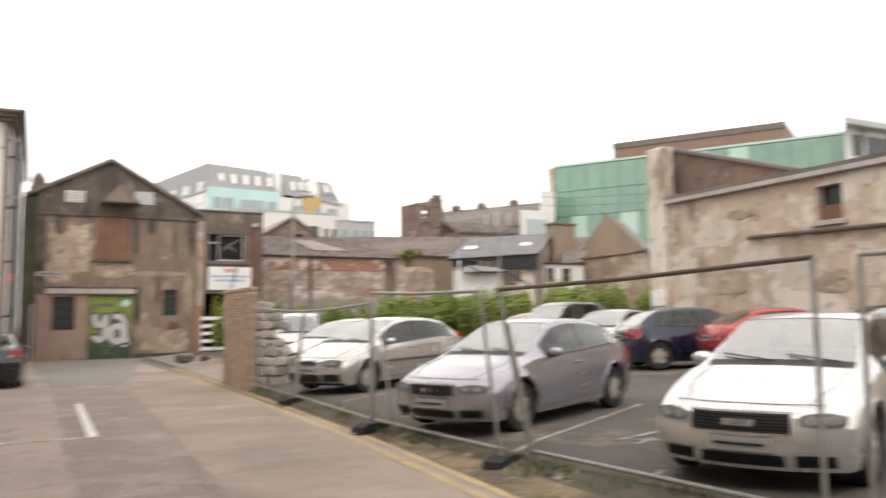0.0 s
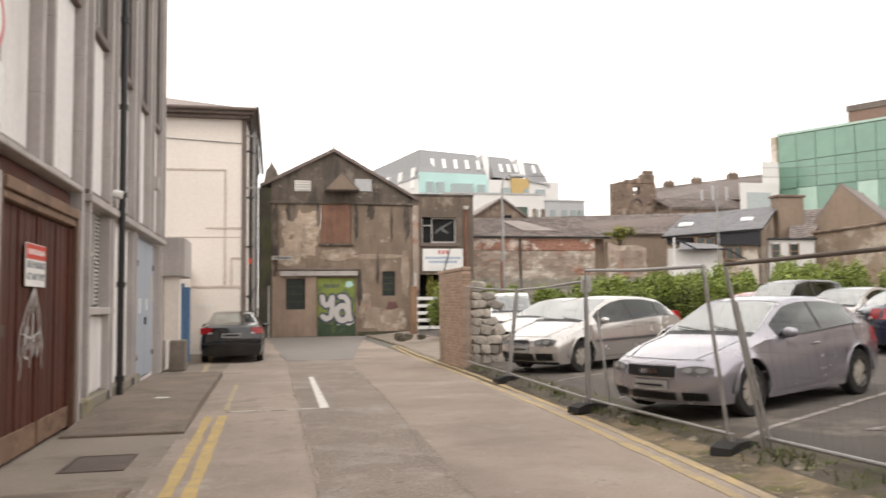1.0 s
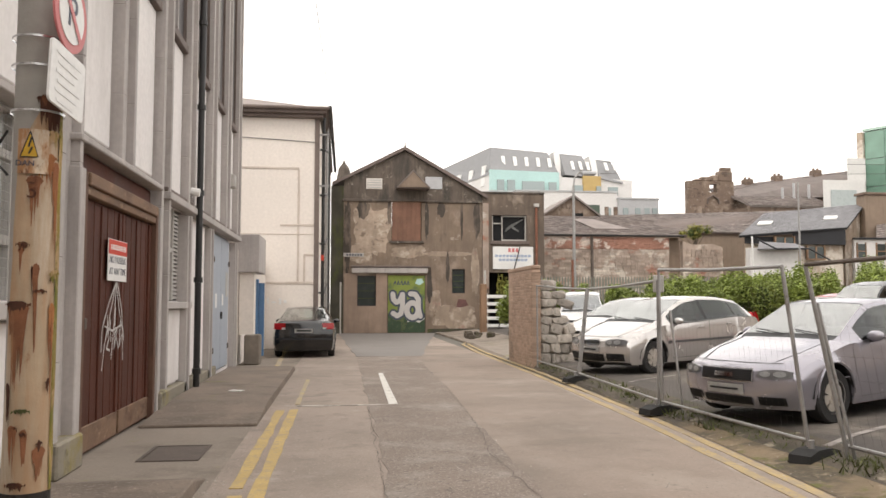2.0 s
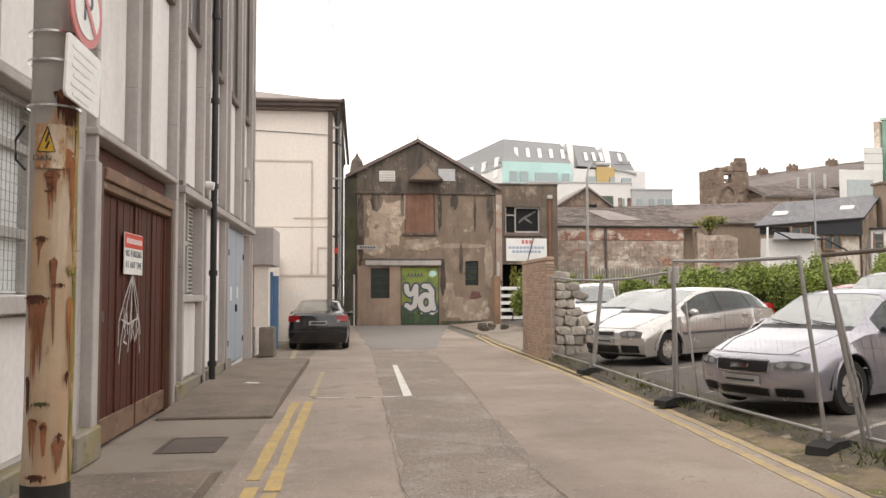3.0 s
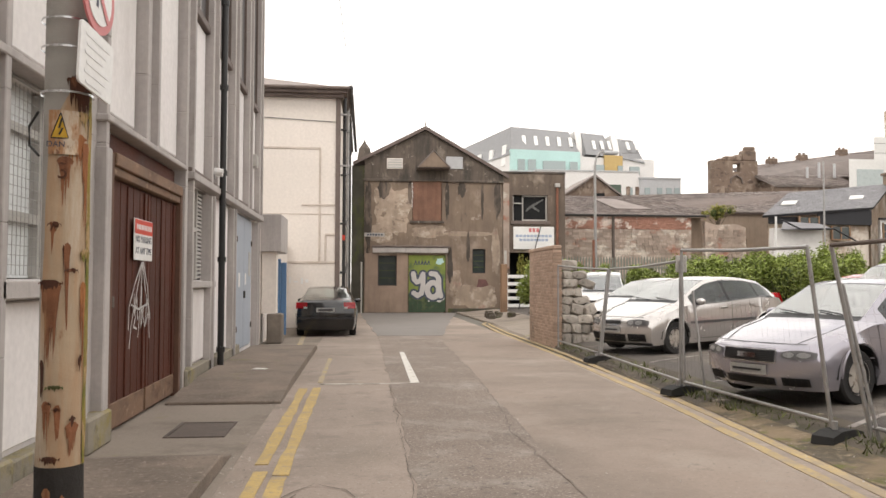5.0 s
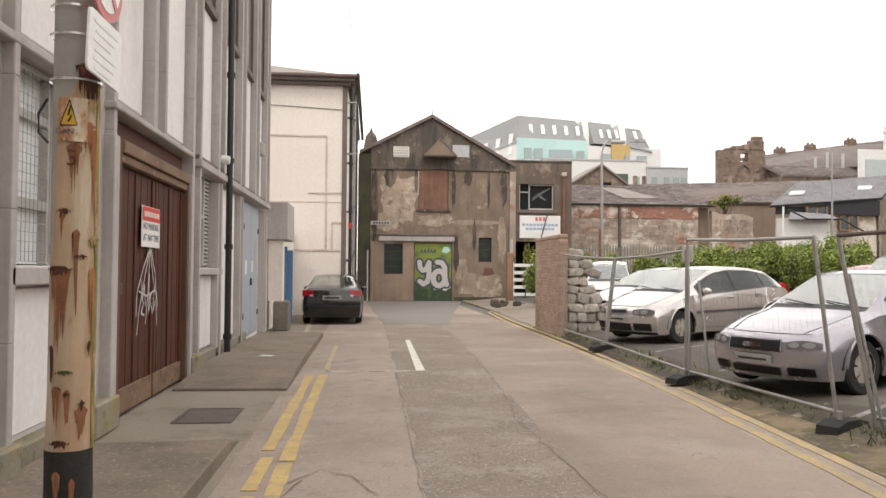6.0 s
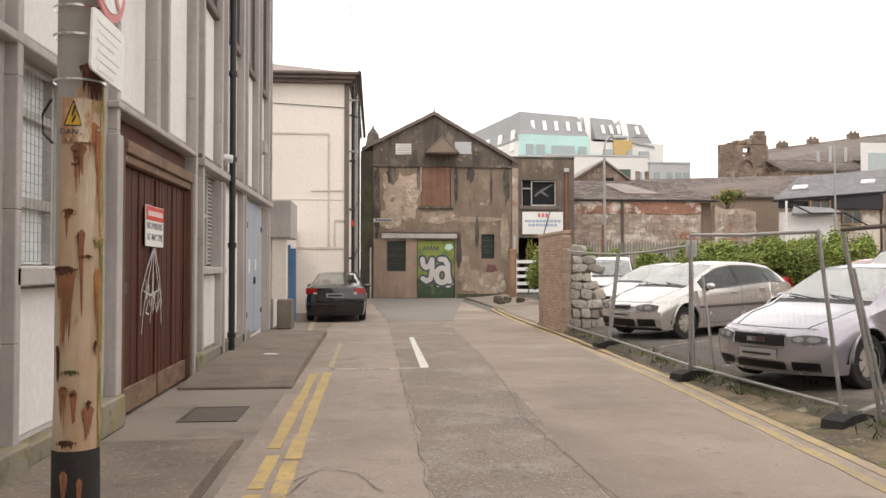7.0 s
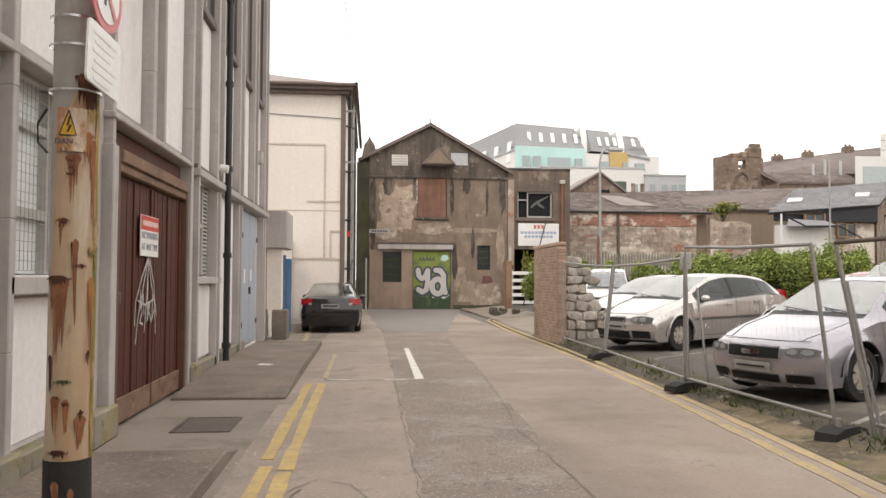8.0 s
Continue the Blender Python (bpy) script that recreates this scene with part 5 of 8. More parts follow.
pole = thing("street_pole", "grey painted steel pole streaked with rust above a black base", "pole", at=(-1.555, 4.45, 0))
RP = 0.115


def ring_band(z0, z1, r, a0=0.0, a1=360.0, n=28, steps=1, wob=0.0, seed=1):
    b = bmesh.new()
    full = abs(a1 - a0 - 360) < 1
    k = n if full else n + 1
    rings = []
    for j in range(steps + 1):
        z = z0 + (z1 - z0) * j / steps
        rings.append([b.verts.new(((r + wob * noise.noise(Vector((i * 0.7, z * 4, seed)))) * math.cos(radians(a0 + (a1 - a0) * i / n)), (r + wob * noise.noise(Vector((i * 0.7, z * 4, seed)))) * math.sin(radians(a0 + (a1 - a0) * i / n)), z)) for i in range(k)])
    for q0, q1 in zip(rings, rings[1:]):
        for i in range(n if full else k - 1):
            b.faces.new((q0[i], q0[(i + 1) % k], q1[(i + 1) % k], q1[i]))
    return b


part("shaft", ring_band(0, 8.5, RP - 0.004, steps=30), M["pole"], pole, "grey weathered pole shaft", True)
part("painted_base", ring_band(0, 0.60, RP + 0.004, steps=6, wob=0.006), M["tar"], pole, "black painted base", True)
b = bmesh.new()
zs = [0.6 + i * 0.07 for i in range(30)]
rows = []
for j, z in enumerate(zs):
    t = (z - 0.6) / (zs[-1] - 0.6)
    lo = 215 + 38 * t + 10 * noise.noise(Vector((z * 2.2, 1, 0)))
    if t > 0.85:
        lo += (t - 0.85) * 420
    hi = 350
    rows.append([b.verts.new(((RP + 0.003 + 0.008 * noise.noise(Vector((i, z * 3, 2)))) * math.cos(radians(lo + (hi - lo) * i / 12)), (RP + 0.003 + 0.008 * noise.noise(Vector((i, z * 3, 2)))) * math.sin(radians(lo + (hi - lo) * i / 12)), z)) for i in range(13)])
for q0, q1 in zip(rows, rows[1:]):
    for i in range(12):
        b.faces.new((q0[i], q0[i + 1], q1[i + 1], q1[i]))
part("weathered_face", b, M["polecream"], pole, "cream weathered paint face", True)
part("mossy_edge", ring_band(0.6, 2.6, RP + 0.006, 348, 374, 5, 60, 0.006, 6), M["polemoss"], pole, "yellow-green mossy edge", True)


def streak(u0, u1, ztop, zlow, material, name, taper=0.5, seed=1, lift=0.012, label=""):
    """A run of rust down the pole between two places across its face (-1 to 1), ragged and narrowing downwards."""
    b = bmesh.new()
    rs = random.Random(seed)
    a0, a1 = 289 + math.degrees(math.asin(u0)), 289 + math.degrees(math.asin(u1))
    cols = max(5, int((a1 - a0) / 2.2))
    n = max(3, int((ztop - zlow) / 0.035))
    grid = []
    for i in range(cols + 1):
        t = i / cols
        edge = min(1.0, 0.15 + 3.2 * min(t, 1 - t))
        run = max(0.12, min(1.0, (0.62 + 0.75 * noise.noise(Vector((i * 0.55, seed * 3.1, 2))) + rs.uniform(-0.14, 0.14)) * edge))
        top = ztop - (1 - edge) * 0.03 + 0.012 * noise.noise(Vector((i * 0.9, seed, 7)))
        low = ztop + (zlow - ztop) * run
        a = a0 + (a1 - a0) * (0.5 + (t - 0.5))
        grid.append([])
        for j in range(n + 1):
            q = j / n
            aa = radians(a + ((a0 + a1) / 2 - a) * taper * 0.5 * q + 1.6 * noise.noise(Vector((q * 5, i * 0.4, seed))))
            r = RP + lift - 0.004 * q
            grid[-1].append(b.verts.new((r * math.cos(aa), r * math.sin(aa), top + (low - top) * q)))
    for g0, g1 in zip(grid, grid[1:]):
        for j in range(n):
            b.faces.new((g0[j], g0[j + 1], g1[j + 1], g1[j]))
    return part(name, b, material, pole, label, True)


for k, (u0, u1, zt, zl, m_, tp) in enumerate((
        (-0.15, 0.80, 2.32, 2.14, "rustorange", 0.3), (-0.35, 0.30, 2.20, 1.92, "rust", 0.5), (-0.05, 0.97, 2.63, 2.36, "rustdark", 0.1),
        (-0.55, -0.30, 1.84, 1.62, "rust", 0.7), (-0.84, -0.05, 1.55, 1.08, "rust", 0.35), (-0.02, 0.26, 1.75, 1.30, "rust", 0.5),
        (0.62, 0.86, 2.28, 1.62, "rustorange", 0.3), (0.64, 0.84, 1.55, 0.62, "rustorange", 0.2), (-0.68, -0.36, 0.94, 0.62, "rust", 0.3),
        (-0.28, 0.02, 0.92, 0.62, "rust", 0.4), (0.18, 0.68, 0.83, 0.61, "rust", 0.1), (-0.72, 0.02, 0.66, 0.605, "rustdark", 0.0),
        (0.12, 0.9, 2.44, 2.34, "polemoss", 0.3), (-0.62, -0.30, 0.50, 0.10, "rust", 0.4), (0.0, 0.25, 0.46, 0.15, "rust", 0.4), (-0.80, -0.66, 1.15, 0.85, "rustdark", 0.4))):
    streak(u0, u1, zt, zl, M[m_], "rust_streak", tp, k, 0.012 + 0.0015 * (k % 3), "rust run down the paint")
for k, (u0, u1, zt, zl) in enumerate(((-0.62, -0.10, 1.86, 1.81), (-0.90, 0.02, 1.56, 1.48), (-0.58, -0.34, 0.935, 0.90), (-0.24, -0.02, 0.91, 0.865), (0.32, 0.56, 0.86, 0.80), (0.60, 0.72, 1.17, 1.06), (-0.05, 0.02, 1.74, 1.58), (0.02, 0.55, 1.62, 1.585))):
    streak(u0, u1, zt, zl, M["rustdark"], "rust_scab", 0.1, 40 + k, 0.017, "dark flaking rust scab")
streak(-0.58, 0.10, 1.02, 0.985, M["weed"], "moss_tuft", 0.1, 70, 0.018, "green moss smear")
streak(0.55, 0.95, 1.72, 1.62, M["polemoss"], "moss_tuft", 0.3, 71, 0.018, "green moss smear")
for z in (2.535, 2.775, 2.925):
    part("steel_band", ring_band(z, z + 0.012, RP + 0.017, steps=1), mat("bright_steel_band", (0.6, 0.6, 0.6), 0.25, 0.9, 0.1, 4, 30, 0.05), pole, "bright steel strap", True)
part("cable_loop", bar([(-0.10, -0.12, 2.43), (-0.16, -0.08, 2.36), (-0.155, -0.085, 2.26), (-0.09, -0.13, 2.2)], 0.007, 6), M["black"], pole)


def text_part(name, body, size, m, material, parent):
    cu = bpy.data.curves.new(name, "FONT")
    cu.body, cu.size, cu.extrude, cu.align_x, cu.align_y = body, size, 0.001, "CENTER", "CENTER"
    tmp = bpy.data.objects.new(name, cu)
    scene.collection.objects.link(tmp)
    bpy.context.view_layer.update()
    me = bpy.data.meshes.new_from_object(tmp.evaluated_get(bpy.context.evaluated_depsgraph_get()))
    bpy.data.objects.remove(tmp)
    me.materials.clear()
    me.materials.append(material)
    ob = new(name, me)
    ob.parent = parent
    ob.matrix_basis = m
    return ob


text_part("pole_number", "3", 0.12, pose(0.03, -RP - 0.016, 2.12, 90, 0, 12), M["rustdark"], pole)
# curved danger plate on the pole
dn = thing("danger_sign", "small yellow electrical danger plate strapped to the pole", "warning sign", at=(-1.555, 4.45, 0.06))
dn.rotation_euler = (0, 0, radians(17))
part("plate", ring_band(2.15, 2.38, RP + 0.016, 232, 298, 10, 1), mat("dirty_white_plate", (0.60, 0.50, 0.38), 0.65, var=0.2, scale=8, fine=40, bump=0.08, stains=(((0.36, 0.17, 0.065), 12, 0.42, 0.54, 3), ((0.16, 0.07, 0.035), 16, 0.56, 0.62, 2))), dn, "stained white plate", True)
b = bmesh.new()
for tri, rr, key in (([(240, 2.235), (276, 2.235), (262, 2.365)], 0.021, 0),):
    vs = []
    for i in range(9):
        a = 240 + 36 * i / 8
        top = 2.235 + 0.13 * (1 - abs(a - 260) / (20 if a < 260 else 16))
        vs.append((b.verts.new(((RP + rr) * math.cos(radians(a)), (RP + rr) * math.sin(radians(a)), 2.235)), b.verts.new(((RP + rr) * math.cos(radians(a)), (RP + rr) * math.sin(radians(a)), max(2.236, top)))))
    for p, q in zip(vs, vs[1:]):
        b.faces.new((p[0], q[0], q[1], p[1]))
part("triangle", b, M["signyellow"], dn, "yellow warning triangle")
part("triangle_edge", tube(tube(bmesh.new(), [((RP + 0.022) * math.cos(radians(a)), (RP + 0.022) * math.sin(radians(a)), z) for a, z in ((240, 2.235), (250, 2.30), (260, 2.365))], 0.003, 5), [((RP + 0.022) * math.cos(radians(a)), (RP + 0.022) * math.sin(radians(a)), z) for a, z in ((260, 2.365), (268, 2.30), (276, 2.235), (258, 2.233), (240, 2.235))], 0.003, 5), M["black"], dn)
part("bolt_symbol", bar([((RP + 0.024) * math.cos(radians(a)), (RP + 0.024) * math.sin(radians(a)), z) for a, z in ((263, 2.335), (257, 2.285), (264, 2.285), (258, 2.25))], 0.005, 5), M["black"], dn)
text_part("lettering", "DAN", 0.042, pose(-0.045, -RP - 0.013, 2.20, 90, 0, -12), M["signink"], dn)

# no-parking roundel and its plate, edge mounted on the pole
ps = thing("no_parking_sign", "round red and blue no-parking sign over a white plate", "traffic sign")
SX, SY = -1.375, 4.06
ps.matrix_basis = pose(SX, SY, 2.70, 0, 0, 86) @ pose(0, 0, 0, 0, 4.5, 0) @ pose(0, 0, -2.71, 0, 0, 0)


def rounded(x0, x1, z0, z1, r, n=5):
    pts = []
    for cx, cz, a in ((x1 - r, z0 + r, -90), (x1 - r, z1 - r, 0), (x0 + r, z1 - r, 90), (x0 + r, z0 + r, 180)):
        pts += [(cx + r * math.cos(radians(a + 90 * i / n)), cz + r * math.sin(radians(a + 90 * i / n))) for i in range(n + 1)]
    return pts


def disc(cx, cz, r, y0, y1, n=36):
    return prism(bmesh.new(), [(cx + r * math.cos(math.tau * i / n), cz + r * math.sin(math.tau * i / n)) for i in range(n)], y0, y1, "y")


part("plate", prism(bmesh.new(), rounded(0.0, 0.42, 2.54, 2.86, 0.03), -0.012, 0.0, "y"), M["signwhite"], ps, "white text plate with unreadable lines")
part("plate_text", boxes(*[(0.06 + (0.02 if k % 2 else 0), 0.36 - 0.04 * (k % 3), -0.0145, -0.0125, 2.80 - k * 0.048, 2.815 - k * 0.048) for k in range(6)]), M["signgrey"], ps)
part("roundel", disc(0.20, 3.06, 0.20, -0.012, 0.0), M["fadedred"], ps, "red ring of the roundel")
part("roundel_face", disc(0.20, 3.06, 0.155, -0.016, -0.0125), M["signwhite"], ps)
text_part("letter", "P", 0.24, pose(0.20, -0.018, 3.06, 90, 0, 0), M["signink"], ps)
part("roundel_bar", prism(bmesh.new(), [(0.08, 3.155), (0.105, 3.18), (0.32, 2.965), (0.295, 2.94)], -0.0205, -0.019, "y"), M["fadedred"], ps)
part("bracket", boxes((0.25, 0.34, 0.001, 0.03, 2.62, 2.66), (0.25, 0.34, 0.001, 0.03, 2.98, 3.02)), M["galv"], ps)

# sign and chalky tag on the garage door
gs = thing("garage_sign", "red and white keep-clear sign on the garage door", "sign")
DX = DP + 0.047
part("board", boxed(DX, DX + 0.012, 9.28, 10.05, 1.80, 2.27, 0.003), M["signwhite"], gs)
part("red_band", boxed(DX + 0.0122, DX + 0.015, 9.29, 10.04, 2.10, 2.262), M["signred"], gs)
part("band_lettering", boxes(*[(DX + 0.0152, DX + 0.017, 9.36 + i * 0.065, 9.40 + i * 0.065, 2.15, 2.21) for i in range(10)]), M["signwhite"], gs)
for body, z in (("NO PARKING", 2.035), ("AT ANY TIME", 1.905)):
    text_part("lettering", body, 0.112, pose(DX + 0.0135, 9.665, z, 90, 0, 90), M["signink"], gs)
tag = thing("door_graffiti", "white spray-paint tag on the brown garage door", "graffiti")
tg = []
for pts in ([(9.62, 1.79), (9.35, 1.55), (9.12, 1.28), (9.10, 1.02)], [(9.62, 1.79), (9.42, 1.45), (9.22, 1.10), (9.14, 0.82)], [(9.63, 1.78), (9.58, 1.35), (9.48, 0.92)],
            [(9.63, 1.78), (9.75, 1.5), (9.92, 1.25), (9.98, 0.88)], [(9.66, 1.79), (9.86, 1.5), (10.0, 1.1)], [(9.30, 1.42), (9.34, 1.18), (9.42, 1.38), (9.47, 1.12)],
            [(9.40, 1.18), (9.30, 1.05), (9.44, 1.02)], [(9.62, 1.5), (9.60, 1.02), (9.72, 1.28), (9.64, 1.22), (9.78, 1.02)], [(9.84, 1.36), (9.80, 1.04), (9.9, 1.18)], [(9.2, 1.3), (9.5, 1.24), (9.9, 1.3)]):
    b = bmesh.new()
    fine_pts = []
    for i in range(len(pts) - 1):
        for s in range(6):
            t = s / 6
            fine_pts.append((pts[i][0] + (pts[i + 1][0] - pts[i][0]) * t, pts[i][1] + (pts[i + 1][1] - pts[i][1]) * t))
    fine_pts.append(pts[-1])
    prev = None
    for i, (y, z) in enumerate(fine_pts):
        a, c = fine_pts[max(0, i - 1)], fine_pts[min(len(fine_pts) - 1, i + 1)]
        d = Vector((c[0] - a[0], c[1] - a[1])).normalized()
        w = 0.012 + 0.006 * noise.noise(Vector((i * 0.6, y, z)))
        cur = (b.verts.new((DX + 0.012, y - d.y * w, z + d.x * w)), b.verts.new((DX + 0.012, y + d.y * w, z - d.x * w)))
        if prev:
            b.faces.new((prev[0], prev[1], cur[1], cur[0]))
        prev = cur
    tg.append(b)
for stroke in tg:
    part("spray_stroke", stroke, M["chalk"], tag)
lit = thing("litter", "flat pale scrap of litter on the ramp", "litter")
part("scrap", sheet([(-1.75, 13.4, 0.14), (-1.55, 13.3, 0.145), (-1.5, 13.5, 0.14), (-1.7, 13.6, 0.142)], 0.01), M["paper"], lit)

# ---------------------------------------------------------------- overhead wires
wires = []
for pts in ([(-1.55, 4.45, 7.9), (-0.6, 15, 8.1), (-0.42, 27.8, 8.6)], [(20, 60, 12.5), (45, 62, 13.2), (70, 60, 15.5)], [(20, 60, 11.6), (45, 62, 12.4), (70, 60, 14.6)]):
    b = bmesh.new()
    fine_pts = [Vector(pts[0]).lerp(Vector(pts[1]), i / 6) for i in range(6)] + [Vector(pts[1]).lerp(Vector(pts[2]), i / 6) for i in range(7)]
    wt = thing("overhead_wire", "thin overhead wire slung between poles", "wire")
    part("wire", tube(b, fine_pts, 0.008 if pts[0][0] < 0 else 0.018, 5), M["wire"], wt)


# ---------------------------------------------------------------- buildings behind the car park
def quad_wall(name, pts, y0, y1, material, parent, label=""):
    return part(name, prism(bmesh.new(), pts, y0, y1, "y"), material, parent, label)


stone_shed = thing("stone_shed", "long low shed of patched stone and brick with slate roof", "building")
part("wall", boxed(11.0, 19.55, 46, 46.4, 0, 4.74), M["patchwall"], stone_shed, "patched stone and brick wall")
# coursed rough blocks standing proud of the wall
bv, bf = [], []
rnd = random.Random(31)
for r in range(24):
    z0 = 1.2 + r * 0.145
    x = 11.02 + rnd.uniform(0, 0.3)
    while x < 19.2:
        w = rnd.uniform(0.2, 0.5)
        d = rnd.uniform(0.02, 0.07)
        k = len(bv)
        bv += [(x + sx * (w - 0.03), 46.02 - sy * (d + 0.02), z0 + sz * 0.13) for sx in (0, 1) for sy in (0, 1) for sz in (0, 1)]
        bf += [tuple(k + i for i in f) for f in ((0, 1, 3, 2), (4, 6, 7, 5), (2, 3, 7, 6), (0, 2, 6, 4), (1, 5, 7, 3))]
        x += w
me = bpy.data.meshes.new("stonework")
me.from_pydata(bv, [], bf)
me.materials.append(M["patchwall"])
ob = new("stonework", me)
ob.parent = stone_shed
ob["kind"] = "stuff"
part("brick_band", boxed(11.0, 19.55, 45.97, 46.4, 4.742, 5.46), M["redbrick"], stone_shed, "red brick band with flaking white paint")
bv, bf = [], []
for r in range(9):
    z0 = 4.76 + r * 0.077
    x = 11.0 + 0.11 * (r % 2)
    while x < 19.3:
        d = rnd.uniform(0.0, 0.03)
        k = len(bv)
        bv += [(x + sx * 0.21, 45.965 - sy * d, z0 + sz * 0.066) for sx in (0, 1) for sy in (0, 1) for sz in (0, 1)]
        bf += [tuple(k + i for i in f) for f in ((0, 1, 3, 2), (4, 6, 7, 5), (2, 3, 7, 6), (0, 2, 6, 4), (1, 5, 7, 3))]
        x += 0.222
me = bpy.data.meshes.new("band_bricks")
me.from_pydata(bv, [], bf)
me.materials.append(M["redbrick"])
ob = new("band_bricks", me)
ob.parent = stone_shed
ob["kind"] = "stuff"
part("gutter", bar([(10.9, 45.85, 5.55), (20.4, 45.85, 5.55)], 0.07), M["black"], stone_shed)
part("downpipe", bar([(14.75, 45.9, 0), (14.75, 45.9, 5.5)], 0.09), M["iron"], stone_shed, "dark rusty downpipe")
slated(stone_shed, "slate_covering", (10.9, 45.8, 5.58), (20.6, 45.8, 5.58), (10.9, 52, 7.35), (19.5, 52, 7.35), 22, 38, M["slate"], 0.03, "brown-grey slate roof")
part("roof_deck", sheet([(10.9, 45.82, 5.55), (20.6, 45.82, 5.55), (19.5, 52, 7.32), (10.9, 52, 7.32)], 0.08), M["trimbrown"], stone_shed)
part("gap_wall", boxed(19.56, 20.38, 46.5, 46.8, 0, 5.5), M["brownwall"], stone_shed)
part("roof_sheet", sheet([(15.4, 47.2, 6.08), (17.6, 47.2, 6.08), (16.3, 50.5, 7.02), (14.9, 50.5, 7.02)], 0.05), M["slate"], stone_shed, "pale patched strip of roofing felt")

yard_wall = thing("ruined_wall", "ruined patched wall with a shrub growing on top", "wall")
quad_wall("wall", [(20.38, 0), (22.9, 0), (22.9, 4.9), (22.3, 5.1), (21.0, 5.05), (20.38, 5.25)], 45.9, 46.3, M["patchwall"], yard_wall)
bv, bf = [], []
for r in range(26):
    z0 = 1.0 + r * 0.145
    x = 20.42 + rnd.uniform(0, 0.2)
    while x < 22.6:
        w = rnd.uniform(0.18, 0.42)
        d = rnd.uniform(0.02, 0.06)
        k = len(bv)
        bv += [(x + sx * (w - 0.03), 45.92 - sy * (d + 0.02), z0 + sz * 0.13) for sx in (0, 1) for sy in (0, 1) for sz in (0, 1)]
        bf += [tuple(k + i for i in f) for f in ((0, 1, 3, 2), (4, 6, 7, 5), (2, 3, 7, 6), (0, 2, 6, 4), (1, 5, 7, 3))]
        x += w
me = bpy.data.meshes.new("stonework")
me.from_pydata(bv, [], bf)
me.materials.append(M["patchwall"])
ob = new("stonework", me)
ob.parent = yard_wall
ob["kind"] = "stuff"
part("pier", boxed(22.92, 23.3, 45.8, 46.3, 0, 4.2), M["brownwall"], yard_wall)

long_house = thing("long_slate_house", "long brown house with a slate roof and chimney pots", "building")
part("wall", boxed(18.8, 34, 54, 62, 0, 6.5), M["brownwall"], long_house)
slated(long_house, "slate_covering", (18.8, 53.8, 6.55), (34, 53.8, 6.55), (18.8, 58, 8.1), (34, 58, 8.65), 20, 60, M["slate"], 0.03, "brown slate roof slope")
part("roof_deck", sheet([(18.8, 53.8, 6.5), (34, 53.8, 6.5), (34, 58, 8.6), (18.8, 58, 8.06)], 0.1), M["trimbrown"], long_house)
for x in (19.8, 20.5, 27.5):
    part("chimney_pot", bar([(x, 58, 8.0), (x, 58, 8.75)], 0.16), M["ruin"], long_house)

brown_gable = thing("brown_gable_shed", "brown rendered gable shed with slate roof", "building")
quad_wall("wall", [(13.6, 0), (18.2, 0), (18.2, 7.4), (16.1, 8.95), (13.6, 7.4)], 54.2, 60, M["ruin"], brown_gable)
# black slab on the wall stands for a hole's dark inside
part("opening_shade", boxed(16.2, 16.8, 54.16, 54.19, 7.4, 7.8), M["dark"], brown_gable)
for s in (0, 1):
    e = ((13.4, 7.4), (18.4, 7.4))[s]
    part("roof", sheet([(e[0], 54, e[1]), (e[0], 60, e[1]), (16.1, 60, 9.1), (16.1, 54, 9.1)][:: 1 if s else -1], 0.1), M["slate"], brown_gable)
green_box = thing("green_shed", "dark green metal shed behind the slate roofs", "building")
part("wall", boxed(17.0, 20.6, 62, 66, 0, 9.4), mat("dark_green_cladding", (0.08, 0.11, 0.085), 0.7), green_box)

modern = thing("slate_roofed_house", "low pale house with black cladding and slate roof", "house")
part("wall", prism(bmesh.new(), [(23.3, 44.0), (29.9, 44.7), (34.2, 50), (27.0, 50)], 0, 5.0, "z"), M["sandwall"], modern, "pale buff wall")
part("white_wall", boxed(23.35, 26.3, 43.5, 43.98, 0, 4.72), M["white"], modern, "white rendered wall")
part("cladding", prism(bmesh.new(), [(23.2, 43.8), (29.9, 44.5), (34.0, 49.6), (26.6, 49.6)], 5.002, 5.40, "z"), M["blackclad"], modern, "black timber cladding")
for i in range(12):
    x0 = 26.35 + i * 0.296
    part("clad_board", boxed(x0, x0 + 0.28, 44.02 + (x0 - 26.35) * 0.1, 44.08 + (x0 - 26.35) * 0.1, 5.0, 5.72 + (x0 - 26.35) * 0.055), M["blackclad"], modern)
slated(modern, "slate_covering", (22.7, 43.45, 5.42), (29.95, 44.25, 6.05), (26.7, 47.8, 7.25), (34.5, 49.0, 8.12), 20, 40, M["slateblue"], 0.025, "grey slate roof")
part("roof_deck", sheet([(22.7, 43.47, 5.38), (29.95, 44.27, 6.01), (34.5, 49.0, 8.08)], 0.1), M["blackclad"], modern)
part("roof_deck", sheet([(22.7, 43.47, 5.38), (34.5, 49.0, 8.08), (26.7, 47.8, 7.21)], 0.1), M["blackclad"], modern)
gb = bmesh.new()
q = [gb.verts.new(p) for p in ((29.92, 44.5, 0), (34.4, 49.2, 0), (34.4, 49.2, 7.95), (29.92, 44.5, 5.95))]
gb.faces.new(q)
bmesh.ops.solidify(gb, geom=gb.faces[:], thickness=0.15)
part("gable_wall", gb, M["sandwall"], modern, "buff gable end")
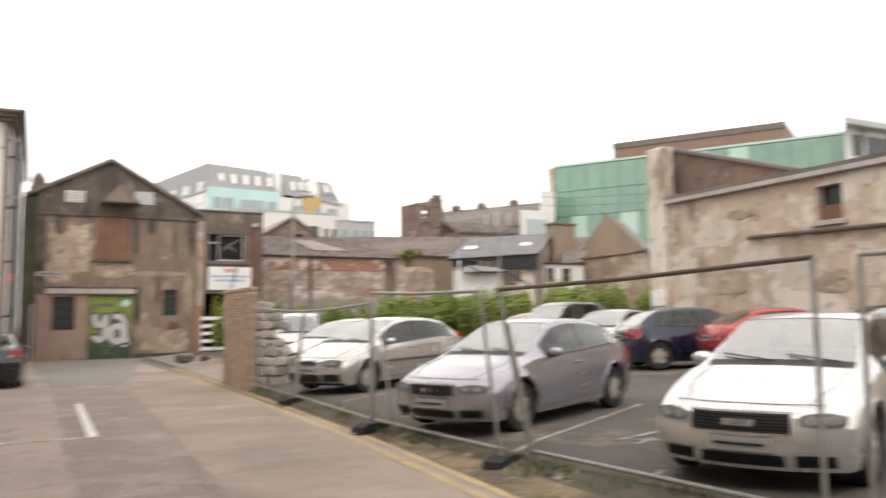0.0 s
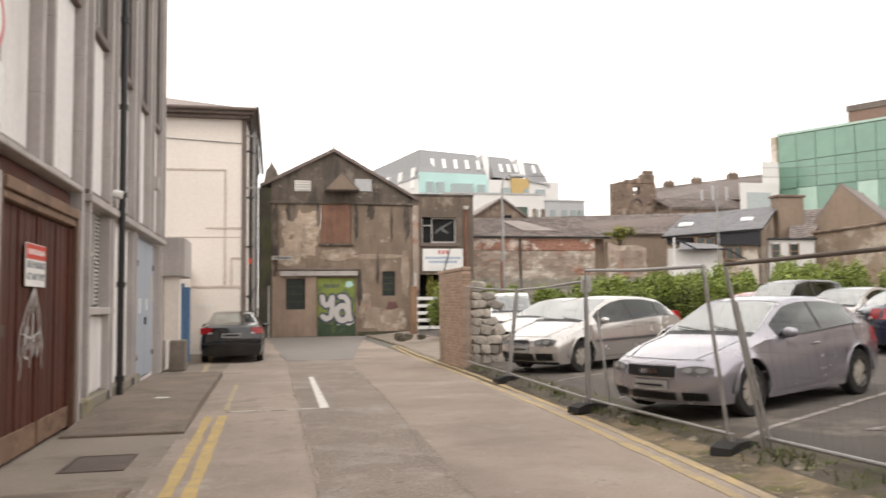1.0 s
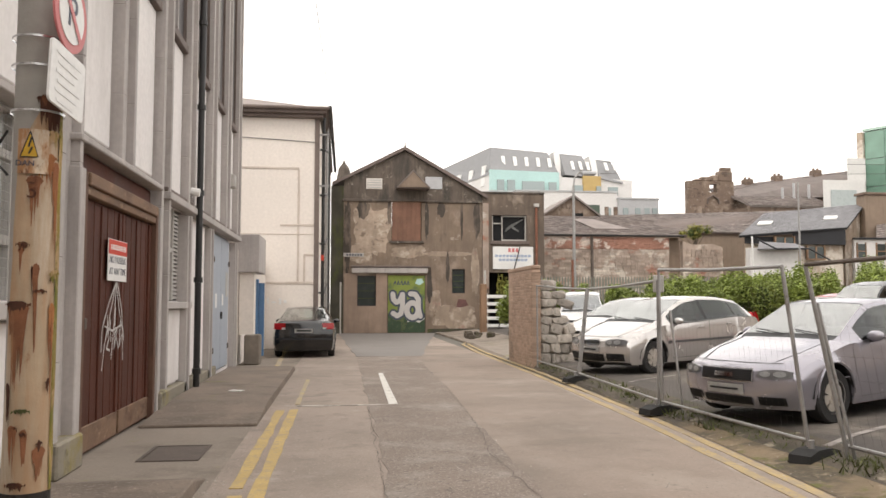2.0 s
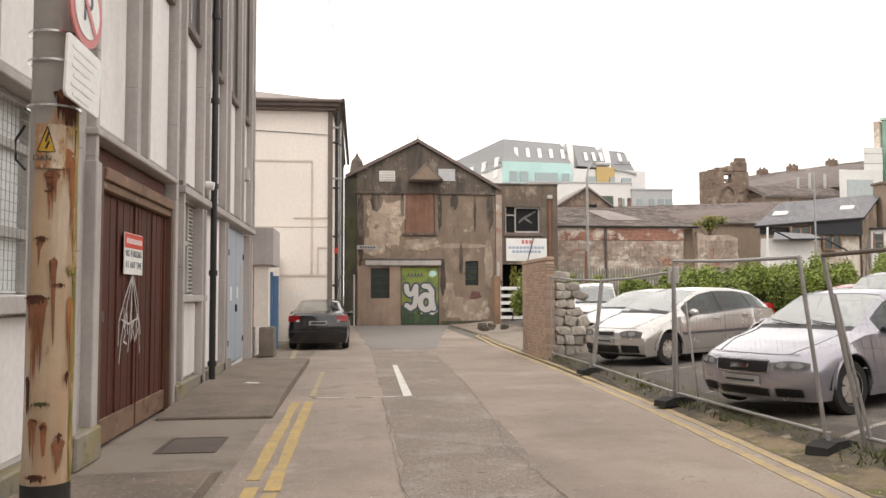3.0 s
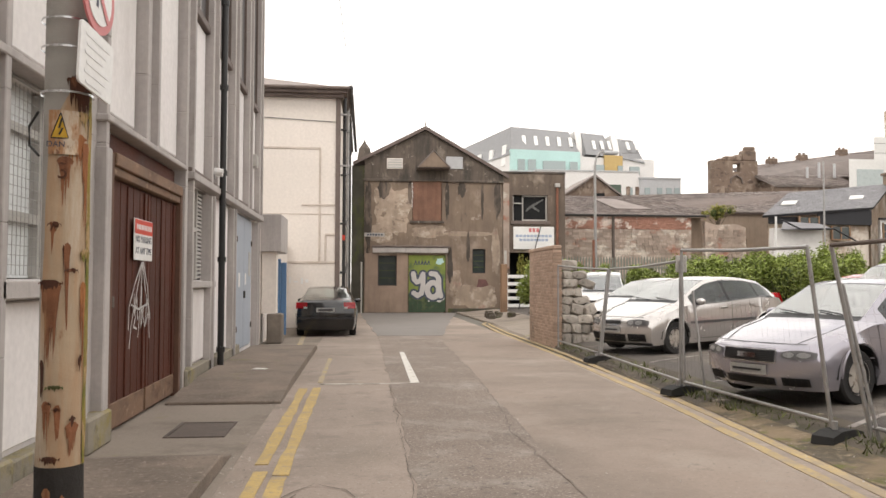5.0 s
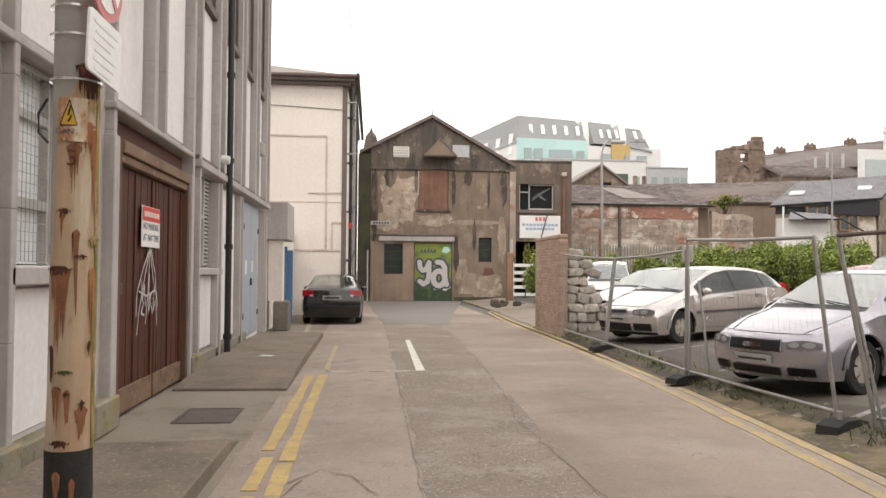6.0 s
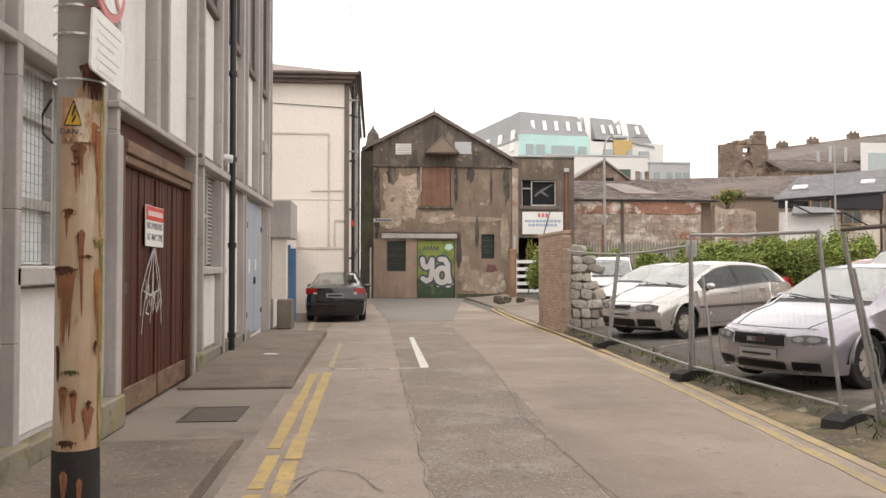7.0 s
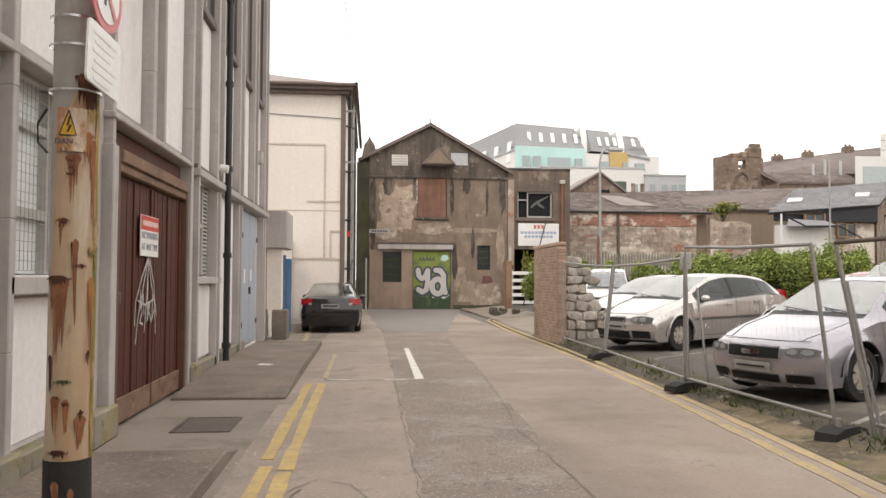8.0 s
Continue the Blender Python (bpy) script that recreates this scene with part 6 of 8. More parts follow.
for x0, y0 in ((24.6, 44.9), (29.3, 45.6)):
    zz = 5.47 + (x0 - 22.7) * 0.082 + (y0 - 43.5 - (x0 - 22.7) * 0.11) * 0.415
    part("rooflight", sheet([(x0, y0, zz + 0.10), (x0 + 0.95, y0 + 0.1, zz + 0.17), (x0 + 1.45, y0 + 0.75, zz + 0.42), (x0 + 0.5, y0 + 0.65, zz + 0.36)], 0.08), M["signwhite"], modern, "white rooflight")
part("porch_roof", sheet([(23.5, 42.9, 4.62), (26.5, 42.9, 4.66), (26.2, 43.6, 5.0), (24.0, 43.6, 5.1)], 0.08), M["slateblue"], modern)
part("porch_edge", bar([(23.5, 42.9, 5.15), (24.6, 42.85, 4.62), (26.6, 42.85, 4.66), (28.2, 42.9, 3.85)], 0.05, 6), M["blackclad"], modern)
for x0, x1, y0, z0, z1, fm in ((25.1, 26.2, 43.74, 4.75, 5.35, M["timber"]), (27.3, 28.3, 44.1, 4.15, 4.85, M["timber"])):
    w = part("window", boxed(x0, x1, y0, y0 + 0.3, z0, z1), M["oldglass"], modern)
    each("window_frame", [(x0 - 0.08, x0, y0 - 0.05, y0 + 0.1, z0 - 0.08, z1 + 0.08), (x1, x1 + 0.08, y0 - 0.05, y0 + 0.1, z0 - 0.08, z1 + 0.08), ((x0 + x1) / 2 - 0.04, (x0 + x1) / 2 + 0.04, y0 - 0.05, y0 - 0.002, z0, z1), (x0, x1, y0 - 0.05, y0 - 0.002, z0 - 0.08, z0)], fm, w)
part("white_post", bar([(23.4, 43.3, 0), (23.4, 43.3, 5.35)], 0.06), M["signwhite"], modern)

chim_house = thing("chimney_house", "brown gabled cottage with a broad chimney stack", "house")
part("chimney", boxed(33.7, 35.65, 47.9, 48.8, 0, 8.55, 0.04), M["brownwall"], chim_house, "broad brown chimney stack")
part("chimney_cap", boxed(33.6, 35.75, 47.8, 48.9, 8.552, 8.72, 0.03), M["ruin"], chim_house)
part("front_wall", boxed(31.55, 34.9, 46.0, 46.3, 0, 5.5), M["white"], chim_house, "off-white rendered front")
part("front_gutter", bar([(31.4, 45.9, 5.52), (35.0, 45.9, 5.56)], 0.07, 6), M["blackclad"], chim_house)
for x0, x1 in ((31.75, 32.25), (33.05, 33.62)):
    w = part("window", boxed(x0, x1, 45.94, 46.04, 4.3, 5.2), M["oldglass"], chim_house)
    each("window_frame", [(x0 - 0.07, x0, 45.92, 46.0, 4.22, 5.28), (x1, x1 + 0.07, 45.92, 46.0, 4.22, 5.28), (x0, x1, 45.92, 45.938, 4.22, 4.3), (x0, x1, 45.92, 45.938, 4.72, 4.77)], M["timber"], w)
slated(chim_house, "slate_covering", (33.2, 46.2, 5.5), (35.0, 46.2, 5.75), (36.0, 50, 7.9), (39.0, 50, 8.1), 14, 12, M["slate"], 0.03)
part("roof_deck", sheet([(33.2, 46.22, 5.45), (35.0, 46.22, 5.7), (39.0, 50, 8.05)], 0.1), M["slate"], chim_house)
part("roof_deck", sheet([(33.2, 46.22, 5.45), (39.0, 50, 8.05), (36.0, 50, 7.85)], 0.1), M["slate"], chim_house)
gv = [(36.24, 48.0, 0), (39.1, 44.5, 0), (39.1, 44.5, 6.6), (37.5, 46.6, 9.3), (36.24, 48.0, 6.5)]
gb = bmesh.new()
near = [gb.verts.new(p) for p in gv]
far = [gb.verts.new((x + 5.4, y + 4.4, z)) for x, y, z in gv]
gb.faces.new(near)
gb.faces.new(far[::-1])
for i in range(5):
    gb.faces.new((near[i], near[(i + 1) % 5], far[(i + 1) % 5], far[i]))
part("gable", gb, M["brownwall"], chim_house, "brown rendered gable")
for eave, n_ in (((39.3, 44.25, 6.42), 1), ((36.05, 48.2, 6.3), -1)):
    part("roof", sheet([eave, (eave[0] + 5.5, eave[1] + 4.5, eave[2]), (37.5 + 5.5, 46.6 + 4.5, 9.42), (37.5, 46.6, 9.42)][::n_], 0.10), M["slate"], chim_house, "slate roof slope")
cw = bmesh.new()
q = [cw.verts.new(p) for p in ((35.1, 47.35, 0), (36.25, 40.9, 0), (36.25, 40.9, 6.05), (35.1, 47.35, 5.88))]
cw.faces.new(q)
bmesh.ops.solidify(cw, geom=cw.faces[:], thickness=0.3)
part("cap_wall", cw, M["sandwall"], chim_house, "sandy yard wall")
part("wall_coping", bar([(35.05, 47.4, 5.98), (35.6, 44.4, 6.03), (36.25, 40.8, 6.17)], 0.13, 6), M["ruin"], chim_house, "dark ragged wall coping")

# ruined stone mill on the skyline
mill = thing("ruined_mill", "dark brown roofless mill with chimneys on the skyline", "building")
part("wall", wall_with_holes(36.2, 41.3, 0, 14.4, [(38.6, 39.4, 13.2, 14.1)], 80, 80.8, "y"), M["ruin"], mill)
part("parapet", boxes((37.0, 37.7, 80, 80.8, 14.402, 14.62), (37.71, 38.9, 80, 80.8, 14.402, 14.86), (38.91, 39.6, 80, 80.8, 14.402, 15.05), (39.61, 41.2, 80, 80.8, 14.402, 15.5), bev=0.09), M["ruin"], mill)
part("arch", bar([(38.3, 79.9, 12.0), (38.35, 79.9, 12.5), (38.9, 79.9, 12.9), (39.5, 79.9, 12.5), (39.6, 79.9, 12.0)], 0.1, 5), M["trimbrown"], mill)
part("chimney", boxed(40.0, 41.1, 80.1, 80.7, 15.502, 15.9, 0.04), M["ruin"], mill)
quad_wall("end_wall", [(41.31, 0), (68, 0), (68, 13.68), (41.31, 12.58)], 82, 90, M["ruin"], mill)
slated(mill, "slate_covering", (41.31, 81.6, 12.7), (68, 81.6, 13.8), (41.31, 86, 14.5), (68, 86, 18.2), 16, 60, M["slate"], 0.04, "worn slate roof slope")
part("roof_deck", sheet([(41.31, 81.6, 12.65), (68, 81.6, 13.75), (68, 86, 18.1), (41.31, 86, 14.45)], 0.15), M["slate"], mill)
slated(mill, "slate_covering", (41.0, 76, 11.4), (50, 76, 11.4), (41.0, 80, 12.9), (50, 80, 13.0), 12, 24, M["slate"], 0.04)
part("lower_roof", sheet([(41.0, 76, 11.35), (50, 76, 11.35), (50, 80, 12.95), (41.0, 80, 12.85)], 0.15), M["slate"], mill)
part("lower_wall", boxed(41.0, 50, 76.2, 80, 0, 11.3), M["ruin"], mill)
for x, z in ((45.6, 14.9), (49.2, 15.4), (54.0, 16.1), (61.0, 17.0)):
    part("chimney", boxed(x, x + 1.0, 85.6, 86.6, 13.5, z + 0.75, 0.05), M["ruin"], mill)
    for k in (0.25, 0.75):
        part("chimney_pot", bar([(x + k, 86.1, z + 0.75), (x + k, 86.1, z + 1.0)], 0.14), M["ruin"], mill)
white_block = thing("white_block", "white rendered block with a large pane", "building")
part("wall", prism(bmesh.new(), [(47.6, 74), (52.2, 74), (57.5, 82), (52.8, 82)], 0, 13.8, "z"), M["white"], white_block)
part("upper_wall", prism(bmesh.new(), [(50.6, 74.5), (52.6, 74.5), (58.0, 82), (56.0, 82)], 13.802, 16.15, "z"), M["white"], white_block)
part("pane", boxed(48.4, 51.15, 73.92, 73.99, 11.0, 12.8), M["paleglass"], white_block)
vent = thing("roof_vent", "pale ventilation pipes on the mill roof", "vent")
for x in (46.2, 47.5, 49.2):
    part("pipe", bar([(x, 79, 12.3), (x, 79, 13.6 + 0.4 * (x % 2))], 0.14), M["lightgrey"], vent)

# green glass office block
office = thing("green_glass_office", "green glass office block with brown plant room", "building", at=(54.6, 77.6, 0))
office.rotation_euler = (0, 0, radians(-58.5))
part("wall", prism(bmesh.new(), [(0.1, 0.3), (33, 0.3), (33, 24), (1.0, 24)], 0, 19.6, "z"), M["lightgrey"], office)
part("end_fin", boxed(-0.5, 0.08, -0.3, 0.29, 0, 19.5), M["sandwall"], office, "buff stone end fin")
rnd = random.Random(12)
for r in range(6):
    for c in range(16):
        z0 = 1.9 + r * 2.95
        m_ = M["greenlight"] if (r == 5 and 5 < c < 11 and c % 3) or (r == 3 and c in (1, 4, 9, 10, 12)) or (r == 2 and c in (2, 3)) else M["greenglass"]
        part("pane", boxed(0.15 + c * 2.0, 2.09 + c * 2.0, 0.1 - 0.02 * rnd.random(), 0.29, z0, z0 + 2.88), m_, office)
part("roof_edge", prism(bmesh.new(), [(0.0, 0.0), (33, 0.0), (33, 24), (1.0, 24)], 19.602, 19.85, "z"), M["greenlight"], office)
part("plant_room", prism(bmesh.new(), [(3.0, 13.2), (24, 13.2), (24, 22), (3.0, 22)], 19.852, 24.5, "z"), M["cladbrown"], office, "brown clad plant room")
part("plant_louvre", boxed(2.9, 24.1, 13.05, 13.19, 23.9, 24.6), M["trimbrown"], office)
pent = thing("penthouse_block", "white penthouse block with a flat overhanging roof", "building")
part("wall", prism(bmesh.new(), [(69.5, 50), (90, 50), (108, 60), (85, 60)], 0, 19.9, "z"), M["white"], pent)
part("window", boxed(70.5, 89, 49.9, 49.99, 17.2, 19.3), M["glass"], pent)
part("roof", prism(bmesh.new(), [(67.8, 48.8), (92, 48.8), (112, 61), (86.5, 61)], 19.902, 20.5, "z"), M["lightgrey"], pent)

# apartment block with turquoise bays
flats = thing("apartment_block", "white apartment block with turquoise bays and grey mansard", "building")
b = bmesh.new()
prism(b, [(20.7, 110), (42.5, 113), (42.5, 135), (13.0, 140)], 0, 19.6, "z")
part("wall", b, M["white"], flats)
part("turquoise_bay", prism(bmesh.new(), [(20.6, 109.6), (30.9, 111.0), (30.9, 112), (20.6, 111)], 16.6, 20.2, "z"), M["turq"], flats, "turquoise clad bay")
part("ochre_bay", prism(bmesh.new(), [(34.6, 111.45), (37.4, 111.87), (37.4, 113), (34.6, 112.7)], 16.9, 19.9, "z"), M["ochre"], flats, "ochre clad bay")


def mansard(x0, y0, x1, y1, zl, zr, top, lean):
    b = bmesh.new()
    lo = [(x0, y0, zl), (x1, y1, zr), (x1 + 1, y1 + 22, zr), (x0 - 4, y0 + 22, zl)]
    hi = [(x0 + lean, y0 + 3.2, top), (x1 - 0.9, y1 + 3.2, top - (x1 - x0) * 0.03), (x1 - 0.9, y1 + 20, top - 0.4), (x0 + lean - 3, y0 + 20, top)]
    v = [b.verts.new(p) for p in lo + hi]
    for f in ((0, 1, 5, 4), (1, 2, 6, 5), (2, 3, 7, 6), (3, 0, 4, 7), (4, 5, 6, 7), (3, 2, 1, 0)):
        b.faces.new([v[i] for i in f])
    return b


part("mansard_roof", mansard(20.7, 109.8, 31.0, 111.2, 20.25, 19.9, 24.0, 0.6), M["zinc"], flats, "grey seamed mansard roof")
part("mansard_roof", mansard(31.9, 111.3, 36.4, 111.9, 19.95, 19.7, 23.6, 0.1), M["zinc"], flats)
part("mansard_roof", mansard(37.3, 112.0, 41.0, 112.5, 19.6, 19.0, 23.0, 0.1), M["zinc"], flats)
b = bmesh.new()
v = [b.verts.new(p) for p in ((20.65, 109.75, 19.55), (21.3, 113.0, 24.0), (16.5, 134, 24.0), (12.9, 139.9, 19.55))]
b.faces.new(v)
part("mansard_side", b, M["zinc"], flats)
for x0, z1 in ((31.0, 23.9), (36.45, 23.4)):
    part("party_wall", prism(bmesh.new(), [(110.9, 16), (114.5, z1), (118, z1), (118, 16)], x0, x0 + 0.9, "x"), M["white"], flats)
for i in range(5):
    x = 22.6 + i * 1.75
    part("dormer_window", sheet([(x, 110.9 + i * 0.23, 21.1), (x + 0.5, 110.95 + i * 0.23, 21.1), (x + 0.6, 112.1 + i * 0.23, 22.6), (x + 0.1, 112.05 + i * 0.23, 22.6)], 0.15), M["signwhite"], flats)
for x in (33.2, 34.4, 35.5, 38.3, 39.6):
    part("dormer_window", sheet([(x, 112.1 + 0.02 * (x - 30), 20.9), (x + 0.45, 112.15 + 0.02 * (x - 30), 20.9), (x + 0.5, 113.3 + 0.02 * (x - 30), 22.3), (x + 0.05, 113.25 + 0.02 * (x - 30), 22.3)], 0.15), M["signwhite"], flats)
for i in range(6):
    t = 0.06 + i * 0.15
    x, y = 20.7 - 7.7 * t, 110 + 30 * t
    part("side_window", sheet([(x - 0.1, y, 18.2), (x - 0.45, y + 1.2, 18.2), (x - 0.2, y + 1.2, 21.2), (x + 0.15, y, 21.2)][::-1], 0.2), M["signwhite"], flats)
for x0, x1, z0, z1 in ((21.6, 22.6, 16.9, 18.8), (23.1, 24.2, 16.9, 18.8), (25.3, 28.5, 16.9, 18.7), (29.3, 30.4, 16.9, 18.7)):
    part("bay_window", boxed(x0, x1, 109.4 + (x0 - 20.6) * 0.136, 110.0 + (x0 - 20.6) * 0.136, z0, z1), M["flatglass"], flats)
part("bay_window", boxed(33.2, 34.4, 111.0, 111.6, 17.0, 18.4), M["flatglass"], flats)
part("bay_window", boxed(36.6, 37.3, 111.5, 112.1, 17.0, 18.4), M["flatglass"], flats)
part("bay_window", boxed(38.6, 40.0, 112.1, 112.8, 17.2, 18.4), M["flatglass"], flats)
part("balcony_rail", prism(bmesh.new(), [(20.4, 108.9), (31.2, 110.3), (31.2, 110.4), (20.4, 109.0)], 16.2, 17.2, "z"), M["paleglass"], flats)
low = thing("pale_office_block", "low white and grey block in front of the apartments", "building")
part("wall", boxed(23, 37.0, 104, 109, 0, 16.4), M["white"], low)
part("wall_grey", boxed(37.0, 42.6, 103.5, 109, 0, 15.5), M["lightgrey"], low, "light grey panelled wall")
part("roof_edge", boxes((22.9, 37.0, 103.9, 109, 16.402, 16.6), (36.9, 42.7, 103.4, 109, 15.502, 15.7)), M["lightgrey"], low)
for x in (35.2, 37.6, 39.3, 40.6, 41.7):
    part("window", boxed(x, x + 0.7, 103.35, 103.49, 12.4, 14.3), M["flatglass"], low)
spire = thing("spire_top", "small stone turret top behind the roofs", "turret")
part("cap", bar([(0.2, 60, 0), (0.2, 60, 10.8), (0.2, 60, 11.6), (0.2, 60, 12.0), (0.2, 60, 12.2)], [0.55, 0.55, 0.4, 0.10, 0.04], 8), M["gablehigh"], spire)

# ---------------------------------------------------------------- old rendered wall and lean-to at the car park's side
M["oldplaster"] = mat("chalky_flaking_plaster", (0.60, 0.53, 0.45), 0.92, var=0.15, scale=1.2, fine=12, bump=0.4, streak=0.3, stains=(((0.44, 0.36, 0.28), 1.6, 0.52, 0.64, 1), ((0.26, 0.195, 0.145), 4.0, 0.60, 0.68, 1)))
old = thing("old_outbuilding", "old sandy rendered outbuilding with flaking patches", "building")
part("wall", wall_with_holes(-12, 19.14, 0, 5.2, [(13.0, 13.75, 4.05, 4.95)], 18.0, 18.45, "x"), M["sandwall"], old, "flaking sandy rendered wall")
part("corner_pier", boxed(17.82, 18.3, 19.16, 19.95, 0, 7.1, 0.05), M["sandwall"], old, "tall pale corner pier")
part("window", boxed(18.30, 18.34, 13.0, 13.75, 4.05, 4.95), M["oldglass"], old)
part("window_board", boxed(18.15, 18.25, 13.01, 13.74, 4.06, 4.45), M["boards"], old)
part("window_sill", boxed(17.9, 18.2, 12.9, 13.85, 3.91, 4.045, 0.015), M["concrete"], old)
part("eave_coping", boxed(17.8, 18.55, -12, 19.13, 5.202, 5.42, 0.02), M["concrete"], old)
part("roof", sheet([(17.78, -12, 5.48), (17.78, 19.13, 5.44), (24, 19.13, 6.6), (24, -12, 6.6)][::-1], 0.12), M["slate"], old)
part("wall_pipe", bar([(17.9, -12, 3.6), (17.9, 11, 3.72), (17.9, 15.9, 3.83)], 0.06), M["iron"], old)
part("rough_lip", boxes((17.86, 17.99, -12, 11.5, 2.95, 3.1), bev=0.03), M["iron"], old)
part("back_gable", prism(bmesh.new(), [(14.5, 0), (20.3, 0), (20.3, 7.2), (19.9, 7.24), (14.5, 5.52)], 18.61, 19.0, "x"), M["ruin"], old, "dark brown gable behind")
part("gable_coping", sheet([(18.5, 20.0, 7.34), (18.5, 14.3, 5.54), (19.1, 14.3, 5.54), (19.1, 20.0, 7.34)], 0.1), M["slate"], old)
part("end_wall", boxed(18.46, 24, 19.96, 20.3, 0, 5.9), M["sandwall"], old)
for k, (cy, cz, ry, rz) in enumerate(((17.2, 4.1, 0.9, 0.5), (15.8, 3.3, 0.8, 0.55), (14.4, 2.8, 0.8, 0.5), (18.4, 2.9, 0.4, 0.8), (12.2, 2.6, 0.7, 0.4))):
    part("plaster_patch", ragged_patch(cy, cz, ry, rz, 17.998 - 0.008 * (k % 2), 51 + k, 60, 0.4, "x"), M["oldplaster"], old, "pale flaking plaster")
for k, (cy, cz, ry, rz) in enumerate(((16.7, 2.6, 0.55, 0.4), (18.75, 4.4, 0.2, 0.6), (13.3, 2.5, 0.6, 0.35), (16.2, 4.55, 0.5, 0.16), (11.4, 3.2, 0.5, 0.2))):
    part("bared_patch", ragged_patch(cy, cz, ry, rz, 17.98, 61 + k, 60, 0.2, "x"), M["barestone"], old, "bared brown stonework")
wb = thing("wall_notice", "white notice board fixed on the old wall", "sign")
part("board", boxed(17.77, 17.818, 19.2, 19.85, 2.0, 2.5, 0.01), M["signwhite"], wb)
# invented wall behind the camera, unseen except in light and reflections
rear = thing("rear_backdrop", "plain brown backdrop wall added unseen behind the camera", "building")
part("wall", boxed(-14, 30, -16, -14.2, 0, 7.5), M["brownwall"], rear)

# ---------------------------------------------------------------- fence, shrubs and lamps at the back of the car park
pal = thing("palisade_fence", "grey-green steel palisade fence behind the shrubs", "fence")
for i in range(90):
    x = 7.6 + i * 0.13
    part("pale", prism(bmesh.new(), [(x, 0.3), (x + 0.07, 0.3), (x + 0.07, 2.6), (x + 0.035, 2.72), (x, 2.6)], 33.98, 34.0, "y"), M["palisade"], pal)
part("rail", boxed(7.5, 19.4, 34.005, 34.05, 0.8, 0.86), M["palisade"], pal)
part("rail", boxed(7.5, 19.4, 34.005, 34.05, 2.2, 2.26), M["palisade"], pal)
tall = thing("tall_post", "thin rusty post beside the palisade", "post")
part("post", boxed(9.9, 9.98, 33.6, 33.68, 0.3, 3.4), M["rustpipe"], tall)
setting("back_bank", prism(bmesh.new(), [(25.5, 0.1), (28.0, 0.5), (46.0, 0.9), (46.0, -0.2), (25.5, -0.2)], 10.9, 36, "x"), M["verge"], "rough grassy bank behind the car park", "ground")


def shrub(x, y, z, rx, ry, rz, leaves, seed, leafmat, label, name="shrub"):
    """A shrub: a few stems, and leaves scattered through an uneven crown of clumps."""
    s = thing(name, label, "shrub", at=(x, y, z))
    rnd = random.Random(seed)
    st = bmesh.new()
    clumps = []
    for k in range(11):
        a, q = rnd.uniform(0, math.tau), math.sqrt(rnd.random())
        c = Vector((rx * 0.75 * q * math.cos(a), ry * 0.75 * q * math.sin(a), rz * rnd.uniform(0.45, 0.86)))
        clumps.append((c, rnd.uniform(0.26, 0.5)))
        tube(st, [(c.x * 0.2, c.y * 0.2, 0), (c.x * 0.6, c.y * 0.6, c.z * 0.5), tuple(c)], [0.03, 0.018, 0.006], 5)
    part("stem", st, M["bark"], s)
    verts, faces = [], []
    for i in range(leaves):
        c, r = rnd.choice(clumps)
        d = Vector((rnd.gauss(0, 1), rnd.gauss(0, 1), rnd.gauss(0, 1))).normalized()
        p = c + Vector((d.x * r * rx * 0.75, d.y * r * ry * 0.9, d.z * r * rz * 0.75)) * (rnd.random() ** 0.35) * rnd.uniform(0.8, 1.18)
        if p.z < 0.03:
            continue
        e = Vector((rnd.gauss(0, 1), rnd.gauss(0, 1), rnd.gauss(0, 0.6))).normalized()
        f = e.cross(Vector((rnd.gauss(0, 1), rnd.gauss(0, 1), rnd.gauss(0, 1)))).normalized()
        l, w = rnd.uniform(0.045, 0.085), rnd.uniform(0.02, 0.036)
        k = len(verts)
        verts += [tuple(p - e * l), tuple(p + f * w), tuple(p + e * l), tuple(p - f * w)]
        faces.append((k, k + 1, k + 2, k + 3))
    me = bpy.data.meshes.new("leaves")
    me.from_pydata(verts, [], faces)
    me.materials.append(leafmat)
    ob = new("foliage", me)
    ob.parent = s
    ob["kind"] = "stuff"
    # solid dark blobs stand in for the shade deep in the crown
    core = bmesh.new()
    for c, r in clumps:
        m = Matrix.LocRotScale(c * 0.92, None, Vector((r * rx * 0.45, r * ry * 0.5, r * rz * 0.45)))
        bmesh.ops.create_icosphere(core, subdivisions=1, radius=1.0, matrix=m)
    part("inner_shade", core, M["leafdark"], s)
    return s


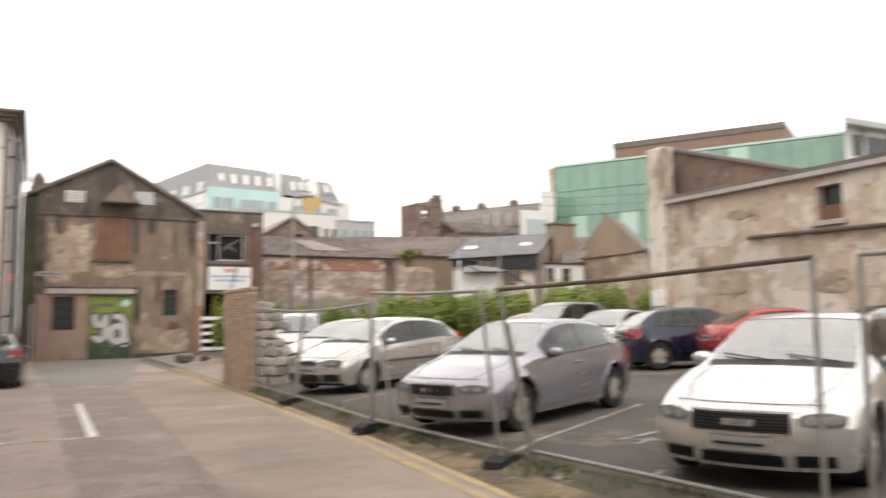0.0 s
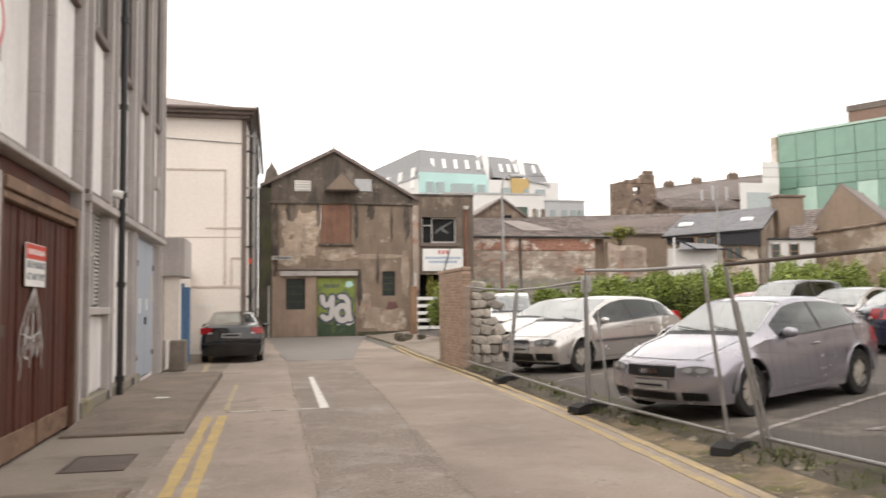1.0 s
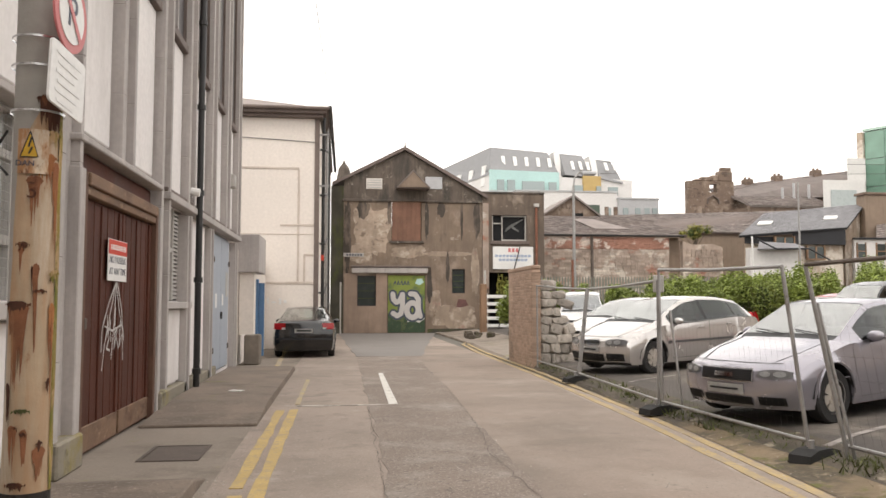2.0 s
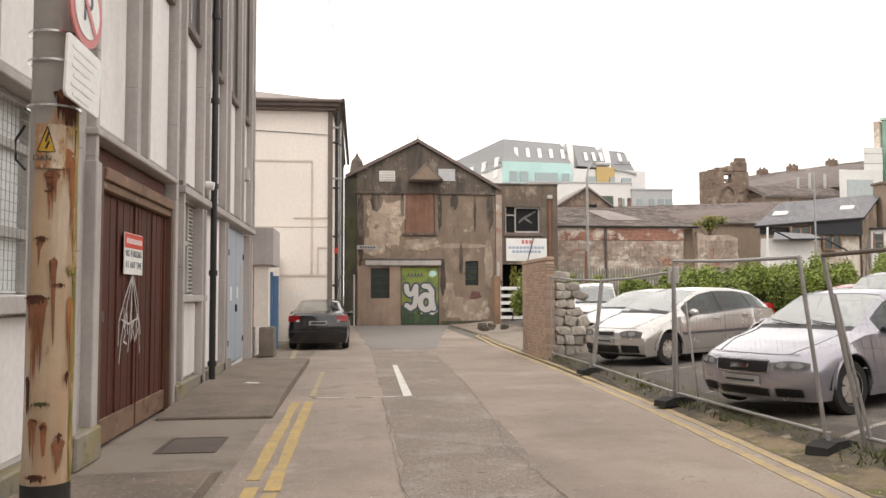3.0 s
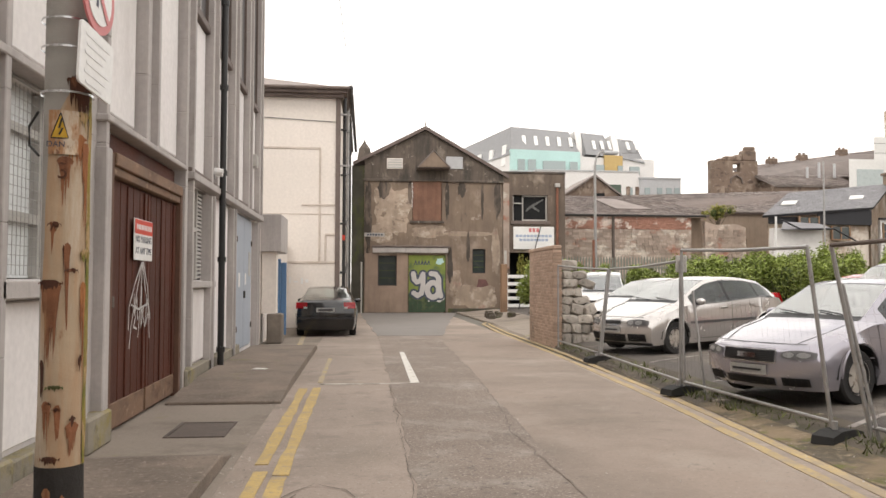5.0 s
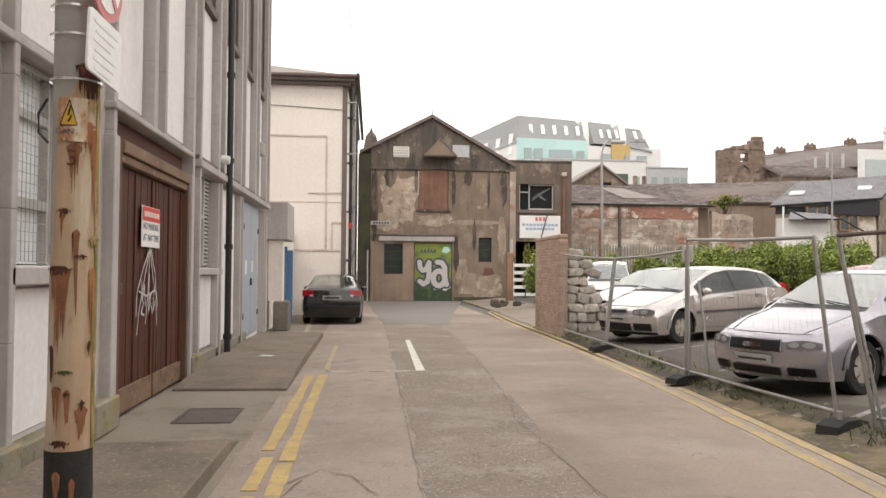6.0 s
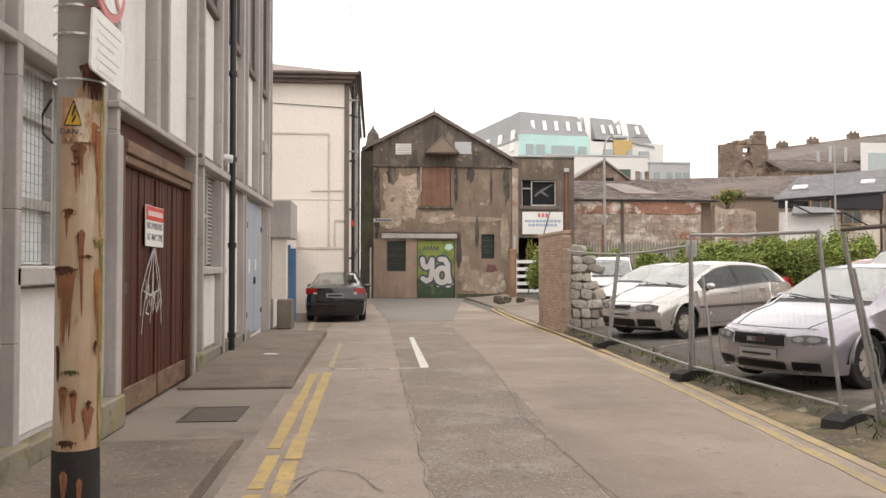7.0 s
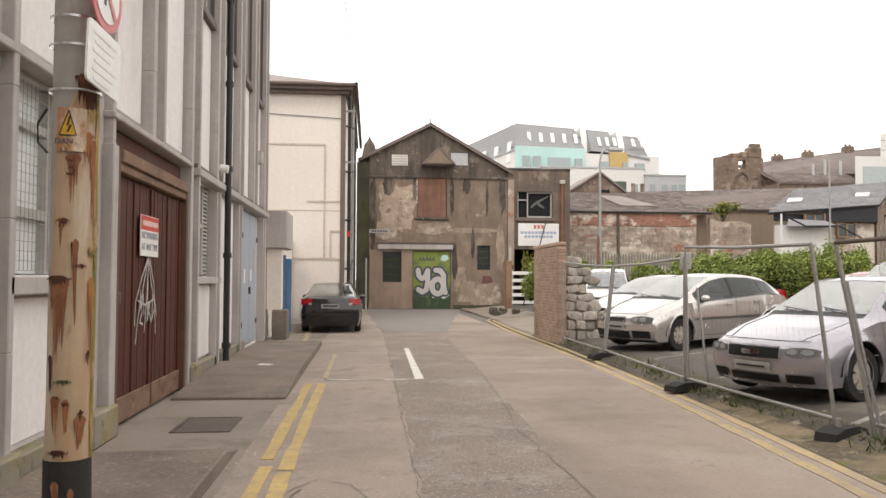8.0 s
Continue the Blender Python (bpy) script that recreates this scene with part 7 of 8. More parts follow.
for i, (x, y, rx, ry, rz) in enumerate(((7.4, 31.6, 1.2, 0.8, 1.95), (10.6, 28.2, 1.0, 0.8, 1.6), (11.0, 27, 1.3, 0.9, 1.65), (12.9, 27, 1.3, 0.9, 1.75), (14.8, 26.8, 1.4, 1.0, 1.95), (16.8, 26.6, 1.4, 1.0, 1.85),
                                         (18.7, 26.2, 1.4, 1.0, 1.95), (20.5, 25.6, 1.4, 1.1, 2.1), (22.2, 24.6, 1.3, 1.1, 2.2), (14.0, 28.4, 1.3, 1.0, 2.1), (17.8, 28, 1.5, 1.0, 2.15), (9.0, 31.5, 1.3, 0.9, 2.1), (11.8, 30, 1.5, 1.0, 2.0), (20.6, 28.2, 1.6, 1.0, 2.3), (15.9, 28.0, 1.4, 1.0, 2.1), (13.4, 27.6, 1.3, 1.0, 2.05), (12.2, 28.2, 1.3, 0.9, 1.95), (19.6, 27.2, 1.4, 1.0, 2.1))):
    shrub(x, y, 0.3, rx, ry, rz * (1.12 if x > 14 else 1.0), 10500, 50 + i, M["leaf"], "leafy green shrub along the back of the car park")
shrub(21.2, 46.0, 5.0, 1.1, 0.5, 1.25, 1500, 90, M["leafyellow"], "yellow-green shrub rooted on the ruined wall", "wall_shrub")
shrub(8.35, 41.2, 0.0, 0.35, 0.2, 2.9, 900, 91, M["leafyellow"], "yellow-green plant showing above the slatted gate", "gate_plant")
rnd = random.Random(77)
weeds = thing("verge_weeds", "small weeds growing along the fence foot", "weeds", "stuff")
verts, faces = [], []
for i in range(1000):
    tight = rnd.random() < 0.55
    cx, cy = rnd.choice(((4.75, 6.7), (4.6, 6.9), (4.55, 10.4), (4.7, 12.5), (4.75, 13.6), (4.7, 15.6), (4.75, 17.8), (4.5, 9.3), (5.0, 5.2)))
    x, y = (cx + rnd.gauss(0, 0.13), cy + rnd.gauss(0, 0.2)) if tight else (4.72 + rnd.gauss(0, 0.1), rnd.uniform(4, 19))
    x = max(x, 4.4)
    z = yard_z(x)
    h, a, w = rnd.uniform(0.03, 0.12), rnd.uniform(0, math.tau), rnd.uniform(0.006, 0.016)
    k = len(verts)
    verts += [(x - w * math.cos(a), y - w * math.sin(a), z), (x + w * math.cos(a), y + w * math.sin(a), z), (x + rnd.gauss(0, 0.05), y + rnd.gauss(0, 0.05), z + h)]
    faces.append((k, k + 1, k + 2))
me = bpy.data.meshes.new("weed_blades")
me.from_pydata(verts, [], faces)
me.materials.append(M["weed"])
ob = new("weed_blades", me)
ob.parent = weeds


def street_lamp(x, y, z1, reach, label):
    s = thing("street_lamp", label, "street lamp", at=(x, y, 0))
    part("column", bar([(0, 0, 0), (0, 0, 1.2), (0, 0, z1 - 0.7)], [0.09, 0.09, 0.055], 10), M["galv"], s, smooth=True)
    part("arm", bar([(0, 0, z1 - 0.7), (0.06, 0, z1 - 0.3), (0.25, 0, z1 - 0.06), (reach, 0, z1)], 0.045), M["galv"], s, smooth=True)
    part("lantern", boxed(reach - 0.05, reach + 0.65, -0.13, 0.13, z1 - 0.16, z1 + 0.02, 0.05), M["lightgrey"], s)
    return s


street_lamp(10.72, 36, 7.65, 0.45, "grey street lamp with a curved arm")
mast = thing("thin_mast", "thin grey metal mast beyond the shrubs", "mast", at=(24.3, 40, 0))
part("tube", bar([(0, 0, 0.4), (0, 0, 8.0)], [0.06, 0.04], 8), M["galv"], mast, smooth=True)

# loose grit and chips along the edges of the lane
grit = thing("road_grit", "scattered pale grit and chips along the lane edges", "grit", "stuff")
rnd = random.Random(5)
verts, faces = [], []
for i in range(700):
    side = rnd.random()
    y = 4.5 + 22 * rnd.random() ** 1.6
    if side < 0.4:
        x, z = -1.0 + rnd.gauss(0, 0.10), 0.002
    elif side < 0.7:
        x = right_edge(y) + 0.45 + rnd.gauss(0, 0.16)
        z = 0.008 if x < 4.3 else yard_z(x) + 0.012
    else:
        x, z = rnd.uniform(-0.9, 3.6), 0.008
    r = rnd.uniform(0.004, 0.014)
    k = len(verts)
    verts += [(x - r, y - r, z - 0.002), (x + r, y - r * 0.6, z - 0.002), (x + 0.3 * r, y + r, z - 0.002), (x, y, z + r * 0.8)]
    faces += [(k, k + 1, k + 3), (k + 1, k + 2, k + 3), (k + 2, k, k + 3)]
me = bpy.data.meshes.new("chips")
me.from_pydata(verts, [], faces)
me.materials.append(M["stone"])
ob = new("chips", me)
ob.parent = grit


# ---------------------------------------------------------------- parked cars
M["tyre"] = mat("tyre_rubber", (0.022, 0.021, 0.021), 0.85, var=0.25, scale=6, fine=50, bump=0.2)
M["alloy"] = mat("dusty_alloy", (0.50, 0.46, 0.41), 0.45, 0.4, 0.2, 6, 50, 0.08, stains=(((0.20, 0.15, 0.11), 8, 0.55, 0.68, 1),))
M["carblack"] = plain("black_car_plastic", (0.018, 0.018, 0.019), 0.5)
M["cargrey"] = plain("dark_grey_car_plastic", (0.07, 0.07, 0.072), 0.6)
M["chrome"] = plain("bright_chrome", (0.75, 0.75, 0.76), 0.15, 1.0)
M["lens"] = mat("clear_lamp_lens", (0.58, 0.58, 0.58), 0.1, 0.25, 0.25, 14, 40, 0.1, coat=1.0)
M["redlens"] = mat("red_lamp_lens", (0.55, 0.015, 0.02), 0.12, 0.0, 0.15, 10, 40, 0.05, coat=1.0)
M["whitelens"] = plain("white_lamp_lens", (0.75, 0.73, 0.72), 0.15, 0.0, 1.0)
M["plate"] = plain("number_plate_white", (0.62, 0.61, 0.59), 0.5)
M["carglass"] = glass_mat("car_glass", (0.22, 0.25, 0.24), 0.01, 1.0, 1.5)
M["screen"] = glass_mat("windscreen_glass", (0.72, 0.76, 0.74), 0.01, 1.0, 2.7)
M["lampdark"] = mat("lamp_housing", (0.30, 0.30, 0.305), 0.15, 0.35, 0.25, 14, 40, 0.1, coat=1.0)
M["seatgrey"] = plain("dark_car_seat", (0.04, 0.04, 0.042), 0.8)


def lathe_y(profile, n=32):
    """A wheel-like ring round the y axis: profile of (radius, y)."""
    b = bmesh.new()
    rings = [[b.verts.new((r * math.cos(math.tau * i / n), y, r * math.sin(math.tau * i / n))) for i in range(n)] for r, y in profile]
    for q0, q1 in zip(rings, rings[1:]):
        for i in range(n):
            b.faces.new((q0[i], q0[(i + 1) % n], q1[(i + 1) % n], q1[i]))
    return b


class Car:
    """Shape of one car: nose at x = 0, tail at x = length; y across; z up from the road."""

    def __init__(self, length, width, top, belt, wheels, radius, cowl, roof_front, roof_rear, glass_end, bow=(0.30, 0.16), roof_half=0.60, nose_lean=0.14, tail_lean=0.12, low=0.19):
        self.L, self.W, self.top, self.beltline, self.wheels, self.R = length, width / 2, top, belt, wheels, radius
        self.cowl, self.rf, self.rr, self.ge = cowl, roof_front, roof_rear, glass_end
        self.bow, self.roof_half, self.nose_lean, self.tail_lean, self.low = bow, roof_half, nose_lean, tail_lean, low
        ys = np.array([p[1] for p in top])
        xs = np.array([p[0] for p in top])
        fine_x = np.linspace(0, length, 400)
        z = np.interp(fine_x, xs, ys)
        k = np.hanning(25)
        k /= k.sum()
        zz = np.convolve(np.pad(z, 12, mode="edge"), k, mode="valid")
        w = np.clip(np.minimum(fine_x, length - fine_x) / 0.15, 0, 1)
        self.fx, self.fz = fine_x, z * (1 - w) + zz * w

    def zt(self, x):
        return float(np.interp(x, self.fx, self.fz))

    def half(self, x):
        a, c = max(0, 1 - x / 0.9), max(0, 1 - (self.L - x) / 0.8)
        return self.W * (1 - 0.07 * a * a - 0.07 * c * c)

    def warp(self, x, y, z):
        wf, wr = max(0, 1 - x / 1.1) ** 2, max(0, 1 - (self.L - x) / 0.9) ** 2
        q = min(1.0, abs(y) / self.W) ** 2.2
        nx = x + wf * (self.bow[0] * q + self.nose_lean * max(0, (z - 0.50) / 0.35) ** 2 + 0.06 * max(0, (0.42 - z) / 0.2) ** 2)
        nx -= wr * (self.bow[1] * q + self.tail_lean * max(0, (z - 0.60) / 0.45) ** 2 + 0.06 * max(0, (0.45 - z) / 0.2) ** 2)
        return Vector((nx, y, z))

    def lowest(self, x):
        z = self.low
        for xc in self.wheels:
            R = self.R + 0.065
            if abs(x - xc) < R:
                z = max(z, self.R + math.sqrt(max(0, R * R - (x - xc) ** 2)))
        return z

    def section(self, x):
        w, zt = self.half(x), self.zt(x)
        g = 0.0      # how far the cabin has risen
        if self.cowl < x < self.rf:
            g = (x - self.cowl) / (self.rf - self.cowl)
        elif self.rf <= x <= self.rr:
            g = 1.0
        elif self.rr < x < self.ge:
            g = 1 - (x - self.rr) / (self.ge - self.rr)
        g = g * g * (3 - 2 * g) if g < 1 else 1
        zb = float(np.interp(x, [p[0] for p in self.beltline], [p[1] for p in self.beltline]))
        zb = min(zb, zt - 0.05)
        yt = w * 0.80 * (1 - g) + self.roof_half * g
        ze = zt - 0.025 - 0.03 * g
        lo = self.lowest(x)
        yb = w * 0.945
        rows = [(w * 0.94, lo), (w * 0.992, max(lo + 0.01, 0.36)), (w, max(lo + 0.02, 0.54)), (w * 0.988, max(lo + 0.03, min(0.70, zb - 0.06))), (yb, max(lo + 0.04, zb))]
        zb = rows[-1][1]
        h = max(0.01, ze - zb)
        for f in (min(0.10, 0.02 / h), max(0.5, 1 - 0.028 / h)):
            rows.append((yb + (yt - yb) * f, zb + h * f))
        rows.append((yt, zb + h))
        rows += [(yt - 0.04, zt - 0.014 - 0.01 * g), (yt * 0.5, zt - 0.005), (0.0, zt)]
        return rows

    def side_y(self, x, z):
        rows = self.section(x)
        return float(np.interp(z, [r[1] for r in rows[:8]], [r[0] for r in rows[:8]]))

    def on_side(self, x, z, s, off=0.004):
        p = self.warp(x, self.side_y(x, z), z)
        return Vector((p.x, s * (p.y + off), p.z))


def car(shape, paint_mat, label, name="car", windows=((0, 1),), doors=(), grille=None, head=None, tail=None, plate_front=True, trim=None, detail=True, badge=False, handle=(), lower=None, spokes=5):
    C = shape
    root = thing(name, label, "car", group="parked cars")
    special = [C.cowl, C.cowl - 0.02, C.cowl + 0.10, C.rf - 0.05, C.rf - 0.02, C.rf, C.rr, C.ge] + [e for w in windows for e in w]
    for xc in C.wheels:
        R = C.R + 0.065
        special += [xc + R * math.cos(t) for t in np.linspace(0, math.pi, 17)]
    xs = sorted({round(v, 4) for v in list(np.linspace(0, C.L, 64)) + special if 0 <= v <= C.L})
    xs = [x for i, x in enumerate(xs) if i == 0 or x - xs[i - 1] > 0.006]
    secs = [C.section(x) for x in xs]
    body, screen, back, seal, pillar = bmesh.new(), bmesh.new(), bmesh.new(), bmesh.new(), {}
    side = {(i, s): bmesh.new() for i in range(len(windows)) for s in (-1, 1)}

    def quad(b, pts):
        vs = [b.verts.new(p) for p in pts]
        try:
            b.faces.new(vs)
        except ValueError:
            pass
    for i in range(len(xs) - 1):
        xm = (xs[i] + xs[i + 1]) / 2
        for j in range(10):
            for s in (-1, 1):
                p = [C.warp(x, sec[k][0], sec[k][1]) for x, sec, k in ((xs[i], secs[i], j), (xs[i + 1], secs[i + 1], j), (xs[i + 1], secs[i + 1], j + 1), (xs[i], secs[i], j + 1))]
                p = [Vector((v.x, s * v.y, v.z)) for v in p]
                b = body
                if j == 5:
                    if windows[0][0] < xm < windows[-1][1] and not any(a < xm < c for a, c in windows):
                        b = pillar.setdefault((sum(xm > c for a, c in windows), s), bmesh.new())
                    for k, (a, c) in enumerate(windows):
                        if a < xm < c:
                            b = side[(k, s)]
                if j >= 8:
                    if C.cowl + 0.10 < xm < C.rf - 0.05:
                        b = screen
                    elif C.cowl - 0.02 < xm < C.rf - 0.02:
                        b = seal
                    elif C.rr + 0.03 < xm < C.ge - 0.05:
                        b = back
                quad(b, p if s > 0 else p[::-1])
    for end, sec, flip in ((0.0, secs[0], 1), (C.L, secs[-1], -1)):
        cols = np.linspace(-1, 1, 37)
        for j in range(10):
            for c in range(36):
                q = [C.warp(end, sec[jj][0] * cols[cc], sec[jj][1]) for jj, cc in ((j, c), (j, c + 1), (j + 1, c + 1), (j + 1, c))]
                quad(body, q[::flip])
    for b in [body, screen, back, seal, *side.values()]:
        bmesh.ops.remove_doubles(b, verts=b.verts, dist=0.0006)
    for b in [screen, back, *side.values()]:
        if len(b.faces):
            bmesh.ops.recalc_face_normals(b, faces=b.faces)
            bmesh.ops.solidify(b, geom=b.faces[:], thickness=0.004)
    part("body", body, paint_mat, root, smooth=True)
    part("windscreen_seal", seal, M["carblack"], root, "black cowl panel and windscreen edge", True)
    ws = part("windscreen", screen, M["screen"], root, "windscreen reflecting the sky", True)
    ws.visible_shadow = False
    if len(back.faces):
        part("rear_window", back, M["screen"], root, smooth=True).visible_shadow = False
    else:
        back.free()
    for b in pillar.values():
        part("window_pillar", b, M["carblack"], root, "black window pillar")
    for b in side.values():
        part("side_window", b, M["carglass"], root, smooth=True).visible_shadow = False
    # seats and dashboard behind the glass
    belt_z = float(np.interp(C.cowl + 0.6, [p[0] for p in C.beltline], [p[1] for p in C.beltline]))
    part("dashboard", boxed(C.cowl + 0.30, C.cowl + 0.72, -0.62, 0.62, 0.5, belt_z - 0.06, 0.05), M["seatgrey"], root, smooth=True)
    part("cabin_floor", boxed(C.cowl + 0.2, C.ge - 0.2, -0.62, 0.62, 0.621, 0.64), M["seatgrey"], root)
    for y in (-0.36, 0.36):
        st = part("front_seat", prism(bmesh.new(), [(C.cowl + 1.05, 0.45), (C.cowl + 1.22, 0.45), (C.cowl + 1.42, belt_z + 0.08), (C.cowl + 1.30, belt_z + 0.09)], y - 0.24, y + 0.24, "y"), M["seatgrey"], root, "dark cloth seat")
        part("headrest", boxed(C.cowl + 1.32, C.cowl + 1.43, y - 0.12, y + 0.12, belt_z + 0.12, belt_z + 0.28, 0.03), M["seatgrey"], st)
    part("rear_seat", boxed(C.rr - 0.35, C.rr - 0.18, -0.58, 0.58, 0.64, belt_z + 0.06, 0.04), M["seatgrey"], root)
    part("steering_wheel", bar([(C.cowl + 0.84 + 0.05 * math.sin(t), 0.36 + 0.18 * math.cos(t), belt_z - 0.02 + 0.17 * math.sin(t)) for t in np.linspace(0, math.tau, 17)], 0.014, 5), M["carblack"], root)
    # underside and wheel wells
    part("underbody", boxes((0.35, C.L - 0.3, -C.W * 0.72, C.W * 0.72, 0.17, 0.62)), M["carblack"], root)
    for xc in C.wheels:
        for s in (-1, 1):
            w = bmesh.new()
            k = 14
            R = C.R + 0.066
            for i in range(k):
                a0, a1 = math.pi * i / k, math.pi * (i + 1) / k
                quad(w, [(xc + R * math.cos(a), s * y, C.R + R * math.sin(a)) for a, y in ((a0, C.W * 0.70), (a1, C.W * 0.70), (a1, C.half(xc) * 0.985), (a0, C.half(xc) * 0.985))])
            part("wheel_arch", w, M["carblack"], root)
            lip = [C.on_side(xc + (R + 0.012) * math.cos(a), C.R + (R + 0.012) * math.sin(a), s, -0.004) for a in np.linspace(0.02, math.pi - 0.02, 19)]
            part("arch_lip", bar(lip, 0.016, 6), paint_mat, root, smooth=True)
            wheel(root, xc, s * (C.half(xc) * 0.985 - 0.105), C.R, s, spokes, detail)

    def face_patch(y0, y1, z0, z1, end, off, n=8, m=4, shrink=0.0):
        """A patch that follows the nose (end 0) or tail (end 1)."""
        b = bmesh.new()
        n = max(n, int(abs(y1 - y0) / 0.035))
        off += 0.004
        g = []
        for j in range(m + 1):
            z = z0 + (z1 - z0) * j / m
            row = []
            for i in range(n + 1):
                t = i / n
                zz = z + shrink * (z1 - z0) * (abs(t - 0.5) * 2) ** 2 * (0.5 - j / m)
                p = C.warp(0 if end == 0 else C.L, y0 + (y1 - y0) * t, zz)
                row.append(b.verts.new((p.x + (-off if end == 0 else off), p.y, p.z)))
            g.append(row)
        for j in range(m):
            for i in range(n):
                b.faces.new((g[j][i], g[j][i + 1], g[j + 1][i + 1], g[j + 1][i]))
        r = bmesh.ops.solidify(b, geom=b.faces[:], thickness=0.006)
        return b
    if head:
        y0, y1, z0, z1 = head
        for s in (-1, 1):
            h = part("headlight", face_patch(s * y0, s * y1, z0, z1, 0, 0.010, shrink=0.5), M["lampdark"], root, "clear glass headlight", True)
            if detail:
                for ya, yb in ((0.03, 0.14), (0.17, 0.30)):
                    part("lamp_bowl", face_patch(s * (y0 + ya), s * (y0 + yb), z0 + 0.025, z1 - 0.02, 0, 0.013, 4, 3, 0.6), M["lens"], h, "bright reflector bowl", True)
    if grille:
        y, z0, z1, gm = grille
        g = part("grille", face_patch(-y, y, z0, z1, 0, 0.010), M["carblack"], root, "dark front grille")
        if detail:
            for k in range(6):
                zz = z0 + (z1 - z0) * (k + 0.5) / 6
                part("grille_bar", face_patch(-y + 0.01, y - 0.01, zz - 0.006, zz + 0.006, 0, 0.018, 8, 1), M["cargrey"], g)
            part("grille_rim", face_patch(-y - 0.012, y + 0.012, z1, z1 + 0.018, 0, 0.016, 8, 1), gm, g)
            part("grille_rim", face_patch(-y - 0.012, y + 0.012, z0 - 0.016, z0, 0, 0.016, 8, 1), gm, g)
            part("grille_rim", face_patch(-y - 0.014, -y, z0, z1, 0, 0.016, 2, 2), gm, g)
            part("grille_rim", face_patch(y, y + 0.014, z0, z1, 0, 0.016, 2, 2), gm, g)
        if badge:
            part("badge", face_patch(-0.13, 0.13, (z0 + z1) / 2 - 0.028, (z0 + z1) / 2 + 0.028, 0, 0.024, 6, 1), M["chrome"], g, "plain chrome badge")
    if lower:
        for y0, y1, z0, z1 in lower:
            part("air_intake", face_patch(y0, y1, z0, z1, 0, 0.008, 8, 2), M["carblack"], root)
    if plate_front:
        z0 = plate_front if isinstance(plate_front, float) else 0.42
        pl = part("number_plate", face_patch(-0.26, 0.26, z0, z0 + 0.115, 0, 0.016, 4, 1), M["plate"], root, "pale number plate with dark bars")
        part("plate_bar", face_patch(-0.20, 0.21, z0 + 0.045, z0 + 0.07, 0, 0.0235, 4, 1), M["cargrey"], pl)
    if tail:
        y0, y1, z0, z1 = tail
        for s in (-1, 1):
            part("tail_light", face_patch(s * y0, s * y1, z0, z1, 1, 0.010), M["redlens"], root, "red tail light", True)
            part("reverse_light", face_patch(s * y0, s * (y0 + 0.1), z0 - 0.005, z0 + 0.05, 1, 0.016, 3, 2), M["whitelens"], root)
            # the lamp's return along the side
            b = bmesh.new()
            pts = [C.on_side(x, z, s, 0.006) for z in (z0, z1) for x in (C.L - 0.22, C.L - 0.12, C.L - 0.02)]
            vs = [b.verts.new(p) for p in pts]
            for k in (0, 1):
                b.faces.new((vs[k], vs[k + 1], vs[k + 4], vs[k + 3]))
            part("tail_light_side", b, M["redlens"], root)
        pl = part("number_plate", face_patch(-0.26, 0.26, 0.70, 0.82, 1, 0.014, 4, 1), M["plate"], root, "pale number plate with dark bars")
        part("plate_bar", face_patch(-0.20, 0.21, 0.735, 0.79, 1, 0.021, 4, 1), M["cargrey"], pl)
        part("rear_bumper_strip", face_patch(-C.W * 0.9, C.W * 0.9, 0.50, 0.56, 1, 0.012, 10, 1), M["cargrey"], root)

    def strip(pts, w, s, off=0.003):
        b = bmesh.new()
        prev = None
        for i, (x, z) in enumerate(pts):
            a, c = pts[max(0, i - 1)], pts[min(len(pts) - 1, i + 1)]
            d = Vector((c[0] - a[0], c[1] - a[1])).normalized()
            cur = [b.verts.new(C.on_side(x - d.y * w * k, z + d.x * w * k, s, off)) for k in (-0.5, 0.5)]
            if prev:
                b.faces.new((prev[0], cur[0], cur[1], prev[1]))
            prev = cur
        return b
    for s in (-1, 1):
        for x0, lean in doors:
            zb = float(np.interp(x0, [p[0] for p in C.beltline], [p[1] for p in C.beltline]))
            part("door_gap", strip([(x0 + lean * k / 6, 0.27 + (zb - 0.27) * k / 6) for k in range(7)], 0.009, s, 0.002), M["carblack"], root)
        if doors:
            xa, xb = doors[0][0], doors[-1][0]
            part("sill_gap", strip([(xa + (xb - xa) * k / 8, 0.275) for k in range(9)], 0.009, s, 0.002), M["carblack"], root)
            part("window_trim", strip([(windows[0][0] + (windows[-1][1] - windows[0][0]) * k / 14, float(np.interp(windows[0][0] + (windows[-1][1] - windows[0][0]) * k / 14, [p[0] for p in C.beltline], [p[1] for p in C.beltline])) + 0.008) for k in range(15)], 0.02, s, 0.006), M["carblack"], root)
        if trim:
            part("side_moulding", strip([(trim[0] + (trim[1] - trim[0]) * k / 10, trim[2]) for k in range(11)], trim[3], s, 0.008), trim[4], root)
        for x0, z0 in handle:
            p = C.on_side(x0, z0, s, 0.022)
            part("door_handle", boxed(p.x - 0.09, p.x + 0.09, p.y - 0.014, p.y + 0.014, p.z - 0.014, p.z + 0.014, 0.008), paint_mat, root)
        # mirror
        zb = float(np.interp(C.cowl + 0.5, [p[0] for p in C.beltline], [p[1] for p in C.beltline]))
        p = C.on_side(C.cowl + 0.48, zb + 0.06, s, 0.11)
        mb = bmesh.new()
        bmesh.ops.create_uvsphere(mb, u_segments=14, v_segments=8, radius=1.0, matrix=Matrix.LocRotScale(p, None, (0.075, 0.115, 0.07)))
        part("wing_mirror", mb, paint_mat, root, smooth=True)
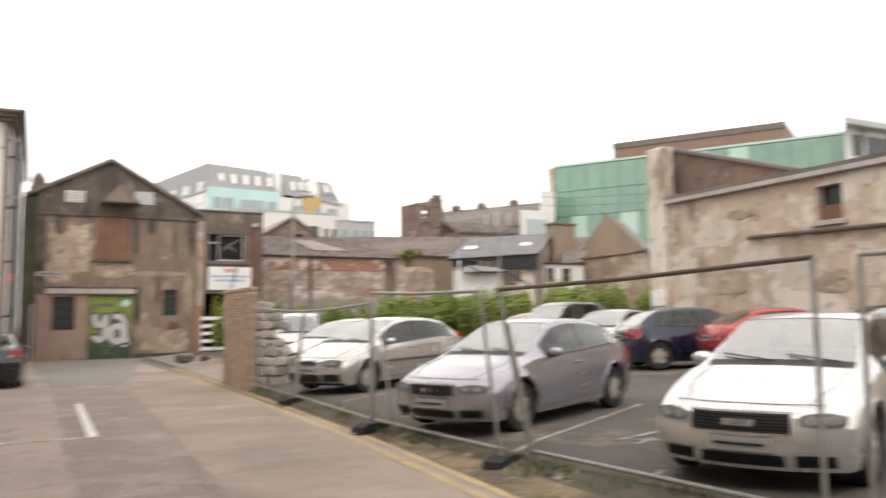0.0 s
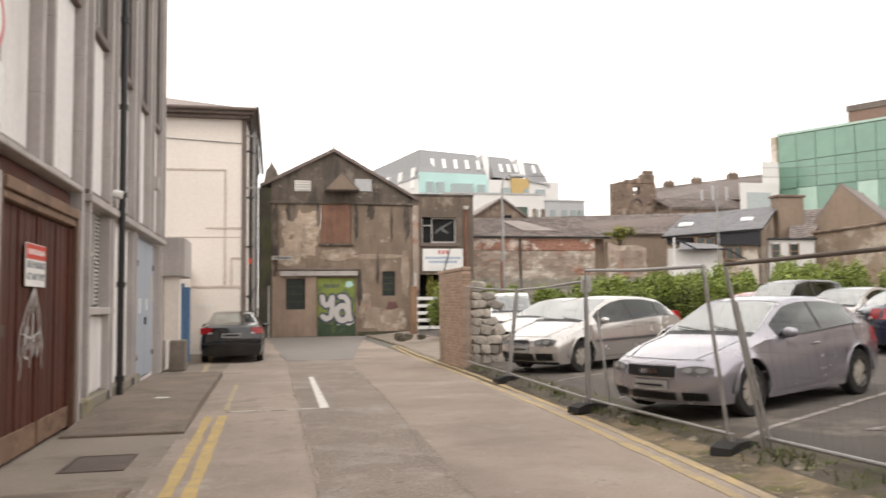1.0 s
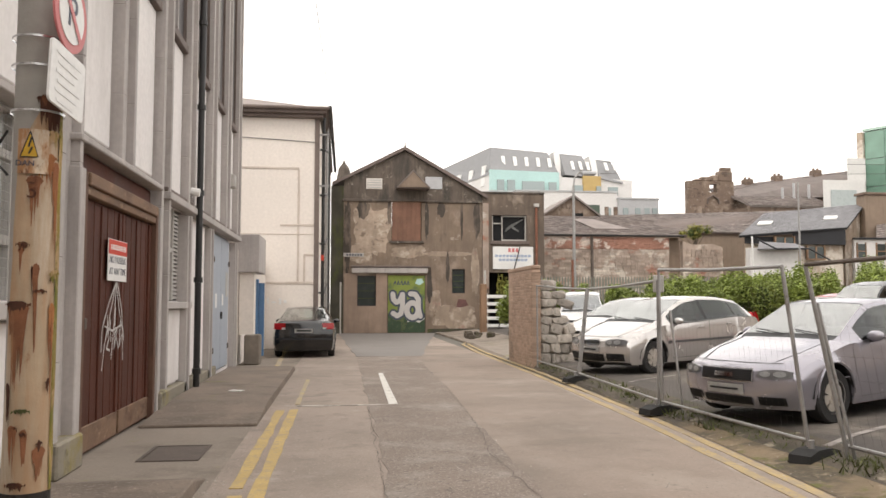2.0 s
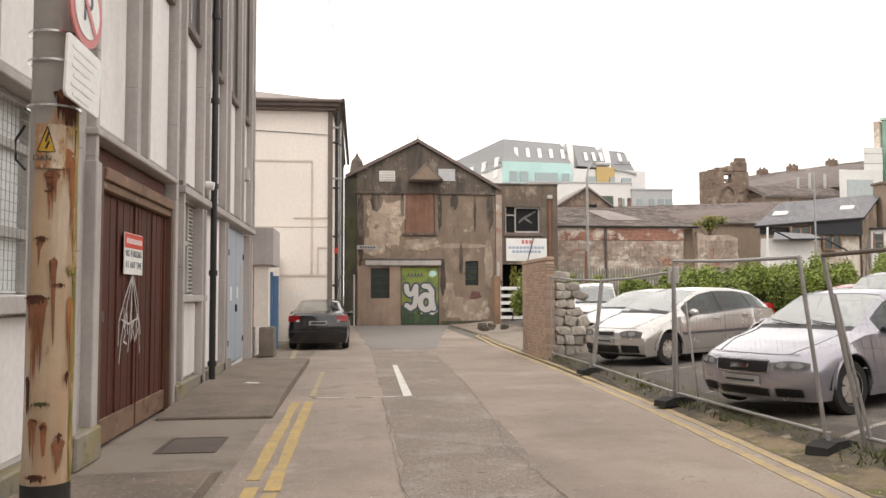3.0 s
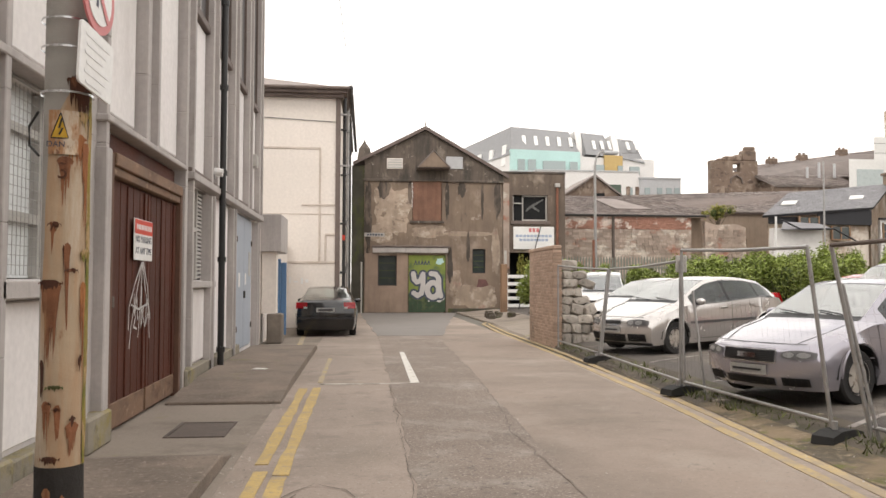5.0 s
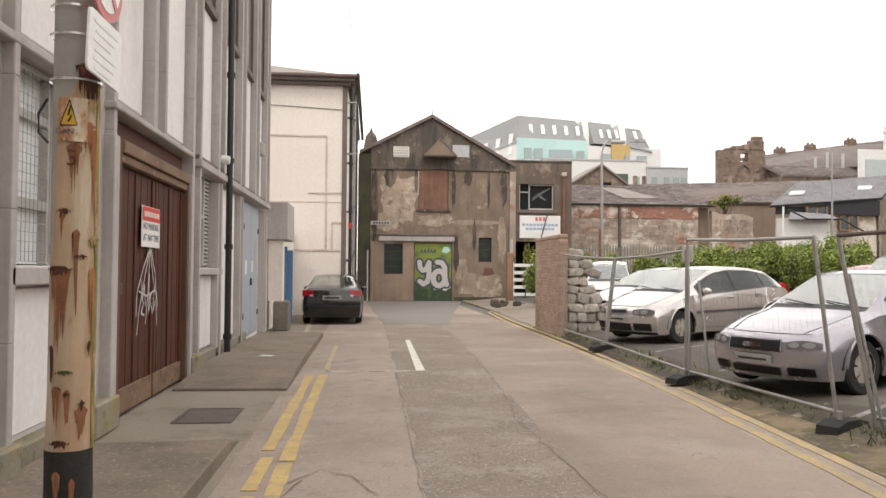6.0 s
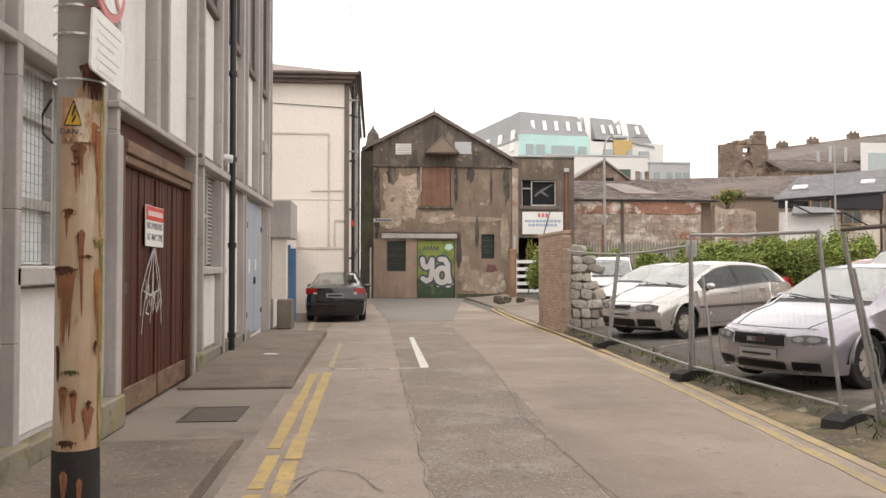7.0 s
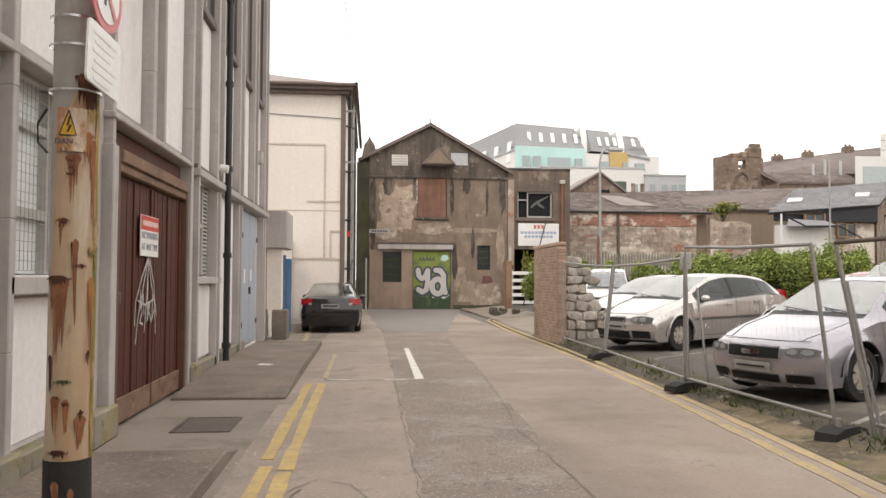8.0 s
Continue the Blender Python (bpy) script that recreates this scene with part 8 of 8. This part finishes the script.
        part("mirror_arm", boxed(p.x - 0.03, p.x + 0.03, min(p.y, p.y - s * 0.12), max(p.y, p.y - s * 0.12), p.z - 0.07, p.z - 0.035), M["carblack"], root)
    if detail:
        for y0 in (-0.55, 0.05):
            a = [(C.cowl + 0.05 + 0.02 * k, y0 + 0.1 * k, C.zt(C.cowl + 0.05 + 0.02 * k) + 0.015) for k in range(6)]
            part("wiper", bar(a, 0.008, 5), M["carblack"], root)
        def top_z(x, y):
            rows = C.section(x)[7:][::-1]
            return float(np.interp(y, [r[0] for r in rows], [r[1] for r in rows]))
        for s in (-1, 1):
            pts = []
            for k in range(13):
                x = 0.16 + (C.cowl - 0.16) * k / 12
                y = C.half(x) * (0.60 + 0.10 * min(1, k / 5))
                p = C.warp(x, y, top_z(x, y) + 0.0005)
                pts.append((p.x, s * p.y, p.z))
            part("bonnet_gap", bar(pts, 0.0045, 4), M["carblack"], root)
        part("bonnet_gap", bar([C.warp(0.12 + 0.0 * y, y, C.zt(0.12) + 0.001) for y in np.linspace(-C.W * 0.7, C.W * 0.7, 9)], 0.004, 4), M["carblack"], root)
    return root


def wheel(root, x, y, R, s, spokes, detail):
    w = part("wheel", lathe_y([(R - 0.115, -0.09), (R - 0.02, -0.095), (R, -0.07), (R, 0.07), (R - 0.02, 0.095), (R - 0.115, 0.09), (R - 0.115, -0.09)], 30), M["tyre"], root, "black tyre", True)
    w.location = (x, y, R)
    # rim barrel is black so the gaps between spokes look shaded
    rim = part("rim", lathe_y([(R - 0.113, s * 0.092), (R - 0.128, s * 0.096), (R - 0.14, s * 0.075), (R - 0.14, -s * 0.05), (0.03, -s * 0.03)], 30), M["carblack"], w, "wheel rim coloured black for the shade behind the spokes", True)
    Ri = R - 0.12
    for k in range(spokes):
        b = bmesh.new()
        a = math.tau * k / spokes + 0.3
        e, f = Vector((math.cos(a), 0, math.sin(a))), Vector((-math.sin(a), 0, math.cos(a)))
        wi, wo = Ri * 0.26 * 5 / spokes, Ri * 0.44 * 5 / spokes
        pts = [(0.02, wi), (0.45 * Ri, wi * 1.05), (Ri, wo), (Ri, -wo), (0.45 * Ri, -wi * 1.05), (0.02, -wi)]
        top = [b.verts.new(e * r + f * t + Vector((0, s * (0.072 + 0.01 * (1 - r / Ri)), 0))) for r, t in pts]
        low = [b.verts.new(e * r + f * t * 1.1 + Vector((0, s * 0.035, 0))) for r, t in pts]
        b.faces.new(top)
        for i in range(6):
            b.faces.new((top[i], top[(i + 1) % 6], low[(i + 1) % 6], low[i]))
        part("spoke", b, M["alloy"], w)
    part("rim_edge", lathe_y([(Ri - 0.012, s * 0.074), (Ri - 0.008, s * 0.084), (Ri + 0.008, s * 0.094)], 30), M["alloy"], w)
    part("hub_cap", lathe_y([(0.055, s * 0.07), (0.05, s * 0.092), (0.001, s * 0.096)], 14), M["alloy"], w)


def park(root, nose, turn, flat=False, lift=0.0):
    """Stands a car with its nose at (x, y); turn: degrees of the way from nose to tail, from the x axis."""
    a = radians(turn)
    d = Vector((math.cos(a), math.sin(a)))
    z0 = 0.0 if flat else yard_z(nose[0] + 0.8 * d.x)
    z1 = 0.0 if flat else yard_z(nose[0] + 3.4 * d.x)
    p = math.atan2(z1 - z0, 2.6)
    base = (nose[0], nose[1], z0 - 0.8 * math.tan(p) + 0.008 + lift)
    root.matrix_basis = Matrix.Translation(base) @ Matrix.Rotation(a, 4, "Z") @ Matrix.Rotation(-p, 4, "Y")
    return root


def compact(L=4.2, H=1.42, W=1.77):
    k, h = L / 4.2, H / 1.42
    return Car(L, W, [(0, 0.64), (0.05, 0.69), (0.22 * k, 0.75 * h), (0.6 * k, 0.845 * h), (1.0 * k, 0.915 * h), (1.2 * k, 0.965 * h), (1.6 * k, 1.19 * h), (1.98 * k, 1.375 * h), (2.35 * k, 1.42 * h), (2.9 * k, 1.41 * h), (3.45 * k, 1.345 * h), (3.75 * k, 1.20 * h), (4.0 * k, 1.01 * h), (4.12 * k, 0.97 * h), (4.2 * k, 0.90 * h)],
               [(0, 0.58), (0.3, 0.70 * h), (1.2 * k, 0.90 * h), (2.2 * k, 0.93 * h), (3.3 * k, 0.985 * h), (4.2 * k, 0.97 * h)], (0.84 * k, 3.44 * k), 0.318, 1.17 * k, 2.02 * k, 3.42 * k, 4.03 * k)


def hatch(L=4.34, H=1.49, W=1.84):
    k, h = L / 4.34, H / 1.49
    return Car(L, W, [(0, 0.66), (0.06, 0.71), (0.25 * k, 0.78 * h), (0.65 * k, 0.90 * h), (0.95 * k, 0.965 * h), (1.10 * k, 1.01 * h), (1.6 * k, 1.27 * h), (2.0 * k, 1.43 * h), (2.45 * k, 1.49 * h), (3.1 * k, 1.465 * h), (3.7 * k, 1.37 * h), (4.0 * k, 1.19 * h), (4.18 * k, 1.02 * h), (4.28 * k, 0.98 * h), (4.34 * k, 0.88 * h)],
               [(0, 0.60), (0.3, 0.73 * h), (1.2 * k, 0.93 * h), (2.2 * k, 0.96 * h), (3.4 * k, 1.03 * h), (4.34 * k, 0.98 * h)], (0.87 * k, 3.51 * k), 0.315, 1.06 * k, 2.05 * k, 3.68 * k, 4.19 * k)


def saloon(L=4.5, H=1.44, W=1.76):
    k, h = L / 4.5, H / 1.44
    return Car(L, W, [(0, 0.62), (0.25, 0.76), (1.1, 0.92 * h), (1.25, 0.97 * h), (2.0, 1.37 * h), (2.4, 1.44 * h), (3.05, 1.41 * h), (3.35, 1.33 * h), (3.85, 1.10 * h), (3.98, 1.075 * h), (4.40, 1.06 * h), (4.5, 0.98)],
               [(0, 0.58), (0.3, 0.70), (1.2, 0.90), (2.2, 0.93), (3.4, 0.97), (4.5, 0.95)], (0.88, 3.58), 0.315, 1.2, 2.05, 3.2, 3.9, bow=(0.28, 0.14))


def estate(L=4.6, H=1.55, W=1.8):
    k, h = L / 4.6, H / 1.55
    return Car(L, W, [(0, 0.68), (0.25, 0.82), (1.05, 1.0), (1.2, 1.04), (1.9, 1.44 * h), (2.4, 1.55 * h), (3.6, 1.54 * h), (4.15, 1.47 * h), (4.45, 1.15 * h), (4.55, 1.05), (4.6, 0.92)],
               [(0, 0.62), (0.3, 0.75), (1.2, 0.96), (2.2, 1.0), (4.6, 1.06)], (0.9, 3.6), 0.34, 1.15, 1.98, 4.08, 4.5)


P_LILAC = paint("lilac_silver_paint", (0.33, 0.315, 0.355), 0.6)
P_SILVER = paint("silver_paint", (0.64, 0.63, 0.625), 0.6)
P_WARM = paint("warm_silver_paint", (0.56, 0.535, 0.515), 0.65)
P_BLACK = paint("black_paint", (0.007, 0.007, 0.008), 0.08)
P_NAVY = paint("navy_paint", (0.006, 0.010, 0.036), 0.3)
P_RED = paint("red_paint", (0.36, 0.012, 0.014), 0.25)
P_DARK = paint("charcoal_paint", (0.018, 0.018, 0.02), 0.4)
P_WHITE = paint("pale_silver_paint", (0.56, 0.545, 0.53), 0.45)

A3 = compact()
lilac_car = car(A3, P_LILAC, "lilac-silver three-door hatchback with alloy wheels", windows=((1.50, 2.50), (2.56, 3.46)), doors=((1.22, 0.06), (2.52, 0.14)),
                grille=(0.36, 0.515, 0.645, M["chrome"]), head=(0.42, 0.78, 0.545, 0.655), tail=(0.52, 0.78, 0.72, 0.92), plate_front=0.355, badge=True,
                lower=((-0.34, 0.34, 0.235, 0.325), (0.42, 0.70, 0.24, 0.335), (-0.70, -0.42, 0.24, 0.335)), trim=(1.1, 3.0, 0.52, 0.02, P_LILAC), handle=((2.30, 0.80),), spokes=6)
park(lilac_car, (4.62, 9.24), 23.8)
silver_car = car(compact(), P_SILVER, "silver three-door hatchback parked behind the fence", windows=((1.50, 2.50), (2.56, 3.46)), doors=((1.22, 0.06), (2.52, 0.14)),
                 grille=(0.40, 0.50, 0.655, M["chrome"]), head=(0.46, 0.79, 0.545, 0.665), tail=(0.52, 0.78, 0.72, 0.92), plate_front=0.345, badge=True,
                 lower=((-0.34, 0.34, 0.225, 0.32), (0.42, 0.70, 0.23, 0.325), (-0.70, -0.42, 0.23, 0.325)), handle=((2.30, 0.80),), spokes=6)
park(silver_car, (5.25, 4.75), 24)
focus = car(hatch(), P_WARM, "warm-silver five-door hatchback with dark side mouldings", windows=((1.38, 2.40), (2.47, 3.30), (3.36, 3.82)), doors=((1.15, 0.05), (2.43, 0.08), (3.25, 0.18)),
            grille=(0.26, 0.60, 0.665, M["chrome"]), head=(0.40, 0.82, 0.565, 0.70), tail=(0.55, 0.82, 0.8, 1.1), plate_front=0.43,
            lower=((-0.36, 0.36, 0.26, 0.40), (0.42, 0.76, 0.27, 0.41), (-0.76, -0.42, 0.27, 0.41), (-0.84, 0.84, 0.19, 0.235)), trim=(1.25, 3.15, 0.60, 0.045, M["cargrey"]), handle=((2.25, 0.86), (3.1, 0.90)), spokes=7)
park(focus, (5.0, 15.7), 24)
silver_b = car(hatch(4.2, 1.46, 1.75), P_WHITE, "pale silver hatchback beside the rubble wall", windows=((1.5, 2.3), (2.4, 3.3)), doors=((1.15, 0.05), (2.35, 0.1)),
               grille=(0.3, 0.56, 0.66, M["carblack"]), head=(0.40, 0.80, 0.565, 0.70), tail=(0.55, 0.82, 0.8, 1.1), lower=((-0.36, 0.36, 0.24, 0.36),), detail=False)
park(silver_b, (5.95, 20.3), 24)
black_car = car(saloon(), P_BLACK, "black saloon parked with its rear to the lane", windows=((1.7, 2.45), (2.55, 3.35)), doors=((1.25, 0.05), (2.5, 0.05), (3.4, 0.15)),
                grille=(0.35, 0.5, 0.66, M["chrome"]), head=(0.42, 0.8, 0.55, 0.67), tail=(0.52, 0.84, 0.80, 0.97), handle=((2.3, 0.82), (3.2, 0.84)))
park(black_car, (-0.99, 27.6), -90, True)
navy = car(compact(4.15, 1.46, 1.74), P_NAVY, "navy-blue hatchback with red tail lights", windows=((1.62, 2.42), (2.5, 3.42)), doors=((1.22, 0.06), (2.46, 0.1)), tail=(0.50, 0.80, 0.74, 0.96), grille=(0.3, 0.5, 0.6, M["carblack"]))
park(navy, (16.65, 13.95), 158)
red_car = car(saloon(4.1, 1.40, 1.7), P_RED, "red saloon with its tail to the yard", windows=((1.7, 2.4), (2.5, 3.2)), doors=((1.25, 0.05), (2.45, 0.05)), tail=(0.46, 0.80, 0.72, 0.88), grille=(0.3, 0.5, 0.6, M["carblack"]), detail=False)
park(red_car, (16.95, 11.4), 158)
silver_c = car(hatch(3.9, 1.47, 1.7), P_WHITE, "pale silver small hatchback facing the yard", windows=((1.5, 2.3), (2.4, 3.2)), doors=((1.1, 0.05), (2.35, 0.1)), head=(0.40, 0.78, 0.565, 0.70), grille=(0.3, 0.52, 0.62, M["carblack"]), detail=False)
park(silver_c, (12.9, 17.3), 24)
dark_estate = car(estate(4.6, 1.74), P_DARK, "charcoal estate car near the shrubs", "estate_car", windows=((1.6, 2.5), (2.6, 3.5), (3.56, 4.2)), doors=((1.2, 0.05), (2.55, 0.06), (3.5, 0.1)), head=(0.40, 0.80, 0.6, 0.75), grille=(0.3, 0.55, 0.7, M["chrome"]), detail=False)
park(dark_estate, (12.55, 19.9), 20)
red_b = car(hatch(3.8, 1.45, 1.68), P_RED, "small red hatchback beside the shrubs", windows=((1.4, 2.2), (2.3, 3.1)), doors=((1.0, 0.05), (2.25, 0.1)), tail=(0.5, 0.78, 0.8, 1.05), detail=False)
park(red_b, (17.9, 24.4), 204)
dark_b = car(compact(3.8, 1.45, 1.7), P_DARK, "dark hatchback by the old wall", windows=((1.5, 2.2), (2.3, 3.0)), doors=((1.1, 0.05), (2.25, 0.1)), tail=(0.5, 0.78, 0.74, 0.95), detail=False)
park(dark_b, (17.3, 8.6), 158)
jeep = car(estate(4.2, 1.7, 1.78), P_WHITE, "pale silver estate car at the far end", "estate_car", windows=((1.5, 2.2), (2.3, 3.1), (3.2, 3.8)), head=(0.45, 0.80, 0.62, 0.78), grille=(0.4, 0.58, 0.76, M["carblack"]), lower=((-0.7, 0.7, 0.3, 0.5),), detail=False)
park(jeep, (7.75, 25.3), 72)
